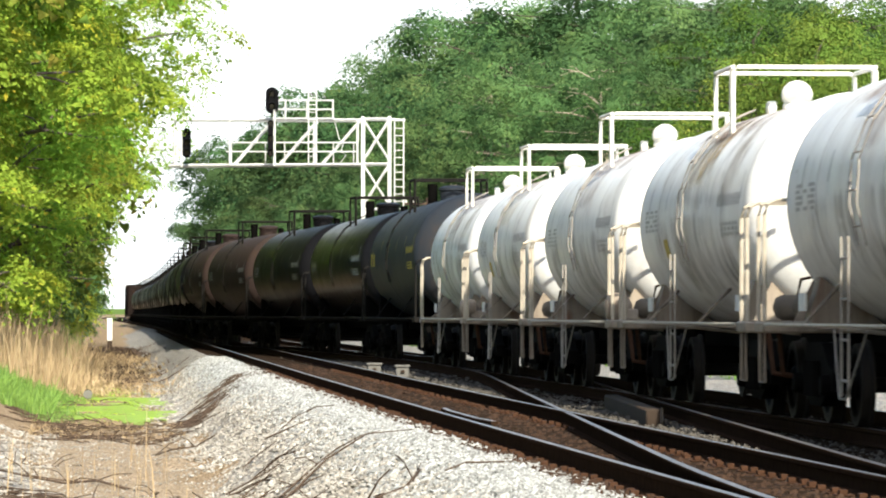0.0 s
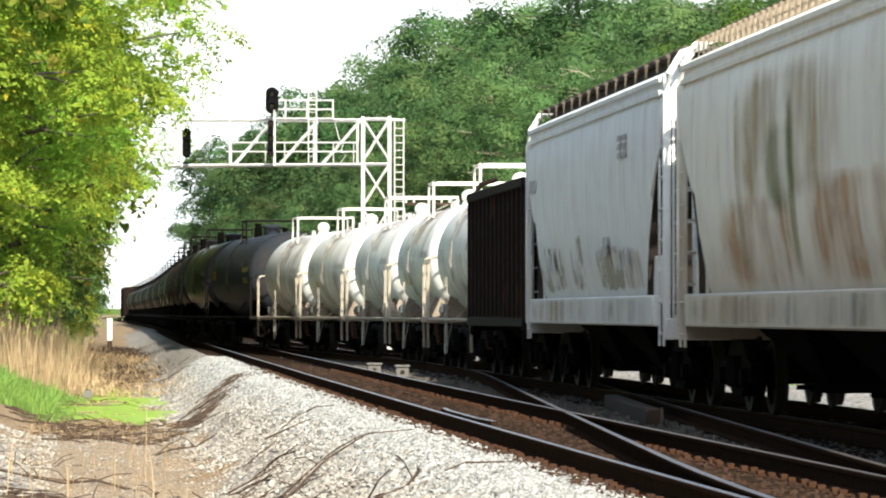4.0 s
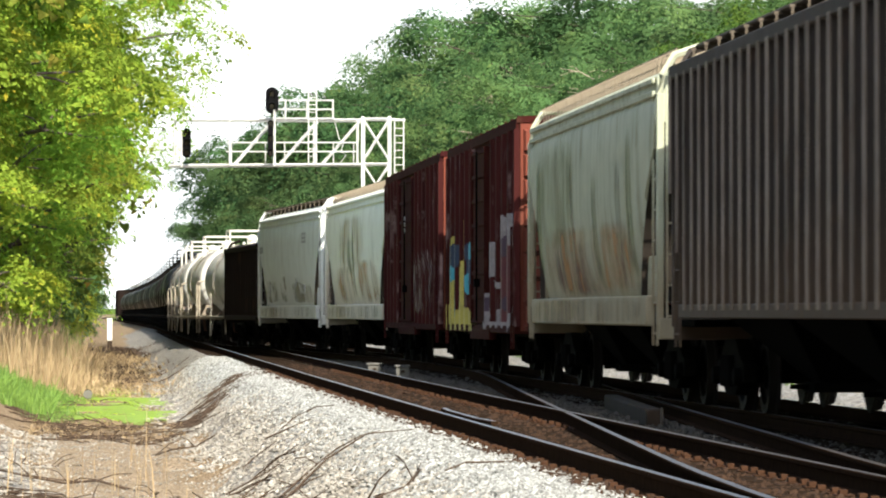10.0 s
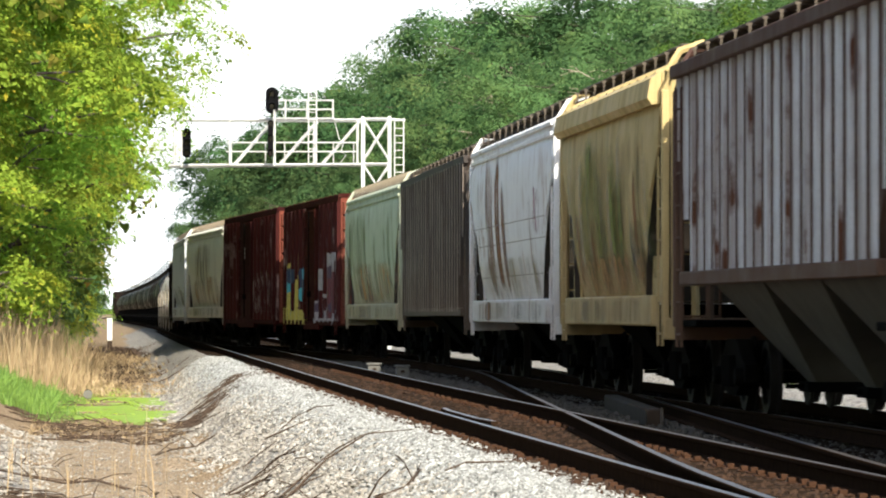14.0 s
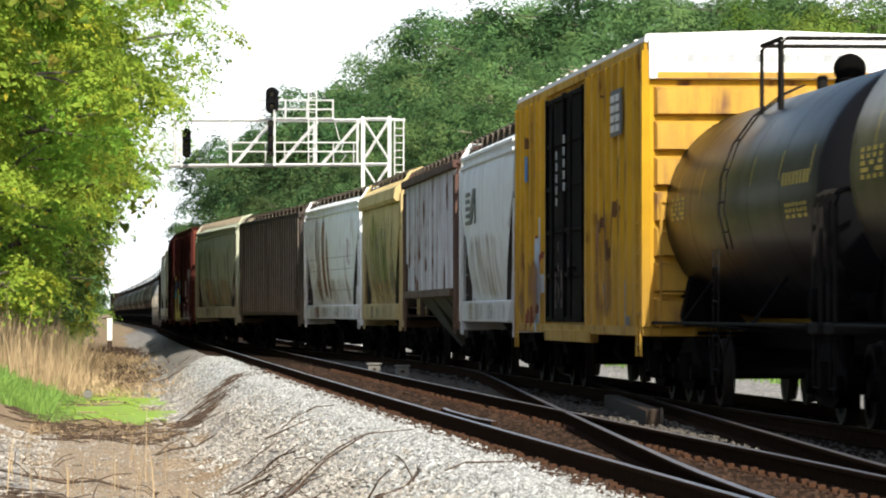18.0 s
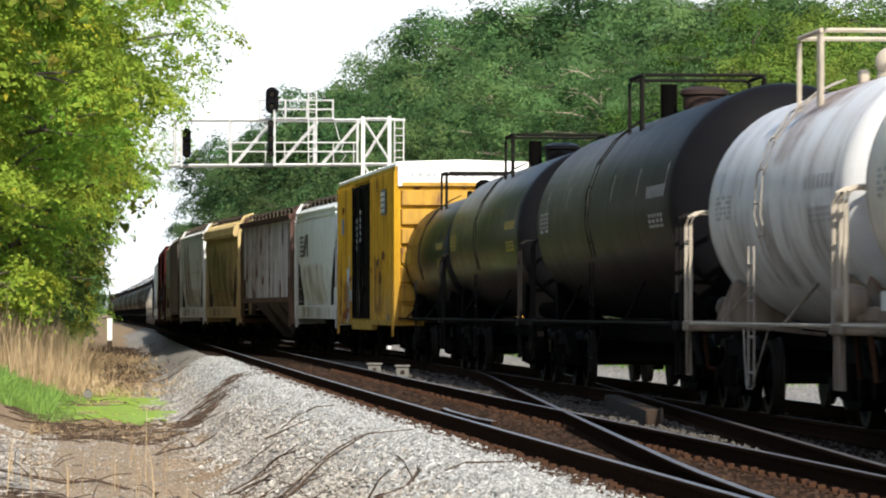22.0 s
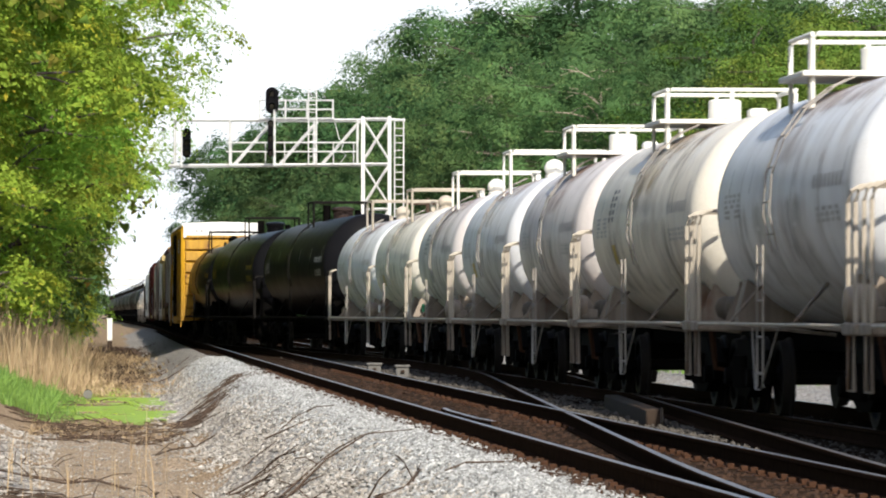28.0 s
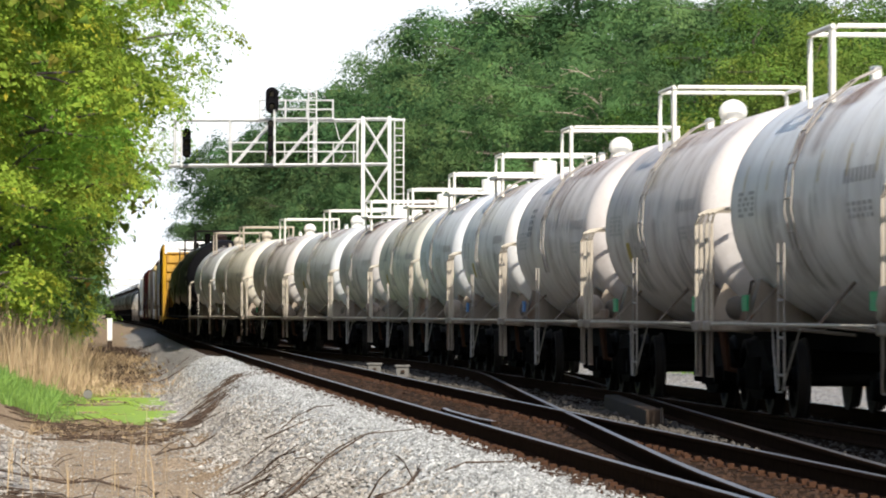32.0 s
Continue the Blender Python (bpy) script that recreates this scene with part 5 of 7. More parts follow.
# ---------------------------------------------------------------- trees
def leaf_material(name, dark, light, warm, tufty=0.5, glow=0.3, steady=0.6):
    m, t, b, out = nodes_of(name)
    geo = t.nodes.new("ShaderNodeNewGeometry")
    oi = t.nodes.new("ShaderNodeObjectInfo")
    soft = tuple(0.62 * a + 0.38 * q for a, q in zip(light, dark))
    c = ramp(t, geo.outputs["Random Per Island"], [(0.0, soft), (0.6, light), (0.94, light), (1.0, warm)])
    bough = noise_at(t, 0.28, detail=2)
    c = mix(t, ramp(t, bough, [(0.52, 0.0), (0.7, 0.75)]), c, tuple((a + 3 * q) / 4 for a, q in zip(light, warm)))
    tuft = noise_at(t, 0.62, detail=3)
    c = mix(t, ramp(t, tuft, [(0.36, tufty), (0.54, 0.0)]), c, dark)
    h = t.nodes.new("ShaderNodeHueSaturation")
    t.links.new(c, h.inputs["Color"])
    t.links.new(ramp(t, oi.outputs["Random"], [(0.0, steady), (1.0, 1.22)]), h.inputs["Value"])
    again_random = t.nodes.new("ShaderNodeMath")
    again_random.operation = "PINGPONG"
    again_random.inputs[1].default_value = 0.11
    t.links.new(oi.outputs["Random"], again_random.inputs[0])
    t.links.new(ramp(t, times(t, again_random.outputs[0], 9.0), [(0.0, 0.478), (1.0, 0.522)]), h.inputs["Hue"])
    diff = node(t, "ShaderNodeBsdfDiffuse")
    tr = node(t, "ShaderNodeBsdfTranslucent")
    mx = t.nodes.new("ShaderNodeMixShader")
    mx.inputs[0].default_value = glow
    t.links.new(h.outputs[0], diff.inputs["Color"])
    t.links.new(h.outputs[0], tr.inputs["Color"])
    t.links.new(diff.outputs[0], mx.inputs[1])
    t.links.new(tr.outputs[0], mx.inputs[2])
    t.links.new(mx.outputs[0], out.inputs["Surface"])
    return m


# Sunny and shady leaves: lit and shaded foliage put into the leaf colour.
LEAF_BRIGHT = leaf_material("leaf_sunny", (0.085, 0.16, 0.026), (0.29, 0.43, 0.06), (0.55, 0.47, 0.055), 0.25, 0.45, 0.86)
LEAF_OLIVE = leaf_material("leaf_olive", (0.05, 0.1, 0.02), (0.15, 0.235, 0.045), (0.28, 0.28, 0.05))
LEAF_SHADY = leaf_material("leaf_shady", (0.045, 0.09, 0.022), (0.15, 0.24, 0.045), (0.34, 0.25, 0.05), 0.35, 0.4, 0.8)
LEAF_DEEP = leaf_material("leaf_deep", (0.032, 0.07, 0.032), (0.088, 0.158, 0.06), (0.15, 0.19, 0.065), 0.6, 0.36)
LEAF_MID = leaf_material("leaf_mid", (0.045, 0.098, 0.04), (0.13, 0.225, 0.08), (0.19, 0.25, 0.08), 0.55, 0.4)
BARK = plain("bark", (0.09, 0.075, 0.06), 0.9, vary=0.4, scale=3.0)
BARK_PALE = plain("pale_bark", (0.34, 0.29, 0.22), 0.9, vary=0.3, scale=3.0)


def tree(name, label, seed, height, spread, leaf, leaves, size, low=0.25, droop=0.3, twist=0.9, layer=0.5, plump=1.0, fine=True, spray=0.4, per=40):
    """A tree: tapered trunk, limbs, and a crown of leaf sprays gathered round the limb ends."""
    r = random.Random(seed)
    rn = np.random.RandomState(seed)
    top = thing(name, label, "tree")
    wood = Shape()
    lean = (r.uniform(-0.06, 0.06), r.uniform(-0.06, 0.06))
    line = [(lean[0] * z + 0.15 * math.sin(z * 0.7 + seed), lean[1] * z + 0.15 * math.cos(z * 0.5 + seed), z) for z in np.linspace(-0.4, height * 0.86, 9)]
    rad = [height * 0.016 * (1 - 0.85 * i / 8) + 0.02 for i in range(9)]
    wood.tube(line, rad, 8)
    tips = []
    limbs = int(11 + height * 0.8)
    for i in range(limbs):
        u = low + (1 - low) * (i + r.random()) / limbs
        z = height * 0.86 * u
        at = Vector((np.interp(z, [p[2] for p in line], [p[0] for p in line]), np.interp(z, [p[2] for p in line], [p[1] for p in line]), z))
        a = i * 2.4 + r.uniform(-0.5, 0.5)
        shape = math.sin(math.pi * min(1, 0.18 + 0.82 * (1 - (u - low) / (1 - low)) ** 0.8)) * 0.55 + 0.45
        reach = spread * shape * r.uniform(0.7, 1.12)
        d = Vector((math.cos(a), math.sin(a), r.uniform(0.15, 0.6)))
        p1 = at + d * reach * 0.5
        p2 = at + Vector((d.x * reach, d.y * reach, d.z * reach * 0.75 - droop * r.random() * reach * 0.4))
        rr = rad[min(8, int(u * 8))] * 0.5
        wood.tube([at, p1, p2], [rr, rr * 0.6, 0.015], 5, close=False)
        tips.append((p2, reach * 0.36))
        tips.append(((at + p1) / 2 + Vector((r.uniform(-1, 1), r.uniform(-1, 1), r.uniform(0, 0.8))) * reach * 0.2, reach * 0.3))
        for _ in range(2):
            q = p1 + Vector((r.uniform(-1, 1), r.uniform(-1, 1), r.uniform(-0.35, 0.6))) * reach * 0.42
            wood.tube([p1, (p1 + q) / 2 + Vector((0, 0, 0.1)), q], [rr * 0.5, rr * 0.35, 0.012], 4, close=False)
            tips.append((q, reach * 0.32))
    tips.append((Vector(line[-1]) + Vector((0, 0, height * 0.06)), spread * 0.34))
    part("trunk", wood, BARK_PALE if leaves < 6000 and height > 10 else BARK, top, "pale grey trunk with bare limbs" if leaves < 6000 and height > 10 else "grey-brown trunk with limbs")
    c = np.array([t[0] for t in tips])
    w = np.array([max(t[1], 0.5) * plump for t in tips])
    # sprays: flat, drooping tufts of leaves on the upper and outer side of every bough
    count = max(8, leaves // per)
    pick = rn.choice(len(tips), count, p=w ** 2 / (w ** 2).sum())
    d = rn.normal(size=(count, 3))
    d /= np.linalg.norm(d, axis=1)[:, None]
    d[:, 2] = np.where(rn.random_sample(count) < 0.72, np.abs(d[:, 2]), d[:, 2])
    mid = c[pick] + d * w[pick][:, None] * rn.power(2.6, (count, 1)) * np.array([1.0, 1.0, layer]) * rn.uniform(0.85, 1.2, (count, 1))
    mid[:, 2] -= 0.14 * (np.abs(d[:, 0]) + np.abs(d[:, 1])) * w[pick]
    axis = d * np.array([0.75, 0.75, 0.4]) + np.array([0, 0, 0.75]) + rn.normal(size=(count, 3)) * 0.2
    axis /= np.linalg.norm(axis, axis=1)[:, None]
    own = spray * rn.lognormal(0, 0.35, count)
    k = rn.randint(0, count, leaves)
    off = np.clip(rn.normal(size=(leaves, 3)) * 0.6, -1.15, 1.15)
    off -= axis[k] * ((off * axis[k]).sum(1) * 0.72)[:, None]
    far_out = np.linalg.norm(off, axis=1)
    pos = mid[k] + off * own[k][:, None]
    pos[:, 2] -= 0.3 * own[k] * far_out ** 2
    nrm = axis[k] + off * 0.5 + rn.normal(size=(leaves, 3)) * 0.3 * twist
    nrm /= np.linalg.norm(nrm, axis=1)[:, None]
    t1 = np.cross(nrm, rn.normal(size=(leaves, 3)))
    t1 /= np.linalg.norm(t1, axis=1)[:, None]
    t2 = np.cross(nrm, t1)
    sz = size * rn.lognormal(0, 0.3, (leaves, 1))
    wide = sz * rn.uniform(0.42, 0.7, (leaves, 1))
    fold = nrm * sz * 0.22
    v = np.stack([pos - t1 * sz, pos - t2 * wide + fold * 0.6, pos + t1 * sz - fold, pos + t2 * wide + fold * 0.6], 1).reshape(-1, 3)
    i = np.arange(leaves)[:, None] * 4
    faces = np.concatenate([i + np.array([[0, 1, 2]]), i + np.array([[0, 2, 3]])], 0) if fine else i + np.array([[0, 1, 3]])
    crown = new("crown", fast_mesh("crown", v, faces, leaf))
    crown.parent = top
    return top


def plant(proto, x, y, turn, scale, group, sink=0.25, stretch=1.0):
    z = ground_at(x, y) - sink
    t = copy_thing(proto, pose(x, y, z, 0, 0, turn))
    t.scale = (scale, scale, scale * stretch)
    tagged(t, group=group)
    return t


def woods():
    r = random.Random(11)
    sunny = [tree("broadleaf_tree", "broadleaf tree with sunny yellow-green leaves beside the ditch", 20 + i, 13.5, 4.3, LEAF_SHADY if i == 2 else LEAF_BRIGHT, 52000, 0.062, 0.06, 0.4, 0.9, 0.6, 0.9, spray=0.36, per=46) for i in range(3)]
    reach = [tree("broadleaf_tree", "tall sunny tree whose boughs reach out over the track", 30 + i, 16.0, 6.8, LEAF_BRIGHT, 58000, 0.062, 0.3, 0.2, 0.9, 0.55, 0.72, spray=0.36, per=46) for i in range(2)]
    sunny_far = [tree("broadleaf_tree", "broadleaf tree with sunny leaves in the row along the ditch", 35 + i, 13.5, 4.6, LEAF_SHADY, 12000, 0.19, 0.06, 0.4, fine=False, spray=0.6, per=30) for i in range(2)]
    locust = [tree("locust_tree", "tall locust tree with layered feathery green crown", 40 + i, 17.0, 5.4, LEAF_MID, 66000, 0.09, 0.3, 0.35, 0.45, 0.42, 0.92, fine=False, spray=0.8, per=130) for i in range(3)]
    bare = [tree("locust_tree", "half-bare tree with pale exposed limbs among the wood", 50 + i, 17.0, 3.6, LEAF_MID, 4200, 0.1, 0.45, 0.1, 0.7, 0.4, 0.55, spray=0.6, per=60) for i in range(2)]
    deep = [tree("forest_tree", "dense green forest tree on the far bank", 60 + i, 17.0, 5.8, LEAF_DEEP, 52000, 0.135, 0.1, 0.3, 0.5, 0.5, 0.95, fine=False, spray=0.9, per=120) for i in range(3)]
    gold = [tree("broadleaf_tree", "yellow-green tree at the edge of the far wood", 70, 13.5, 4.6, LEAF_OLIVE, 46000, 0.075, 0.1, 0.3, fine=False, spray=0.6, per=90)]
    shrub = [tree("shrub", "leafy green shrub at the edge of the trees", 80 + i, 4.2, 2.1, LEAF_MID if i else LEAF_BRIGHT, 4500, 0.09, 0.05, 0.3) for i in range(2)]
    protos = bare + reach + sunny + sunny_far + locust + deep + gold + shrub
    # the row along the near ditch
    s = 103.0
    i = 0
    while s < 900:
        o = -11.8 - r.uniform(0, 0.9) - (0.8 if s > 240 else 0)
        x, y, _ = on_main(s, o)
        plant(sunny[i % 2 if s < 128 else i % 3] if s < 175 else sunny_far[i % 2], float(x), float(y), r.uniform(0, 360), r.uniform(0.95, 1.15) * (1 if s < 250 else 0.85), "trees along the ditch")
        if s < 220:
            x, y, _ = on_main(s + 3, o - 5.0)
            plant(sunny_far[(i + 1) % 2], float(x), float(y), r.uniform(0, 360), r.uniform(1.25, 1.45), "trees along the ditch")
        if 185 < s < 330:
            x, y, _ = on_main(s + 6, -10.7 + r.uniform(-0.4, 0.4))
            plant(shrub[i % 2], float(x), float(y), r.uniform(0, 360), r.uniform(0.7, 1.1), "shrubs along the ditch")
        s += r.uniform(4.5, 6.0) * (1 + s / 300)
        i += 1
    # the same row, unseen beside and behind the camera, added to darken tank reflections
    for k in range(16):
        x, y, _ = on_main(-70 + k * 9.5, -18.5 - r.uniform(0, 2))
        plant(sunny_far[k % 2], float(x), float(y), r.uniform(0, 360), r.uniform(1.0, 1.2), "trees along the ditch")
    # a taller tree that reaches out over the near track
    x, y, _ = on_main(116, -13.9)
    plant(reach[0], float(x), float(y), 40, 1.05, "trees along the ditch")
    x, y, _ = on_main(127, -11.9)
    plant(reach[1], float(x), float(y), 200, 1.05, "trees along the ditch")
    for s, o, turn, k in ((141, -10.9, 75, 0.94), (158, -11.2, 110, 0.86), (170, -10.8, 200, 0.8), (188, -11.6, 300, 0.82), (228, -11.8, 20, 0.8)):
        x, y, _ = on_main(s, o)
        plant(reach[s % 2], float(x), float(y), turn, k, "trees along the ditch")
    # the wood on the far side: the skyline from the distance to the near end
    def beside(px, off):
        """The depth at which a line of sight meets the strip off metres to the right of the line."""
        return (7.57 + off) / (0.0695 + (px - 784) / 8321)

    sky_line = [(395, 335), (420, 300), (446, 235), (474, 205), (502, 180), (534, 150), (566, 128), (600, 100), (638, 88), (678, 78), (718, 72), (762, 66),
                (806, 5), (858, -30), (912, -40), (970, -60), (1030, -60), (1092, -60), (1156, -60), (1222, -70), (1290, -80), (1360, -80), (1430, -80), (1500, -80), (1580, -80)]
    for k, (px, py) in enumerate(sky_line):
        y = beside(px, float(np.interp(px, [390, 450, 560, 640, 780], [8, 9, 13, 17, 19])))
        x = (px - 784) / 8321 * y
        top = EYE_Z + (554.6 - py) / 8321 * y
        plant(deep[k % 3] if (px < 780 or k % 3) else locust[k % 3], x, y, r.uniform(0, 360), (top - ground_at(x, y)) / 17.0 * r.uniform(0.93, 1.02), "trees of the far wood")
    # the lower ranks before it
    for lo, hi, off, py, n, kinds in ((450, 620, 10, 330, 5, deep), (520, 700, 13, 290, 5, deep), (640, 790, 15, 240, 4, deep), (720, 900, 15, 190, 4, locust),
                                      (850, 1120, 15, 80, 5, locust), (1080, 1340, 15, 70, 4, locust), (1330, 1560, 15, -10, 4, gold), (1480, 1640, 13, 90, 2, gold)):
        for k in range(n):
            px = lo + (hi - lo) * (k + r.uniform(0.2, 0.8)) / n
            yy = beside(px, off + r.uniform(-0.8, 0.8))
            x = (px - 784) / 8321 * yy
            top = EYE_Z + (554.6 - py - r.uniform(-30, 30)) / 8321 * yy
            plant(kinds[k % len(kinds)], x, yy, r.uniform(0, 360), (top - ground_at(x, yy)) / (13.5 if kinds is gold else 17.0), "trees of the far wood")
    for px, py, off, k in ((868, 60, 13.6, 0), (905, 30, 13.8, 1), (1080, 40, 13.4, 1)):
        yy = beside(px, off)
        x = (px - 784) / 8321 * yy
        plant(bare[k], x, yy, r.uniform(0, 360), (EYE_Z + (554.6 - py) / 8321 * yy - ground_at(x, yy)) / 17.0, "trees of the far wood")
    s = 150
    while s < 600:
        x, y, _ = on_main(s, 12.0 + r.uniform(-0.6, 1.5))
        plant(shrub[r.randrange(2)], float(x), float(y), r.uniform(0, 360), r.uniform(0.8, 1.5), "shrubs before the far wood")
        s += 5 * (1 + s / 300)
    for p in protos:
        for o in (*p.children_recursive, p):
            bpy.data.objects.remove(o)


woods()


# ---------------------------------------------------------------- the ditch: duckweed, grass, reeds, fallen wood
def blades(name, label, category, count, place, height, width, lean, material, seed, plume=0.0):
    """Grass or reed blades: bent three-cornered strips; place(r, n) gives s and off."""
    r = np.random.RandomState(seed)
    s, o = place(r, count)
    x, y, _ = on_main(s, o)
    z = ground_z(s, o) - 0.03
    h = height * r.lognormal(0, 0.25, count)
    a = r.uniform(0, math.tau, count)
    ln = lean * r.normal(size=count) * h
    dx, dy = np.cos(a), np.sin(a)
    w = width * r.uniform(0.6, 1.4, count)
    v = np.zeros((count, 5, 3))
    for k, (u, ww) in enumerate(((0, 1), (0, -1), (0.6, 0.8), (0.6, -0.8), (1.0, 0))):
        bendy = u * u
        v[:, k, 0] = x + ln * bendy * np.cos(a * 1.7) + dx * w * ww * 0.5
        v[:, k, 1] = y + ln * bendy * np.sin(a * 1.7) + dy * w * ww * 0.5
        v[:, k, 2] = z + h * u * (1 - 0.12 * np.abs(lean) * u)
    i = np.arange(count)[:, None] * 5
    faces = np.concatenate([i + np.array([[0, 1, 3]]), i + np.array([[0, 3, 2]]), i + np.array([[2, 3, 4]])], 0)
    tagged(new(name, fast_mesh(name, v.reshape(-1, 3), faces, material)), label, category, kind="stuff")


def blade_material(name, a, b):
    m, t, p, _ = nodes_of(name)
    geo = t.nodes.new("ShaderNodeNewGeometry")
    t.links.new(ramp(t, geo.outputs["Random Per Island"], [(0.0, a), (1.0, b)]), p.inputs["Base Color"])
    p.inputs["Roughness"].default_value = 0.7
    return m


REED = blade_material("dry_reed", (0.22, 0.145, 0.075), (0.46, 0.35, 0.2))
GRASS = blade_material("green_grass", (0.06, 0.13, 0.018), (0.17, 0.29, 0.045))
TWIG = plain("dead_wood", (0.075, 0.052, 0.038), 0.9, vary=0.4, scale=5.0)


def patch_place(s0, s1, o0, o1):
    return lambda r, n: (r.uniform(s0, s1, n), r.uniform(o0, o1, n))


def clump_place(s0, s1, o0, o1, clumps, spread, seed):
    def place(r, n):
        q = np.random.RandomState(seed)
        cs, co = q.uniform(s0, s1, clumps), q.uniform(o0, o1, clumps)
        k = r.randint(0, clumps, n)
        return cs[k] + r.normal(size=n) * spread * 2.5, co[k] + r.normal(size=n) * spread

    return place


def duckweed():
    m, t, b, _ = nodes_of("duckweed")
    n = noise_at(t, 9.0, detail=6)
    g = noise_at(t, 1.4)
    t.links.new(mix(t, ramp(t, g, [(0.4, 0.0), (0.7, 0.5)]), mix(t, n, (0.1, 0.19, 0.01), (0.36, 0.5, 0.03)), (0.17, 0.23, 0.04)), b.inputs["Base Color"])
    b.inputs["Roughness"].default_value = 0.6
    bump(t, b, n, 0.4, 0.01)
    v, f = [(0, 0, 0)], []
    k = 180
    for i in range(k):
        a = math.tau * i / k
        q = 1 + 0.1 * math.sin(3 * a + 1) + 0.07 * math.sin(7 * a) + 0.05 * math.sin(13 * a + 2) + 0.05 * math.sin(29 * a) + 0.04 * math.sin(47 * a + 1)
        s, o = 88 + 19 * q * math.cos(a), -7.85 + 1.25 * q * math.sin(a)
        x, y, _ = on_main(s, o)
        v.append((float(x), float(y), 0))
    cx, cy, _ = on_main(88, -7.85)
    zs = -1.055
    v = [(float(cx), float(cy), zs)] + [(x, y, zs) for x, y, _ in v[1:]]
    f = [(0, i + 1, (i + 1) % k + 1) for i in range(k)]
    me = bpy.data.meshes.new("duckweed")
    me.from_pydata(v, [], f)
    me.materials.append(m)
    tagged(new("duckweed", me), "bright green duckweed over the ditch water", "water plants", kind="stuff")


duckweed()
def disc_place(r, n):
    a, q = r.uniform(0, math.tau, n), np.sqrt(r.random_sample(n)) * 1.06
    return 88 + 19 * q * np.cos(a), -7.85 + 1.25 * q * np.sin(a)


blades("duckweed", "fuzzy tufts of duckweed and water grass", "water plants", 9000, disc_place, 0.055, 0.022, 0.8, blade_material("duckweed_tuft", (0.12, 0.22, 0.012), (0.42, 0.55, 0.05)), 27)
blades("reeds", "broken pale straw lying along the ditch", "reeds", 6000, clump_place(98, 185, -9.6, -6.5, 140, 0.3, 8), 0.22, 0.03, 1.6, REED, 28)
blades("grass", "grass tufts at the rim of the duckweed", "grass", 2600, clump_place(68, 108, -9.5, -9.0, 30, 0.2, 9), 0.16, 0.018, 0.6, GRASS, 29)
blades("reeds", "tall dry tan reeds on the bank of the ditch", "reeds", 3400, clump_place(96, 150, -13.2, -9.7, 60, 0.35, 5), 1.35, 0.022, 0.22, REED, 21)
blades("reeds", "dry tan reeds at the foot of the bank", "reeds", 2600, clump_place(100, 168, -10.8, -9.0, 60, 0.28, 15), 1.0, 0.022, 0.3, REED, 33)
blades("plant_litter", "dark rotten stalks and soil litter in the shade of the trees", "plant litter", 9000, clump_place(118, 215, -9.3, -6.7, 160, 0.35, 16), 0.16, 0.05, 1.6, TWIG, 34)
blades("grass", "tall green grass behind the reeds", "grass", 5000, patch_place(125, 200, -11.2, -9.4), 0.7, 0.03, 0.4, GRASS, 35)
blades("reeds", "bent broken dry reeds", "reeds", 4200, clump_place(96, 165, -11.8, -8.6, 90, 0.4, 6), 0.55, 0.024, 0.9, REED, 22)
blades("grass", "lush green grass on the bank", "grass", 14000, patch_place(74, 97, -13.5, -9.3), 0.3, 0.02, 0.4, GRASS, 23)
blades("grass", "green grass under the trees", "grass", 7000, patch_place(130, 260, -12.5, -9.6), 0.5, 0.03, 0.35, GRASS, 24)
blades("reeds", "thin dry stalks on the sandy flat", "reeds", 70, patch_place(20, 48, -10, -7.2), 0.7, 0.012, 0.12, REED, 25)
blades("grass", "green weeds below the far wood", "grass", 9000, patch_place(90, 420, 8.5, 13), 0.7, 0.05, 0.35, GRASS, 26)


def fallen_branch(s, o, length, turn, thick, seed):
    r = random.Random(seed)
    x, y, _ = on_main(s, o)
    x, y = float(x), float(y)
    b = thing("fallen_branch", "grey-brown fallen branch lying on the gravel", "branch", "fallen branches", pose(x, y, 0))
    pts = []
    a = radians(turn)
    px, py = -math.cos(a) * length / 2, -math.sin(a) * length / 2
    for i in range(7):
        pts.append((px, py, ground_at(x + px, y + py) + thick + r.uniform(0, 0.05)))
        a += r.uniform(-0.28, 0.28)
        px += math.cos(a) * length / 6
        py += math.sin(a) * length / 6
    part("stem", Shape().tube(pts, [thick * (1 - 0.12 * i) for i in range(7)], 6), TWIG, b)
    for k in range(3):
        p = Vector(pts[1 + k])
        q = p + Vector((r.uniform(-0.5, 0.5), r.uniform(-0.5, 0.5), r.uniform(0.02, 0.3))) * length * 0.3
        part("twig", Shape().tube([p, (p + q) / 2 + Vector((0, 0, 0.04)), q], [thick * 0.5, thick * 0.4, 0.006], 5), TWIG, b)


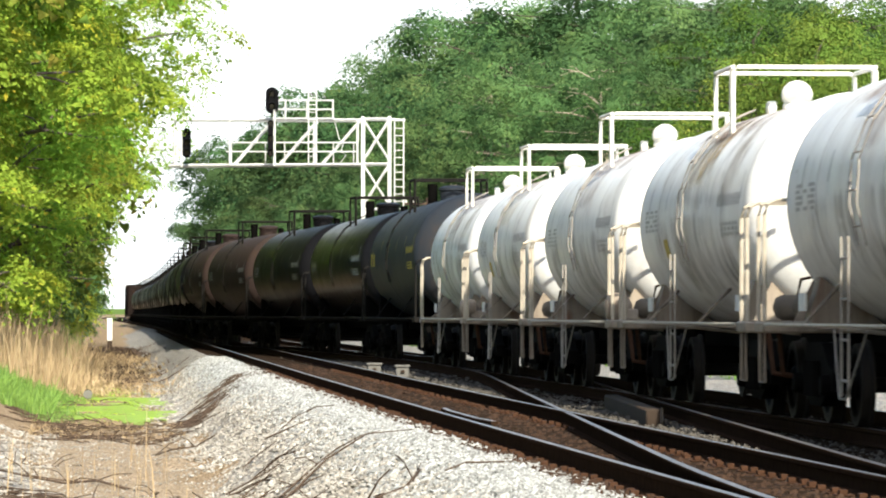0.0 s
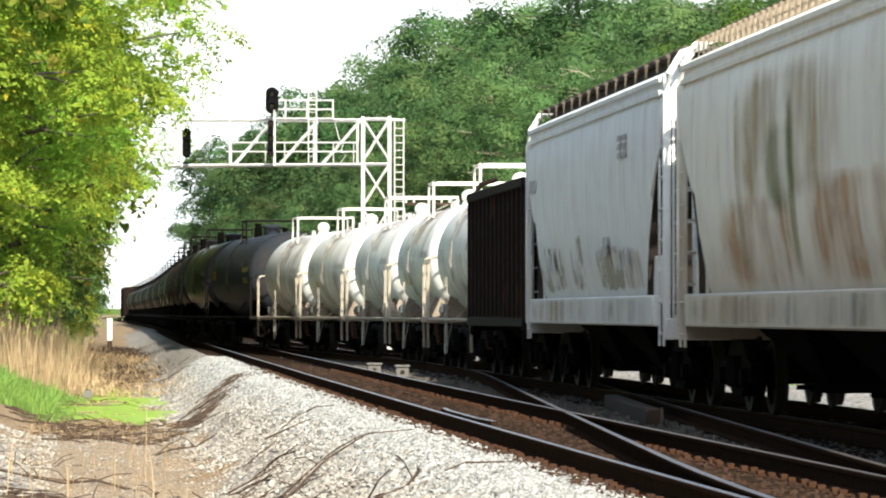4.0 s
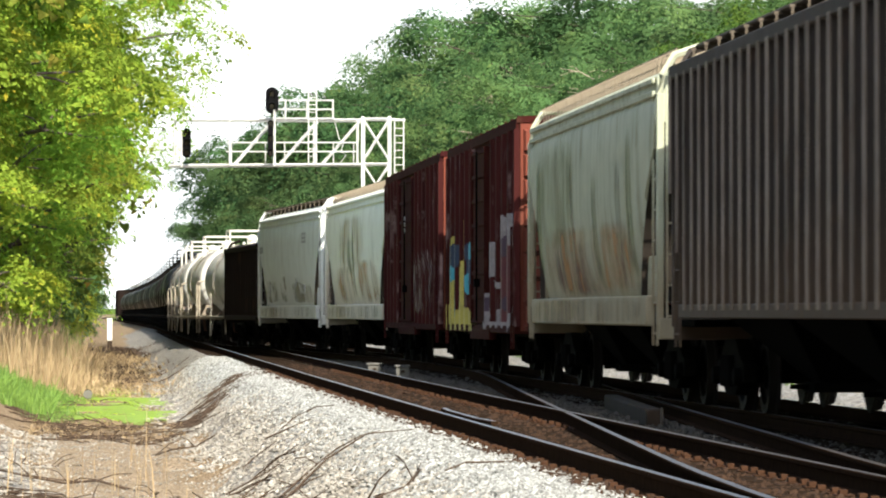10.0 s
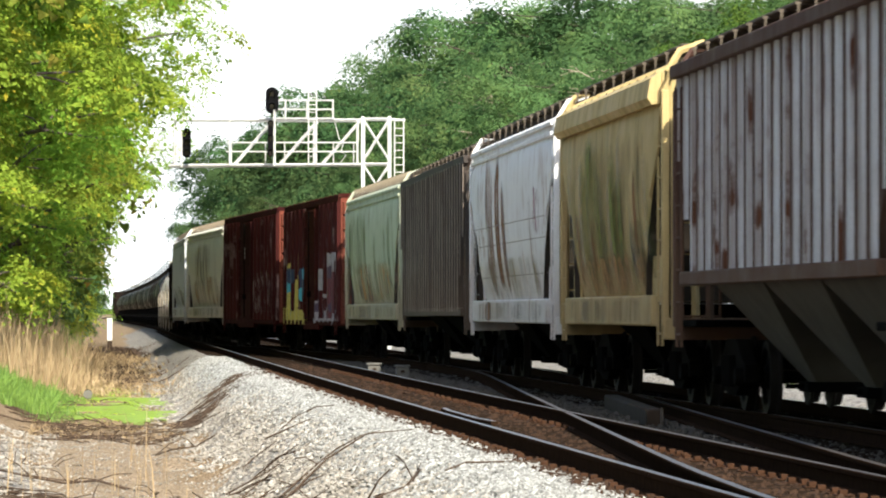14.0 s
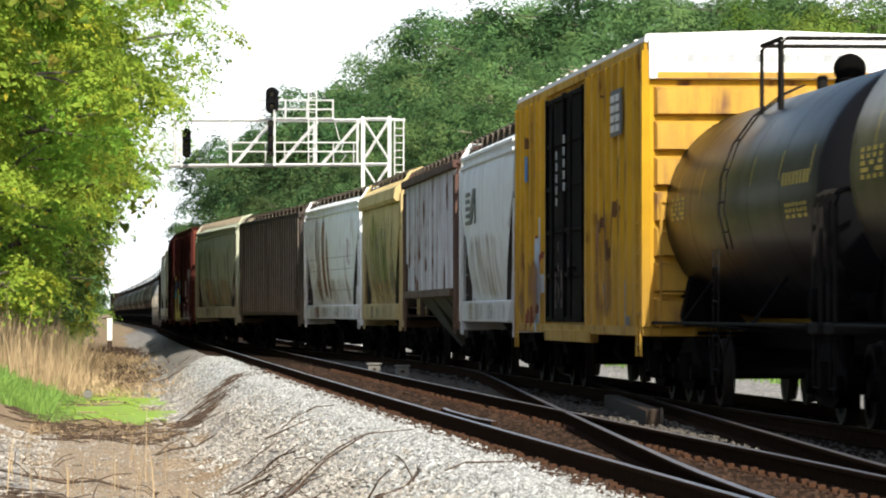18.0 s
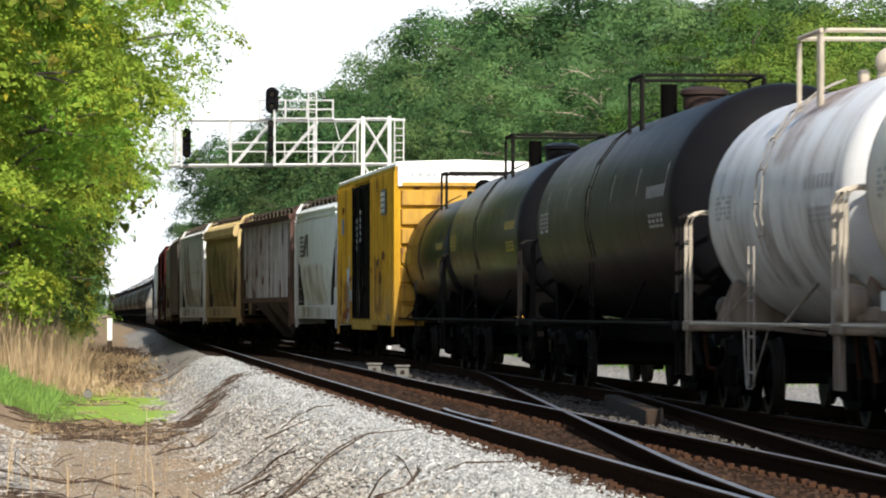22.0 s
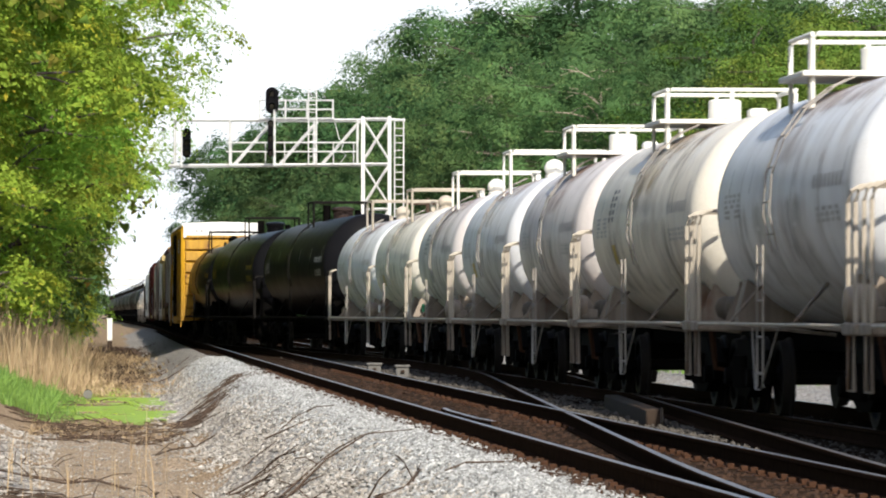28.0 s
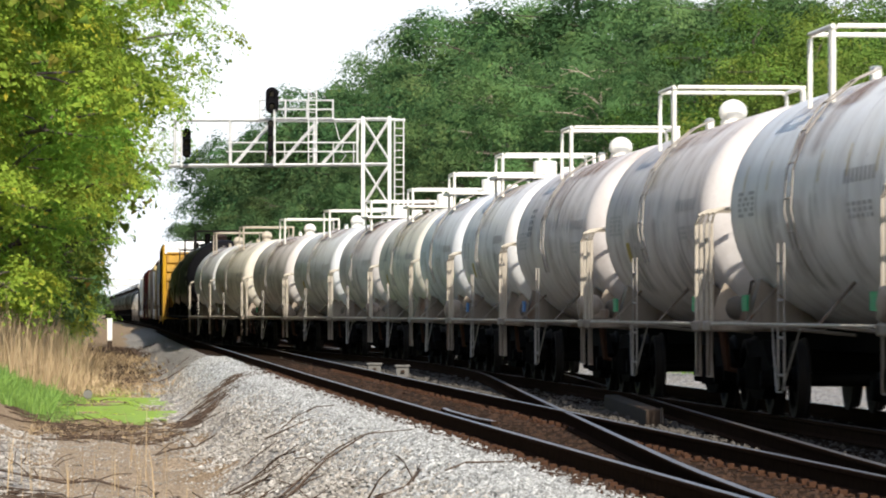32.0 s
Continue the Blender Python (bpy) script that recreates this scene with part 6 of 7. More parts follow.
for k, (s, o, L, turn, th) in enumerate(((16, -5.9, 3.6, 62, 0.03), (20, -6.3, 3.0, 55, 0.025), (26, -6.4, 3.4, 60, 0.03), (24, -8.4, 2.6, 170, 0.028), (30, -8.9, 3.0, 160, 0.03), (38, -9.2, 3.2, 150, 0.03),
                                         (44, -9.8, 3.0, 150, 0.03), (52, -7.0, 3.2, 70, 0.025), (58, -7.6, 3.4, 10, 0.025), (62, -8.2, 3.0, 170, 0.03), (64, -7.5, 2.6, 5, 0.025), (60, -9.2, 2.6, 150, 0.03),
                                         (66, -8.8, 3.0, 20, 0.03), (90, -7.7, 4.5, 75, 0.03), (86, -8.6, 3.6, 20, 0.03), (70, -9.4, 3.4, 140, 0.035), (28, -9.6, 2.4, 100, 0.03), (34, -7.6, 1.6, 95, 0.02),
                                         (18, -8.0, 2.4, 20, 0.025), (22, -7.4, 2.2, 150, 0.02), (120, -7.6, 4.0, 20, 0.06), (130, -7.9, 5.0, 10, 0.05))):
    fallen_branch(s, o, L, turn, th * 0.7, 300 + k)
    fallen_branch(s + 0.8, o + 0.15, L * 0.7, turn + 14, th * 0.5, 400 + k)


def litter_place(r, n):
    s = np.concatenate([r.uniform(60, 70, n // 2), r.uniform(98, 170, n - n // 2)])
    o = np.concatenate([r.uniform(-9.6, -6.7, n // 2), r.uniform(-9.5, -6.3, n - n // 2)])
    return s, o


blades("plant_litter", "brown dead stalks and leaf litter in the ditch", "plant litter", 5000, litter_place, 0.09, 0.02, 2.2, TWIG, 31)
blades("plant_litter", "pale dead stalks in the ditch", "plant litter", 6000, litter_place, 0.12, 0.022, 2.4, REED, 32)


def drift_of_sticks(label, count, place, seed):
    """Thin dead sticks washed together, lying flat."""
    r = np.random.RandomState(seed)
    s, o = place(r, count)
    x, y, _ = on_main(s, o)
    sh = Shape()
    for i in range(count):
        length, a = 0.35 + 0.9 * r.random_sample(), r.normal() * 0.5 + (0.0 if r.random_sample() < 0.7 else 1.2)
        dx, dy = math.cos(a) * length / 2, math.sin(a) * length / 2
        pts = []
        for u in (-1, 0, 1):
            px, py = x[i] + dx * u + 0.06 * r.normal(), y[i] + dy * u + 0.06 * r.normal()
            pts.append((px, py, ground_at(px, py) + 0.02 + 0.04 * r.random_sample()))
        sh.tube(pts, [0.011, 0.009, 0.005], 4, close=False)
    tagged(new("dead_sticks", sh.mesh("dead_sticks", TWIG)), label, "sticks", kind="stuff")


def drift_place(r, n):
    # two curved drift lines: below the duckweed and along the near edge of the sand
    k = n // 2
    o = np.concatenate([r.uniform(-9.9, -6.3, k), -7.9 + 0.85 * r.normal(size=n - k)])
    s = np.where(np.arange(n) < k, 62 + 2.2 * (o + 7.6) ** 2 * (o < -7.6) + 3.5 * (o + 7.0) * (o > -7.0), 26 + 2.6 * (o + 7.8) ** 2)
    return s + r.normal(size=n) * 1.8, o


def gully_place(r, n):
    o = r.uniform(-6.9, -5.3, n)
    return 64 + 9 * (o + 6.9) + r.normal(size=n) * 1.3, o


drift_of_sticks("dark sticks and soil caught in a gully of the shoulder", 160, gully_place, 42)
drift_of_sticks("brown dead sticks washed up in lines across the ditch", 420, drift_place, 41)


# ---------------------------------------------------------------- things beside the tracks
CONCRETE = plain("pale_concrete", (0.14, 0.135, 0.125), 0.85, vary=0.2, scale=4.0)
POST_WHITE = plain("post_white", (0.75, 0.74, 0.7), 0.6, vary=0.1)
TIMBER = plain("dark_timber", (0.045, 0.032, 0.024), 0.85, vary=0.4, scale=4.0)


def stand(name, label, category, s, o, group="", lift=0.0):
    x, y, a = on_main(s, o)
    x, y = float(x), float(y)
    return thing(name, label, category, group, pose(x, y, ground_at(x, y) + lift, 0, 0, -math.degrees(float(a))))


def signal_box(s, o, w, h):
    b = stand("junction_box", "small pale grey junction box between the tracks", "junction box", s, o, "junction boxes")
    part("body", Shape().box(-w / 2, w / 2, -w / 2, w / 2, -0.05, h, 0.015), CONCRETE, b)
    part("lid", Shape().box(-w / 2 - 0.03, w / 2 + 0.03, -w / 2 - 0.03, w / 2 + 0.03, h + 0.002, h + 0.05, 0.012), CONCRETE, b)
    part("latch", Shape().box(-0.04, 0.04, -w / 2 - 0.045, -w / 2 - 0.005, h * 0.5, h * 0.75, 0.005), TIMBER, b)


signal_box(72.5, -2.05, 0.26, 0.22)
signal_box(76.5, -2.4, 0.28, 0.22)

p = stand("marker_post", "white marker post beside the ditch, on an added brown stub", "post", 215, -8.0)
part("shaft", Shape().box(-0.13, 0.13, -0.13, 0.13, 0.42, 1.5, 0.02), POST_WHITE, p)
# Added brown stub, standing in for litter that hides the base.
part("foot", Shape().box(-0.125, 0.125, -0.125, 0.125, -0.4, 0.418), TIMBER, p, "added brown stub in place of the litter that hides the post's base")
part("cap", Shape().box(-0.15, 0.15, -0.15, 0.15, 1.502, 1.55, 0.015), POST_WHITE, p)

# Switch machine box, built as one plain dark beam.
p = stand("timber_baulk", "long dark brown switch machine box between the tracks", "timber", 36, -1.45)
p.matrix_basis = p.matrix_basis @ pose(0, 0, 0, 0, 0, -3.4)
part("beam", Shape().box(-0.1, 0.1, -5.0, 5.0, -0.05, 0.2, 0.02), TIMBER, p)
part("end_strap", Shape().box(0.07, 0.1, -5.06, -5.01, -0.02, 0.22, 0.01), BOARD, p)

p = stand("culvert_pipe", "dark culvert pipe with a pale rim in the ditch", "pipe", 96, -8.6, lift=0.12)
part("pipe", Shape().lathe([(-0.1, 0.02), (-0.1, 0.105), (1.6, 0.105), (1.6, 0.08)], "y", (0, 0, 0.02), 16), SIGNAL_BLACK, p)
part("rim", Shape().lathe([(-0.12, 0.098), (-0.12, 0.118), (-0.08, 0.118), (-0.08, 0.098)], "y", (0, 0, 0.02), 16), CONCRETE, p)


def utility_pole(s, o, height):
    u = stand("utility_pole", "weathered wooden utility pole with crossarms", "utility pole", s, o, "utility poles")
    part("pole", Shape().tube([(0, 0, -0.5), (0, 0, height)], [0.15, 0.1], 10), TWIG, u)
    for z in (height - 0.3, height - 1.0):
        arm = part("crossarm", Shape().box(-1.2, 1.2, -0.06, 0.06, z - 0.06, z + 0.06, 0.01), TWIG, u)
        for x in (-1.1, -0.7, 0.7, 1.1):
            part("insulator", Shape().lathe([(z + 0.06, 0.03), (z + 0.1, 0.05), (z + 0.16, 0.05), (z + 0.2, 0.02)], "z", (x, 0, 0), 8), POST_WHITE, arm)
    return u


def far_bridge():
    g = thing("signal_bridge", "pale steel signal bridge far down the line", "signal gantry", at=pose(-50.5, 700, 0))
    for z in (5.2, 6.2):
        part("beam", Shape().box(-9, 9, -0.1, 0.1, z - 0.09, z + 0.09, 0.02), GALV, g)
    for x in (-9, 9):
        part("leg", Shape().box(x - 0.15, x + 0.15, -0.15, 0.15, -1.5, 6.4, 0.02), GALV, g)
    for k in range(9):
        part("brace", Shape().tube([(-9 + 2 * k, 0, 5.25), (-8 + 2 * k, 0, 6.15)], 0.04, 4), GALV, g)


far_bridge()
utility_pole(212, 8.0, 7.6)
utility_pole(160, 11.0, 7.0)


# ---------------------------------------------------------------- ties and tie plates, piece by piece
def lay_ties():
    tie = Shape().box(-1.3, 1.3, -0.11, 0.11, -0.355, -0.178, 0.012).mesh("tie", TIE)
    plate = Shape().box(-0.18, 0.18, -0.1, 0.1, -0.176, -0.166, 0.004).box(-0.15, -0.09, -0.05, 0.05, -0.166, -0.13, 0.004).box(0.09, 0.15, -0.05, 0.05, -0.166, -0.13, 0.004).mesh("tie_plate", TIE_PLATE)
    r = random.Random(3)

    def lay(parent, s, o, wide=False):
        x, y, a = on_main(s, o)
        t = new("tie", tie)
        t.parent = parent
        t.matrix_basis = pose(float(x), float(y), r.uniform(-0.004, 0.004), 0, 0, -math.degrees(float(a)) + r.uniform(-0.6, 0.6))
        return t

    for k in range(190):
        t = lay(TRACK_1, 2 + k * 0.54, -SPACING + r.uniform(-0.04, 0.04))
        if k < 150:
            for side in (-0.7525, 0.7525):
                q = new("tie_plate", plate)
                q.parent = t
                q.matrix_basis = pose(side, 0, 0)
    for k in range(170):
        lay(TRACK_2, 8 + k * 0.54, r.uniform(-0.04, 0.04))
    rest = Shape()
    for base, s0 in ((-SPACING, 105), (0.0, 100)):
        s = s0
        while s < 330:
            x, y, _ = on_main(s, base)
            rest.box(float(x) - 1.3, float(x) + 1.3, float(y) - 0.11, float(y) + 0.11, -0.355, -0.178)
            s += 0.54
    tagged(part("tie_rows", rest, TIE, TRACK_2), kind="stuff")


lay_ties()


# ---------------------------------------------------------------- the train, from its far end to its near end
TRAIN = []


def couple(car, far_end, near_end):
    """Sets a car by where its two ends stand along the line at the start."""
    TRAIN.append((car, (far_end + near_end) / 2, max(2.5, (far_end - near_end) / 2 - 1.9)))
    return car


def make_train():
    # the long dark tank cars in front
    dark = [(TANK_BLUE, "dark blue-grey tank car streaked with dirt"), (TANK_BLACK, "black tank car with a gloss side"),
            (TANK_RUST, "dull rusty red-brown tank car"), (TANK_SOOT, "sooty dark tank car with a manway drum")]
    proto = [tank_car(lb, 15.2, 1.38, 2.42, m, RAIL_BLACK, "manway", marks=True, mark_mat=MARK_GREY if i else MARK_YELLOW, seed=i, far=True) for i, (m, lb) in enumerate(dark)]
    far_end = 94.0
    order = [0, 1, 3, 2, 2, 1, 3, 1, 0, 3, 1, 2, 3, 1, 3, 0, 1, 3, 1, 3, 2, 1, 3, 1]
    used = set()
    for k in order:
        car = proto[k] if k not in used else copy_thing(proto[k], Matrix())
        used.add(k)
        couple(car, far_end, far_end - 15.2)
        far_end += 17.0
    # five pale tank cars
    for k, e in enumerate((75.4, 63.0, 49.9, 36.9, 24.0)):
        couple(tank_car("dirty white tank car with white railings", 10.9, 1.29, 2.28, TANK_WHITE if k else TANK_GREY, RAIL_WHITE, "ball",
                        placard=MARK_WHITE, marks=True, seed=30 + k, mark_mat=MARK_FAINT), e, e - 10.9)
    coal = ribbed_hopper("dark brown open coal hopper with upright ribs", 11.3, 3.3, COAL_DARK, 13, 0.95, cover=False, slope=False, name="coal_hopper")
    couple(coal, 12.1, 0.8)
    h = couple(round_hopper("pale grey curved-side covered hopper", 18.2, 4.08, HOP_GREY), 0.6, -17.6)
    c = round_side(4.08)
    patch(h, "dirt_streak", 3.0, 7.4, 1.4, 2.2, STAIN_SMUDGE, c)
    patch(h, "dirt_streak", 0.0, 2.6, 1.4, 2.3, STAIN_SMUDGE, c, 0.007)
    patch(h, "dirt_streak", -4.5, -0.4, 1.4, 2.1, STAIN_SMUDGE, c, 0.007)
    patch(h, "paint_patch", -6.2, -4.0, 1.4, 2.0, STAIN_OCHRE, c)
    for y, z in ((4.6, 1.75), (-2.9, 1.9), (-5.2, 1.7)):
        part("marking", Shape().box(-1.56, -1.545, y, y + 0.32, z, z + 0.26), MARK_GREY, h)
    bars(h, 7.0, 8.0, 3.0, 3.2, MARK_GREY, 1, 4, -1.565, 1)
    bars(h, -5.4, -4.4, 3.15, 3.45, MARK_GREY, 3, 2, -1.565, 2)
    h = couple(round_hopper("cream covered hopper with faded spray paint along its lower side", 18.4, 4.1, HOP_PALE, board=BOARD_TAN, seed=2, stripes=[STAIN_OCHRE, STAIN_GREEN, STAIN_OCHRE]), -18.8, -37.2)
    c = round_side(4.1)
    patch(h, "spray_paint", -6.8, -0.4, 1.35, 2.5, STAIN_ORANGE, c)
    patch(h, "spray_paint", -0.2, 5.8, 1.35, 2.4, STAIN_ORANGE, c)
    patch(h, "spray_paint", -0.4, 1.8, 2.1, 3.1, STAIN_GREEN, c, 0.01)
    patch(h, "rust_streak", -3.5, 4.5, 2.2, 3.7, STAIN_OCHRE, c, 0.008)
    b = couple(box_car("maroon ribbed box car with a closed door", 17.6, 4.27, 0.8, BOX_RED, BOX_RED, (0.32, 0.56), ribs=15, rib_mat=RIB_RED, end_mat=END_SUNLIT), -37.6, -55.2)
    patch(b, "worn_patch", -8.4, -1.0, 0.95, 2.6, STAIN_WHITE_THIN, flat_side(-1.6), 0.01)
    bars(b, 0.5, 0.75, 2.9, 3.25, MARK_CHALK, 3, 1, -1.64, 3)
    b = couple(box_car("rust-brown box car with spray-painted lettering", 15.0, 4.25, 0.8, BOX_RUST, BOX_RUST, (0.42, 0.62), ribs=13, rib_mat=RIB_RED, end_mat=END_SUNLIT), -57.3, -72.3)
    c = ribbed_side(15.0, 13, (0.42, 0.62))
    spray(b, [(MARK_LEMON, 0.5, [[(7.2, 1.0), (1.3, 0.95)], [(6.4, 1.0), (6.2, 2.1), (5.9, 2.5)], [(3.5, 1.1), (3.3, 2.2), (3.2, 2.75)]]),
              (MARK_NAVY, 0.42, [[(6.7, 2.2), (4.4, 2.25)], [(5.6, 2.2), (5.4, 1.2)], [(4.5, 1.2), (4.4, 2.2)], [(2.6, 2.2), (2.2, 1.2)], [(2.0, 2.2), (1.5, 1.9)]]),
              (MARK_TEAL, 0.3, [[(5.5, 1.6), (5.3, 1.15)], [(2.7, 1.7), (2.3, 1.15)], [(6.6, 2.05), (6.2, 1.9)], [(2.3, 2.2), (1.5, 2.3)]]),
              (MARK_SKY, 0.3, [[(5.5, 2.05), (5.5, 1.55)], [(2.5, 2.2), (2.5, 1.6)]]),
              (MARK_LEMON, 0.22, [[(4.0, 1.1), (3.6, 2.7)], [(3.2, 1.2), (3.3, 2.0)]])], c, seed=1)
    spray(b, [(MARK_CHALK, 0.56, [[(-2.0, 1.1), (-2.4, 1.9), (-3.3, 2.1)], [(-3.3, 1.2), (-3.4, 2.65)], [(-4.4, 1.1), (-4.6, 1.9)], [(-5.3, 1.2), (-5.0, 2.4), (-6.6, 2.5)], [(-6.2, 1.1), (-6.3, 2.2)]]),
              (MARK_WINE, 0.48, [[(-2.1, 1.2), (-2.4, 1.85)], [(-3.3, 1.1), (-3.35, 2.0)], [(-4.4, 1.1), (-4.6, 1.85)], [(-5.3, 1.2), (-5.1, 2.1)], [(-6.2, 1.15), (-6.3, 2.1)]]),
              (MARK_PLUM, 0.34, [[(-3.35, 2.0), (-3.4, 2.4)], [(-5.1, 2.25), (-6.2, 2.35)], [(-2.6, 1.15), (-2.0, 1.3)], [(-5.4, 1.3), (-5.8, 1.1)]]),
              (MARK_CHALK, 0.1, [[(-1.6, 0.9), (-2.3, 1.45), (-2.9, 1.1)], [(-3.6, 1.7), (-4.4, 1.55), (-5.0, 1.75)], [(-5.7, 1.0), (-5.8, 1.9)], [(-1.5, 0.95), (-6.9, 0.95)]])], c, seed=2)
    h = couple(round_hopper("grey-green curved-side covered hopper with stained base", 17.2, 4.1, HOP_GREEN, board=BOARD_TAN, seed=1, stripes=[STAIN_GREEN, STAIN_DARK, STAIN_GREEN, STAIN_DARK, STAIN_OCHRE, STAIN_GREEN]), -74.0, -91.2)
    c = round_side(4.1)
    patch(h, "spray_paint", -7.0, 5.5, 1.35, 2.2, STAIN_PURPLE, c)
    patch(h, "spray_paint", -6.0, 6.5, 1.35, 2.4, STAIN_ORANGE, c, 0.009)
    patch(h, "dirt_streak", 1.0, 7.0, 2.0, 3.7, STAIN_GREEN, c, 0.008)
    couple(ribbed_hopper("weathered brown covered hopper with close upright ribs", 18.4, 4.05, HOP_BROWN, 27, 1.12, rib_mat=RIB_BROWN), -92.6, -111.0)
    h = couple(round_hopper("white covered hopper with long rust streaks", 16.0, 4.1, HOP_WHITE, seams=(1.75, 2.3, 2.62), stripes=[STAIN_DUST, STAIN_RUSTY_RUN, STAIN_DUST]), -111.8, -127.8)
    c = round_side(4.1)
    patch(h, "rust_streak", 2.7, 4.3, 1.32, 4.0, STAIN_RUST, c)
    patch(h, "rust_streak", 1.3, 2.3, 1.5, 3.9, STAIN_RUST, c)
    patch(h, "rust_streak", 2.8, 4.2, 0.98, 1.36, STAIN_RUST, flat_side(-1.552))
    patch(h, "spray_paint", -5.9, -4.4, 2.3, 3.2, STAIN_PINK, c)
    patch(h, "dirt_streak", -6.5, 6.5, 1.32, 2.1, STAIN_OCHRE, c, 0.009)
    h = couple(round_hopper("tan and ochre two-bay covered hopper, heavily stained", 12.5, 4.12, HOP_TAN, bays=2, eave=0.42, lip=True, seed=3, stripes=[STAIN_GREEN, STAIN_PALE, STAIN_OCHRE, STAIN_GREEN, STAIN_RUSTY_RUN, STAIN_PALE, STAIN_GREEN, STAIN_OCHRE, STAIN_PALE, STAIN_RUSTY_RUN, STAIN_GREEN, STAIN_PALE, STAIN_OCHRE] * 2), -128.7, -141.2)
    c = round_side(4.12, eave=0.42)
    patch(h, "moss_stain", 0.2, 3.0, 1.34, 3.6, STAIN_MOSS, c, 0.03)
    patch(h, "moss_stain", -2.2, -0.6, 1.6, 3.3, STAIN_MOSS, c, 0.031)
    patch(h, "rust_streak", -4.6, 4.6, 1.32, 1.95, STAIN_ORANGE, c, 0.033)
    patch(h, "dirt_streak", -4.8, 1.0, 1.32, 3.5, STAIN_OCHRE, c, 0.009)
    patch(h, "dirt_streak", -4.5, -2.5, 1.5, 2.4, STAIN_DARK, c, 0.011)
    couple(ribbed_hopper("pale ribbed covered hopper streaked with rust", 15.6, 4.05, HOP_RUSTY, 23, 1.5, rib_mat=RIB_RUSTY, chute_mat=CHUTE_GREY, bays=3, rib=0.105), -142.2, -157.8)
    h = couple(round_hopper("light grey two-bay covered hopper with a dark emblem", 12.0, 4.1, HOP_GREY, bays=2), -158.8, -170.8)
    patch(h, "dirt_streak", -4.6, 4.8, 1.32, 2.6, STAIN_OCHRE, round_side(4.1))
    for i in range(5):
        part("emblem_bar", Shape().box(-1.568, -1.558, 3.1 - 0.03 * i, 3.9, 2.75 + 0.13 * i, 2.82 + 0.13 * i), MARK_DARK, h)
    part("emblem", Shape().loft([[(x, 2.95, 2.75), (x, 2.6, 2.75), (x, 2.0, 3.2), (x, 2.0, 3.38), (x, 2.3, 3.38), (x, 2.95, 2.95)] for x in (-1.568, -1.558)]), MARK_DARK, h)
    part("emblem", Shape().box(-1.568, -1.558, 1.72, 1.9, 2.75, 3.38), MARK_DARK, h)
    y = couple(box_car("tall yellow box car with black double doors and a white cap", 17.6, 4.53, 0.85, BOX_YELLOW, BOX_TOP, (0.3, 0.6), DOOR_BLACK, ribs=21, cap=BOX_TOP, wide_door=True), -171.5, -189.1)
    c = ribbed_side(17.6, 21, (0.3, 0.6))
    spray(y, [(MARK_SKY, 0.3, [[(5.3, 1.0), (5.2, 2.2)], [(4.7, 1.2), (4.6, 2.45)], [(4.1, 1.05), (4.0, 1.9)], [(5.1, 1.5), (4.2, 1.6)]]),
              (MARK_BRICK, 0.14, [[(5.3, 1.2), (4.9, 1.35)], [(4.8, 1.9), (4.3, 2.05)], [(4.3, 1.05), (3.9, 1.2)], [(5.2, 2.3), (4.8, 2.5)]]),
              (MARK_BRICK, 0.18, [[(8.3, 0.95), (8.2, 1.7)], [(7.6, 0.95), (7.5, 1.45)], [(6.9, 0.95), (6.7, 1.55)], [(6.1, 1.0), (6.0, 1.3)]])], c, seed=3)
    spray(y, [(MARK_RUST, 0.1, [[(-3.6, 2.0), (-4.0, 2.5), (-4.5, 2.6), (-4.7, 1.9)], [(-5.2, 1.5), (-5.3, 2.1), (-5.6, 2.6)], [(-6.2, 2.2), (-6.3, 2.5)], [(-6.1, 2.8), (-6.2, 3.1)], [(-4.8, 1.0), (-4.8, 1.6)]]),
              (MARK_RUST, 0.2, [[(-4.0, 4.05), (-4.1, 3.95)], [(7.0, 3.85), (6.95, 3.8)], [(-5.1, 1.75), (-5.0, 1.85)]]),
              (MARK_CHALK, 0.12, [[(-3.4, 1.7), (-3.7, 2.2)], [(-4.2, 1.2), (-4.5, 1.5)], [(-7.0, 1.0), (-7.0, 1.5)]])], c, seed=4)
    patch(y, "rust_streak", -6.4, -3.2, 1.0, 2.6, STAIN_RUSTY_RUN, flat_side(-1.597), 0.01)
    patch(y, "rust_streak", 3.6, 8.4, 0.95, 2.0, STAIN_RUSTY_RUN, flat_side(-1.597), 0.008)
    for k in range(9):
        r = random.Random(60 + k)
        q = -1.7 + 5.0 * (k + r.random()) / 9
        patch(y, "worn_patch", q, q + r.uniform(0.15, 0.4), 1.02, r.uniform(1.6, 2.6), STAIN_WHITE_THIN, flat_side(-1.606), 0.012)
    bars(y, -7.6, -7.2, 0.98, 1.1, MARK_DARK, 1, 2, -1.602, 35)
    part("emblem", Shape().box(-1.605, -1.59, -6.7, -5.4, 3.45, 4.05), MARK_DARK, y)
    bars(y, -6.55, -5.55, 3.5, 3.98, MARK_WHITE, 4, 2, -1.62, 31, "emblem_bar")
    bars(y, 0.25, 0.45, 2.9, 3.7, MARK_GREY, 5, 1, -1.645, 32)
    bars(y, 1.35, 1.5, 2.7, 3.5, MARK_GREY, 5, 1, -1.645, 33)
    part("marking", Shape().box(-1.61, -1.59, 6.6, 6.9, 3.2, 3.6), MARK_BLUE, y)
    # two more box cars lead the train, far ahead
    lead = box_car("dark brown box car far ahead", 15.0, 4.25, 0.8, COAL_DARK, COAL_DARK, (0.42, 0.62), ribs=9)
    couple(copy_thing(lead, Matrix()), 535.9, 520.9)
    couple(lead, 518.5, 503.5)
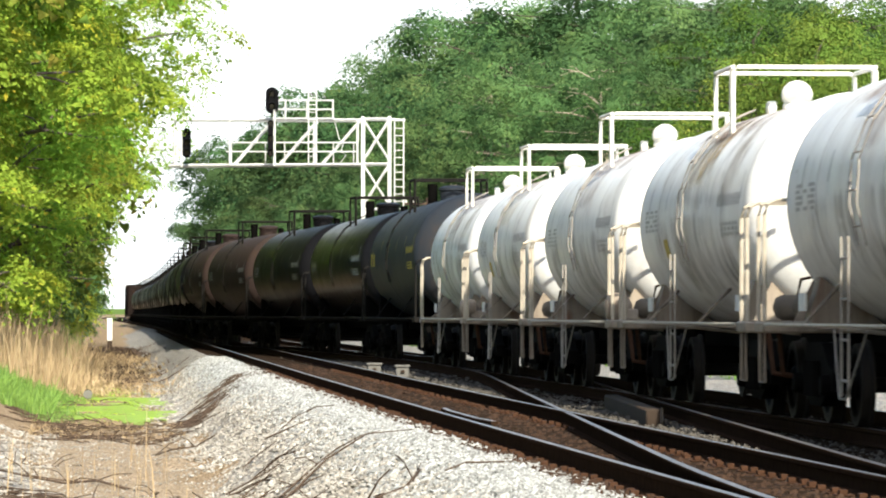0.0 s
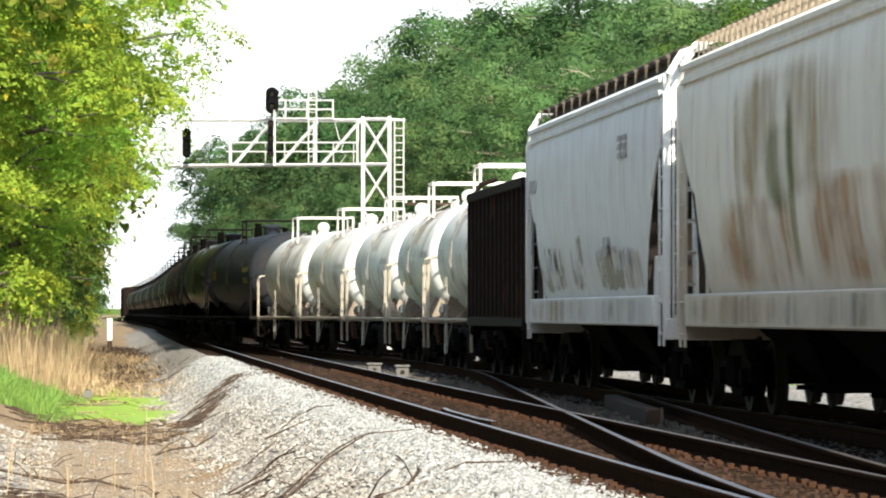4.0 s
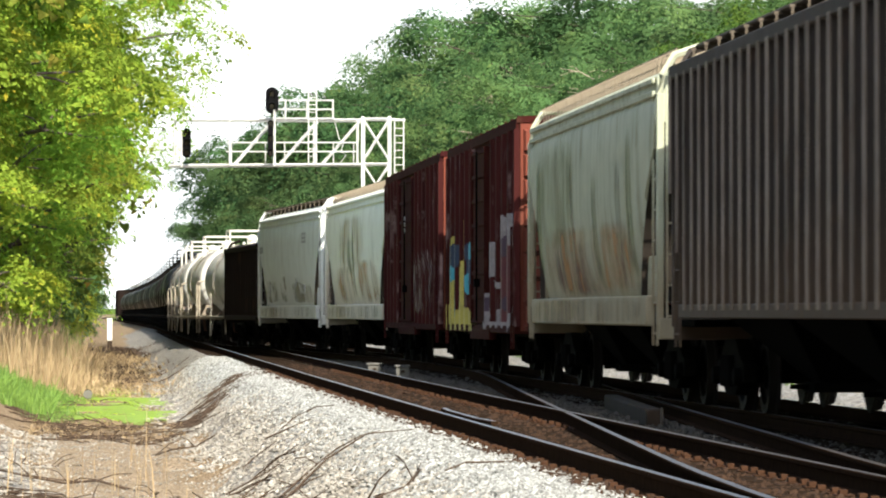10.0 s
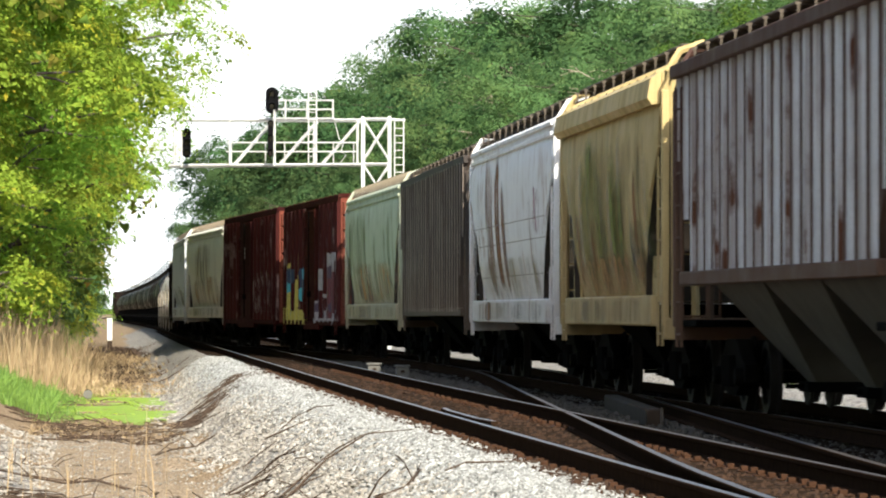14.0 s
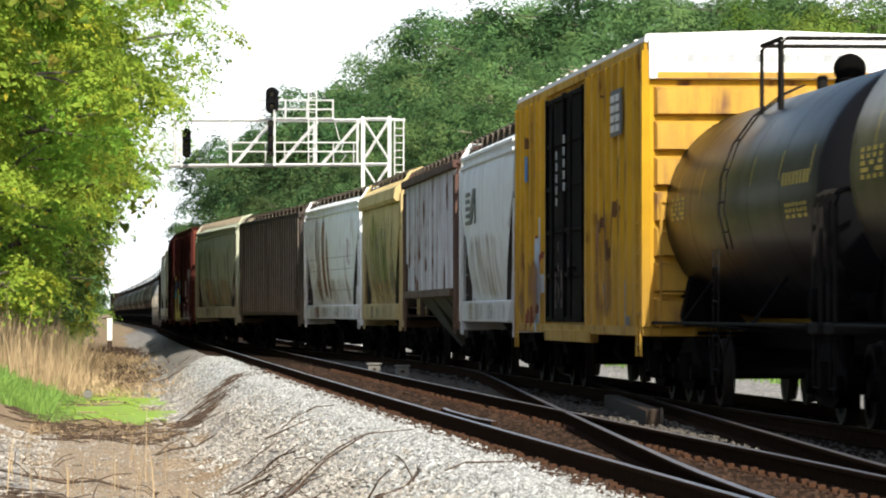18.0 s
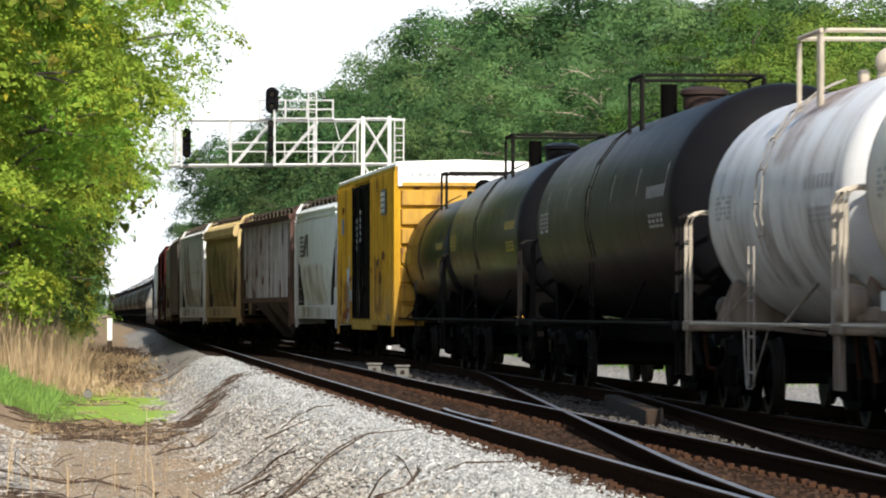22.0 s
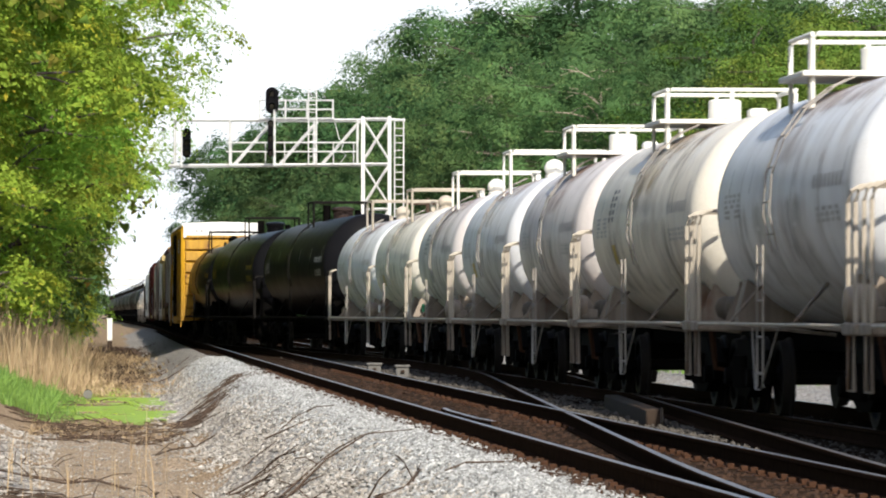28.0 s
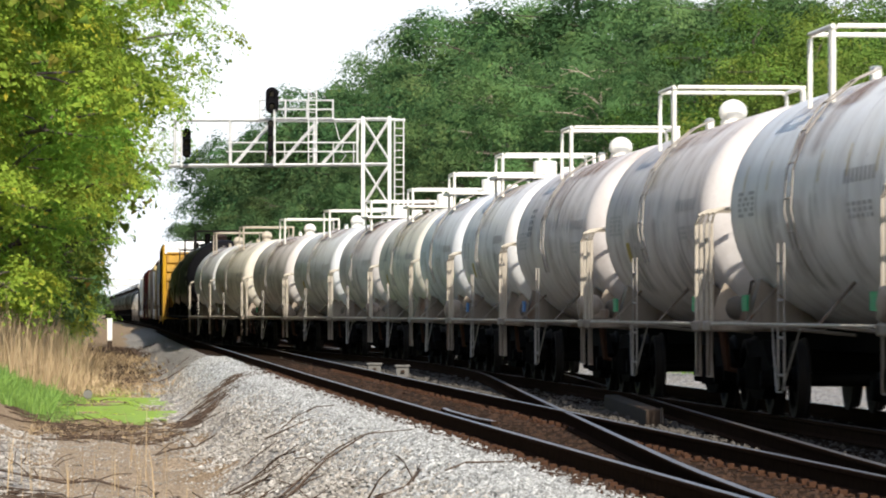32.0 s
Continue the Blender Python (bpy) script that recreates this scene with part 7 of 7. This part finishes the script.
    # black tank cars and the pale ones behind
    couple(tank_car("black tank car with yellow stripes beside the yellow box car", 13.2, 1.3, 2.38, TANK_BLACK, RAIL_BLACK, "ball", marks=True, mark_mat=MARK_YELLOW, seed=50, band=MARK_YELLOW), -188.6, -201.8)
    couple(tank_car("long black tank car with yellow stripes", 16.2, 1.4, 2.48, TANK_BLACK, RAIL_BLACK, "manway", marks=True, mark_mat=MARK_YELLOW, seed=51, band=MARK_YELLOW), -203.4, -219.6)
    couple(tank_car("black tank car with a rusty manway drum", 18.0, 1.44, 2.5, TANK_SOOT, RAIL_BLACK, "manway", marks=True, seed=52, hood=TANK_RUST), -222.6, -240.6)
    pale = [(-242.2, 10.6, TANK_GREY, "ball", None), (-253.2, 11.6, TANK_CREAM, "ball", MARK_WHITE), (-267.2, 11.0, TANK_DUSTY, "ball", MARK_GREEN), (-279.8, 11.0, TANK_GREY, "ball", None),
            (-292.2, 10.2, TANK_DUSTY, "drum", None), (-303.8, 12.0, TANK_CREAM, "drum", None), (-317.2, 10.4, TANK_GREY, "drum", None), (-329.2, 10.6, TANK_WHITE, "drum", MARK_BLUE),
            (-341.2, 12.2, TANK_DUSTY, "ball", MARK_BLUE), (-355.0, 11.2, TANK_DUSTY, "ball", MARK_GREEN), (-367.8, 11.2, TANK_WHITE, "ball", MARK_GREEN), (-380.6, 11.2, TANK_GREY, "ball", MARK_GREEN)]
    names = {TANK_GREY.name: "grey tank car with pale railings", TANK_CREAM.name: "cream tank car with pale railings", TANK_DUSTY.name: "dusty brownish-white tank car with pale railings",
             TANK_WHITE.name: "white tank car with white railings and yellow seam stripes"}
    for k, (e, L, m, cr, pl) in enumerate(pale):
        couple(tank_car(names[m.name], L, 1.3, 2.3, m, RAIL_WHITE if k > 1 else RAIL_CREAM, cr, placard=pl, marks="panel" if k % 3 == 2 else True, seed=70 + k, mark_mat=MARK_FAINT,
                        band=MARK_YELLOW if k > 9 else None, high=0.48, ahead=float(np.interp(k, [3, 4, 5, 8, 9, 10, 11], [0, 0.7, 1.1, 1.6, 1.7, 1.4, 1.4]))), e, e - L)


make_train()


# ---------------------------------------------------------------- what moves: the train rolls away along the line
def car_pose(s, base):
    (xa, ya), (xb, yb) = on_run(s + base), on_run(s - base)
    a = math.atan2(xa - xb, ya - yb)
    return pose(float(xa + xb) / 2, float(ya + yb) / 2, 0, 0, 0, -math.degrees(a))


def motions():
    for car, s0, base in TRAIN:
        walk(car, [(float(t), car_pose(s0 + SPEED * t, base)) for t in range(33)])
    # every wheel has the same size and speed: the wheelsets of a kind share one turn
    first = {}
    for w, dy in WHEELS:
        if dy not in first:
            turn = math.degrees(SPEED / 0.415) * 0.05
            walk(w, [(k * 0.05, pose(0, dy, 0.42, -turn * k)) for k in range(641)])
            first[dy] = w.animation_data
        else:
            keys = w.animation_data_create()
            keys.action = first[dy].action
            keys.action_slot = first[dy].action_slot
            w.rotation_mode = "QUATERNION"


motions()
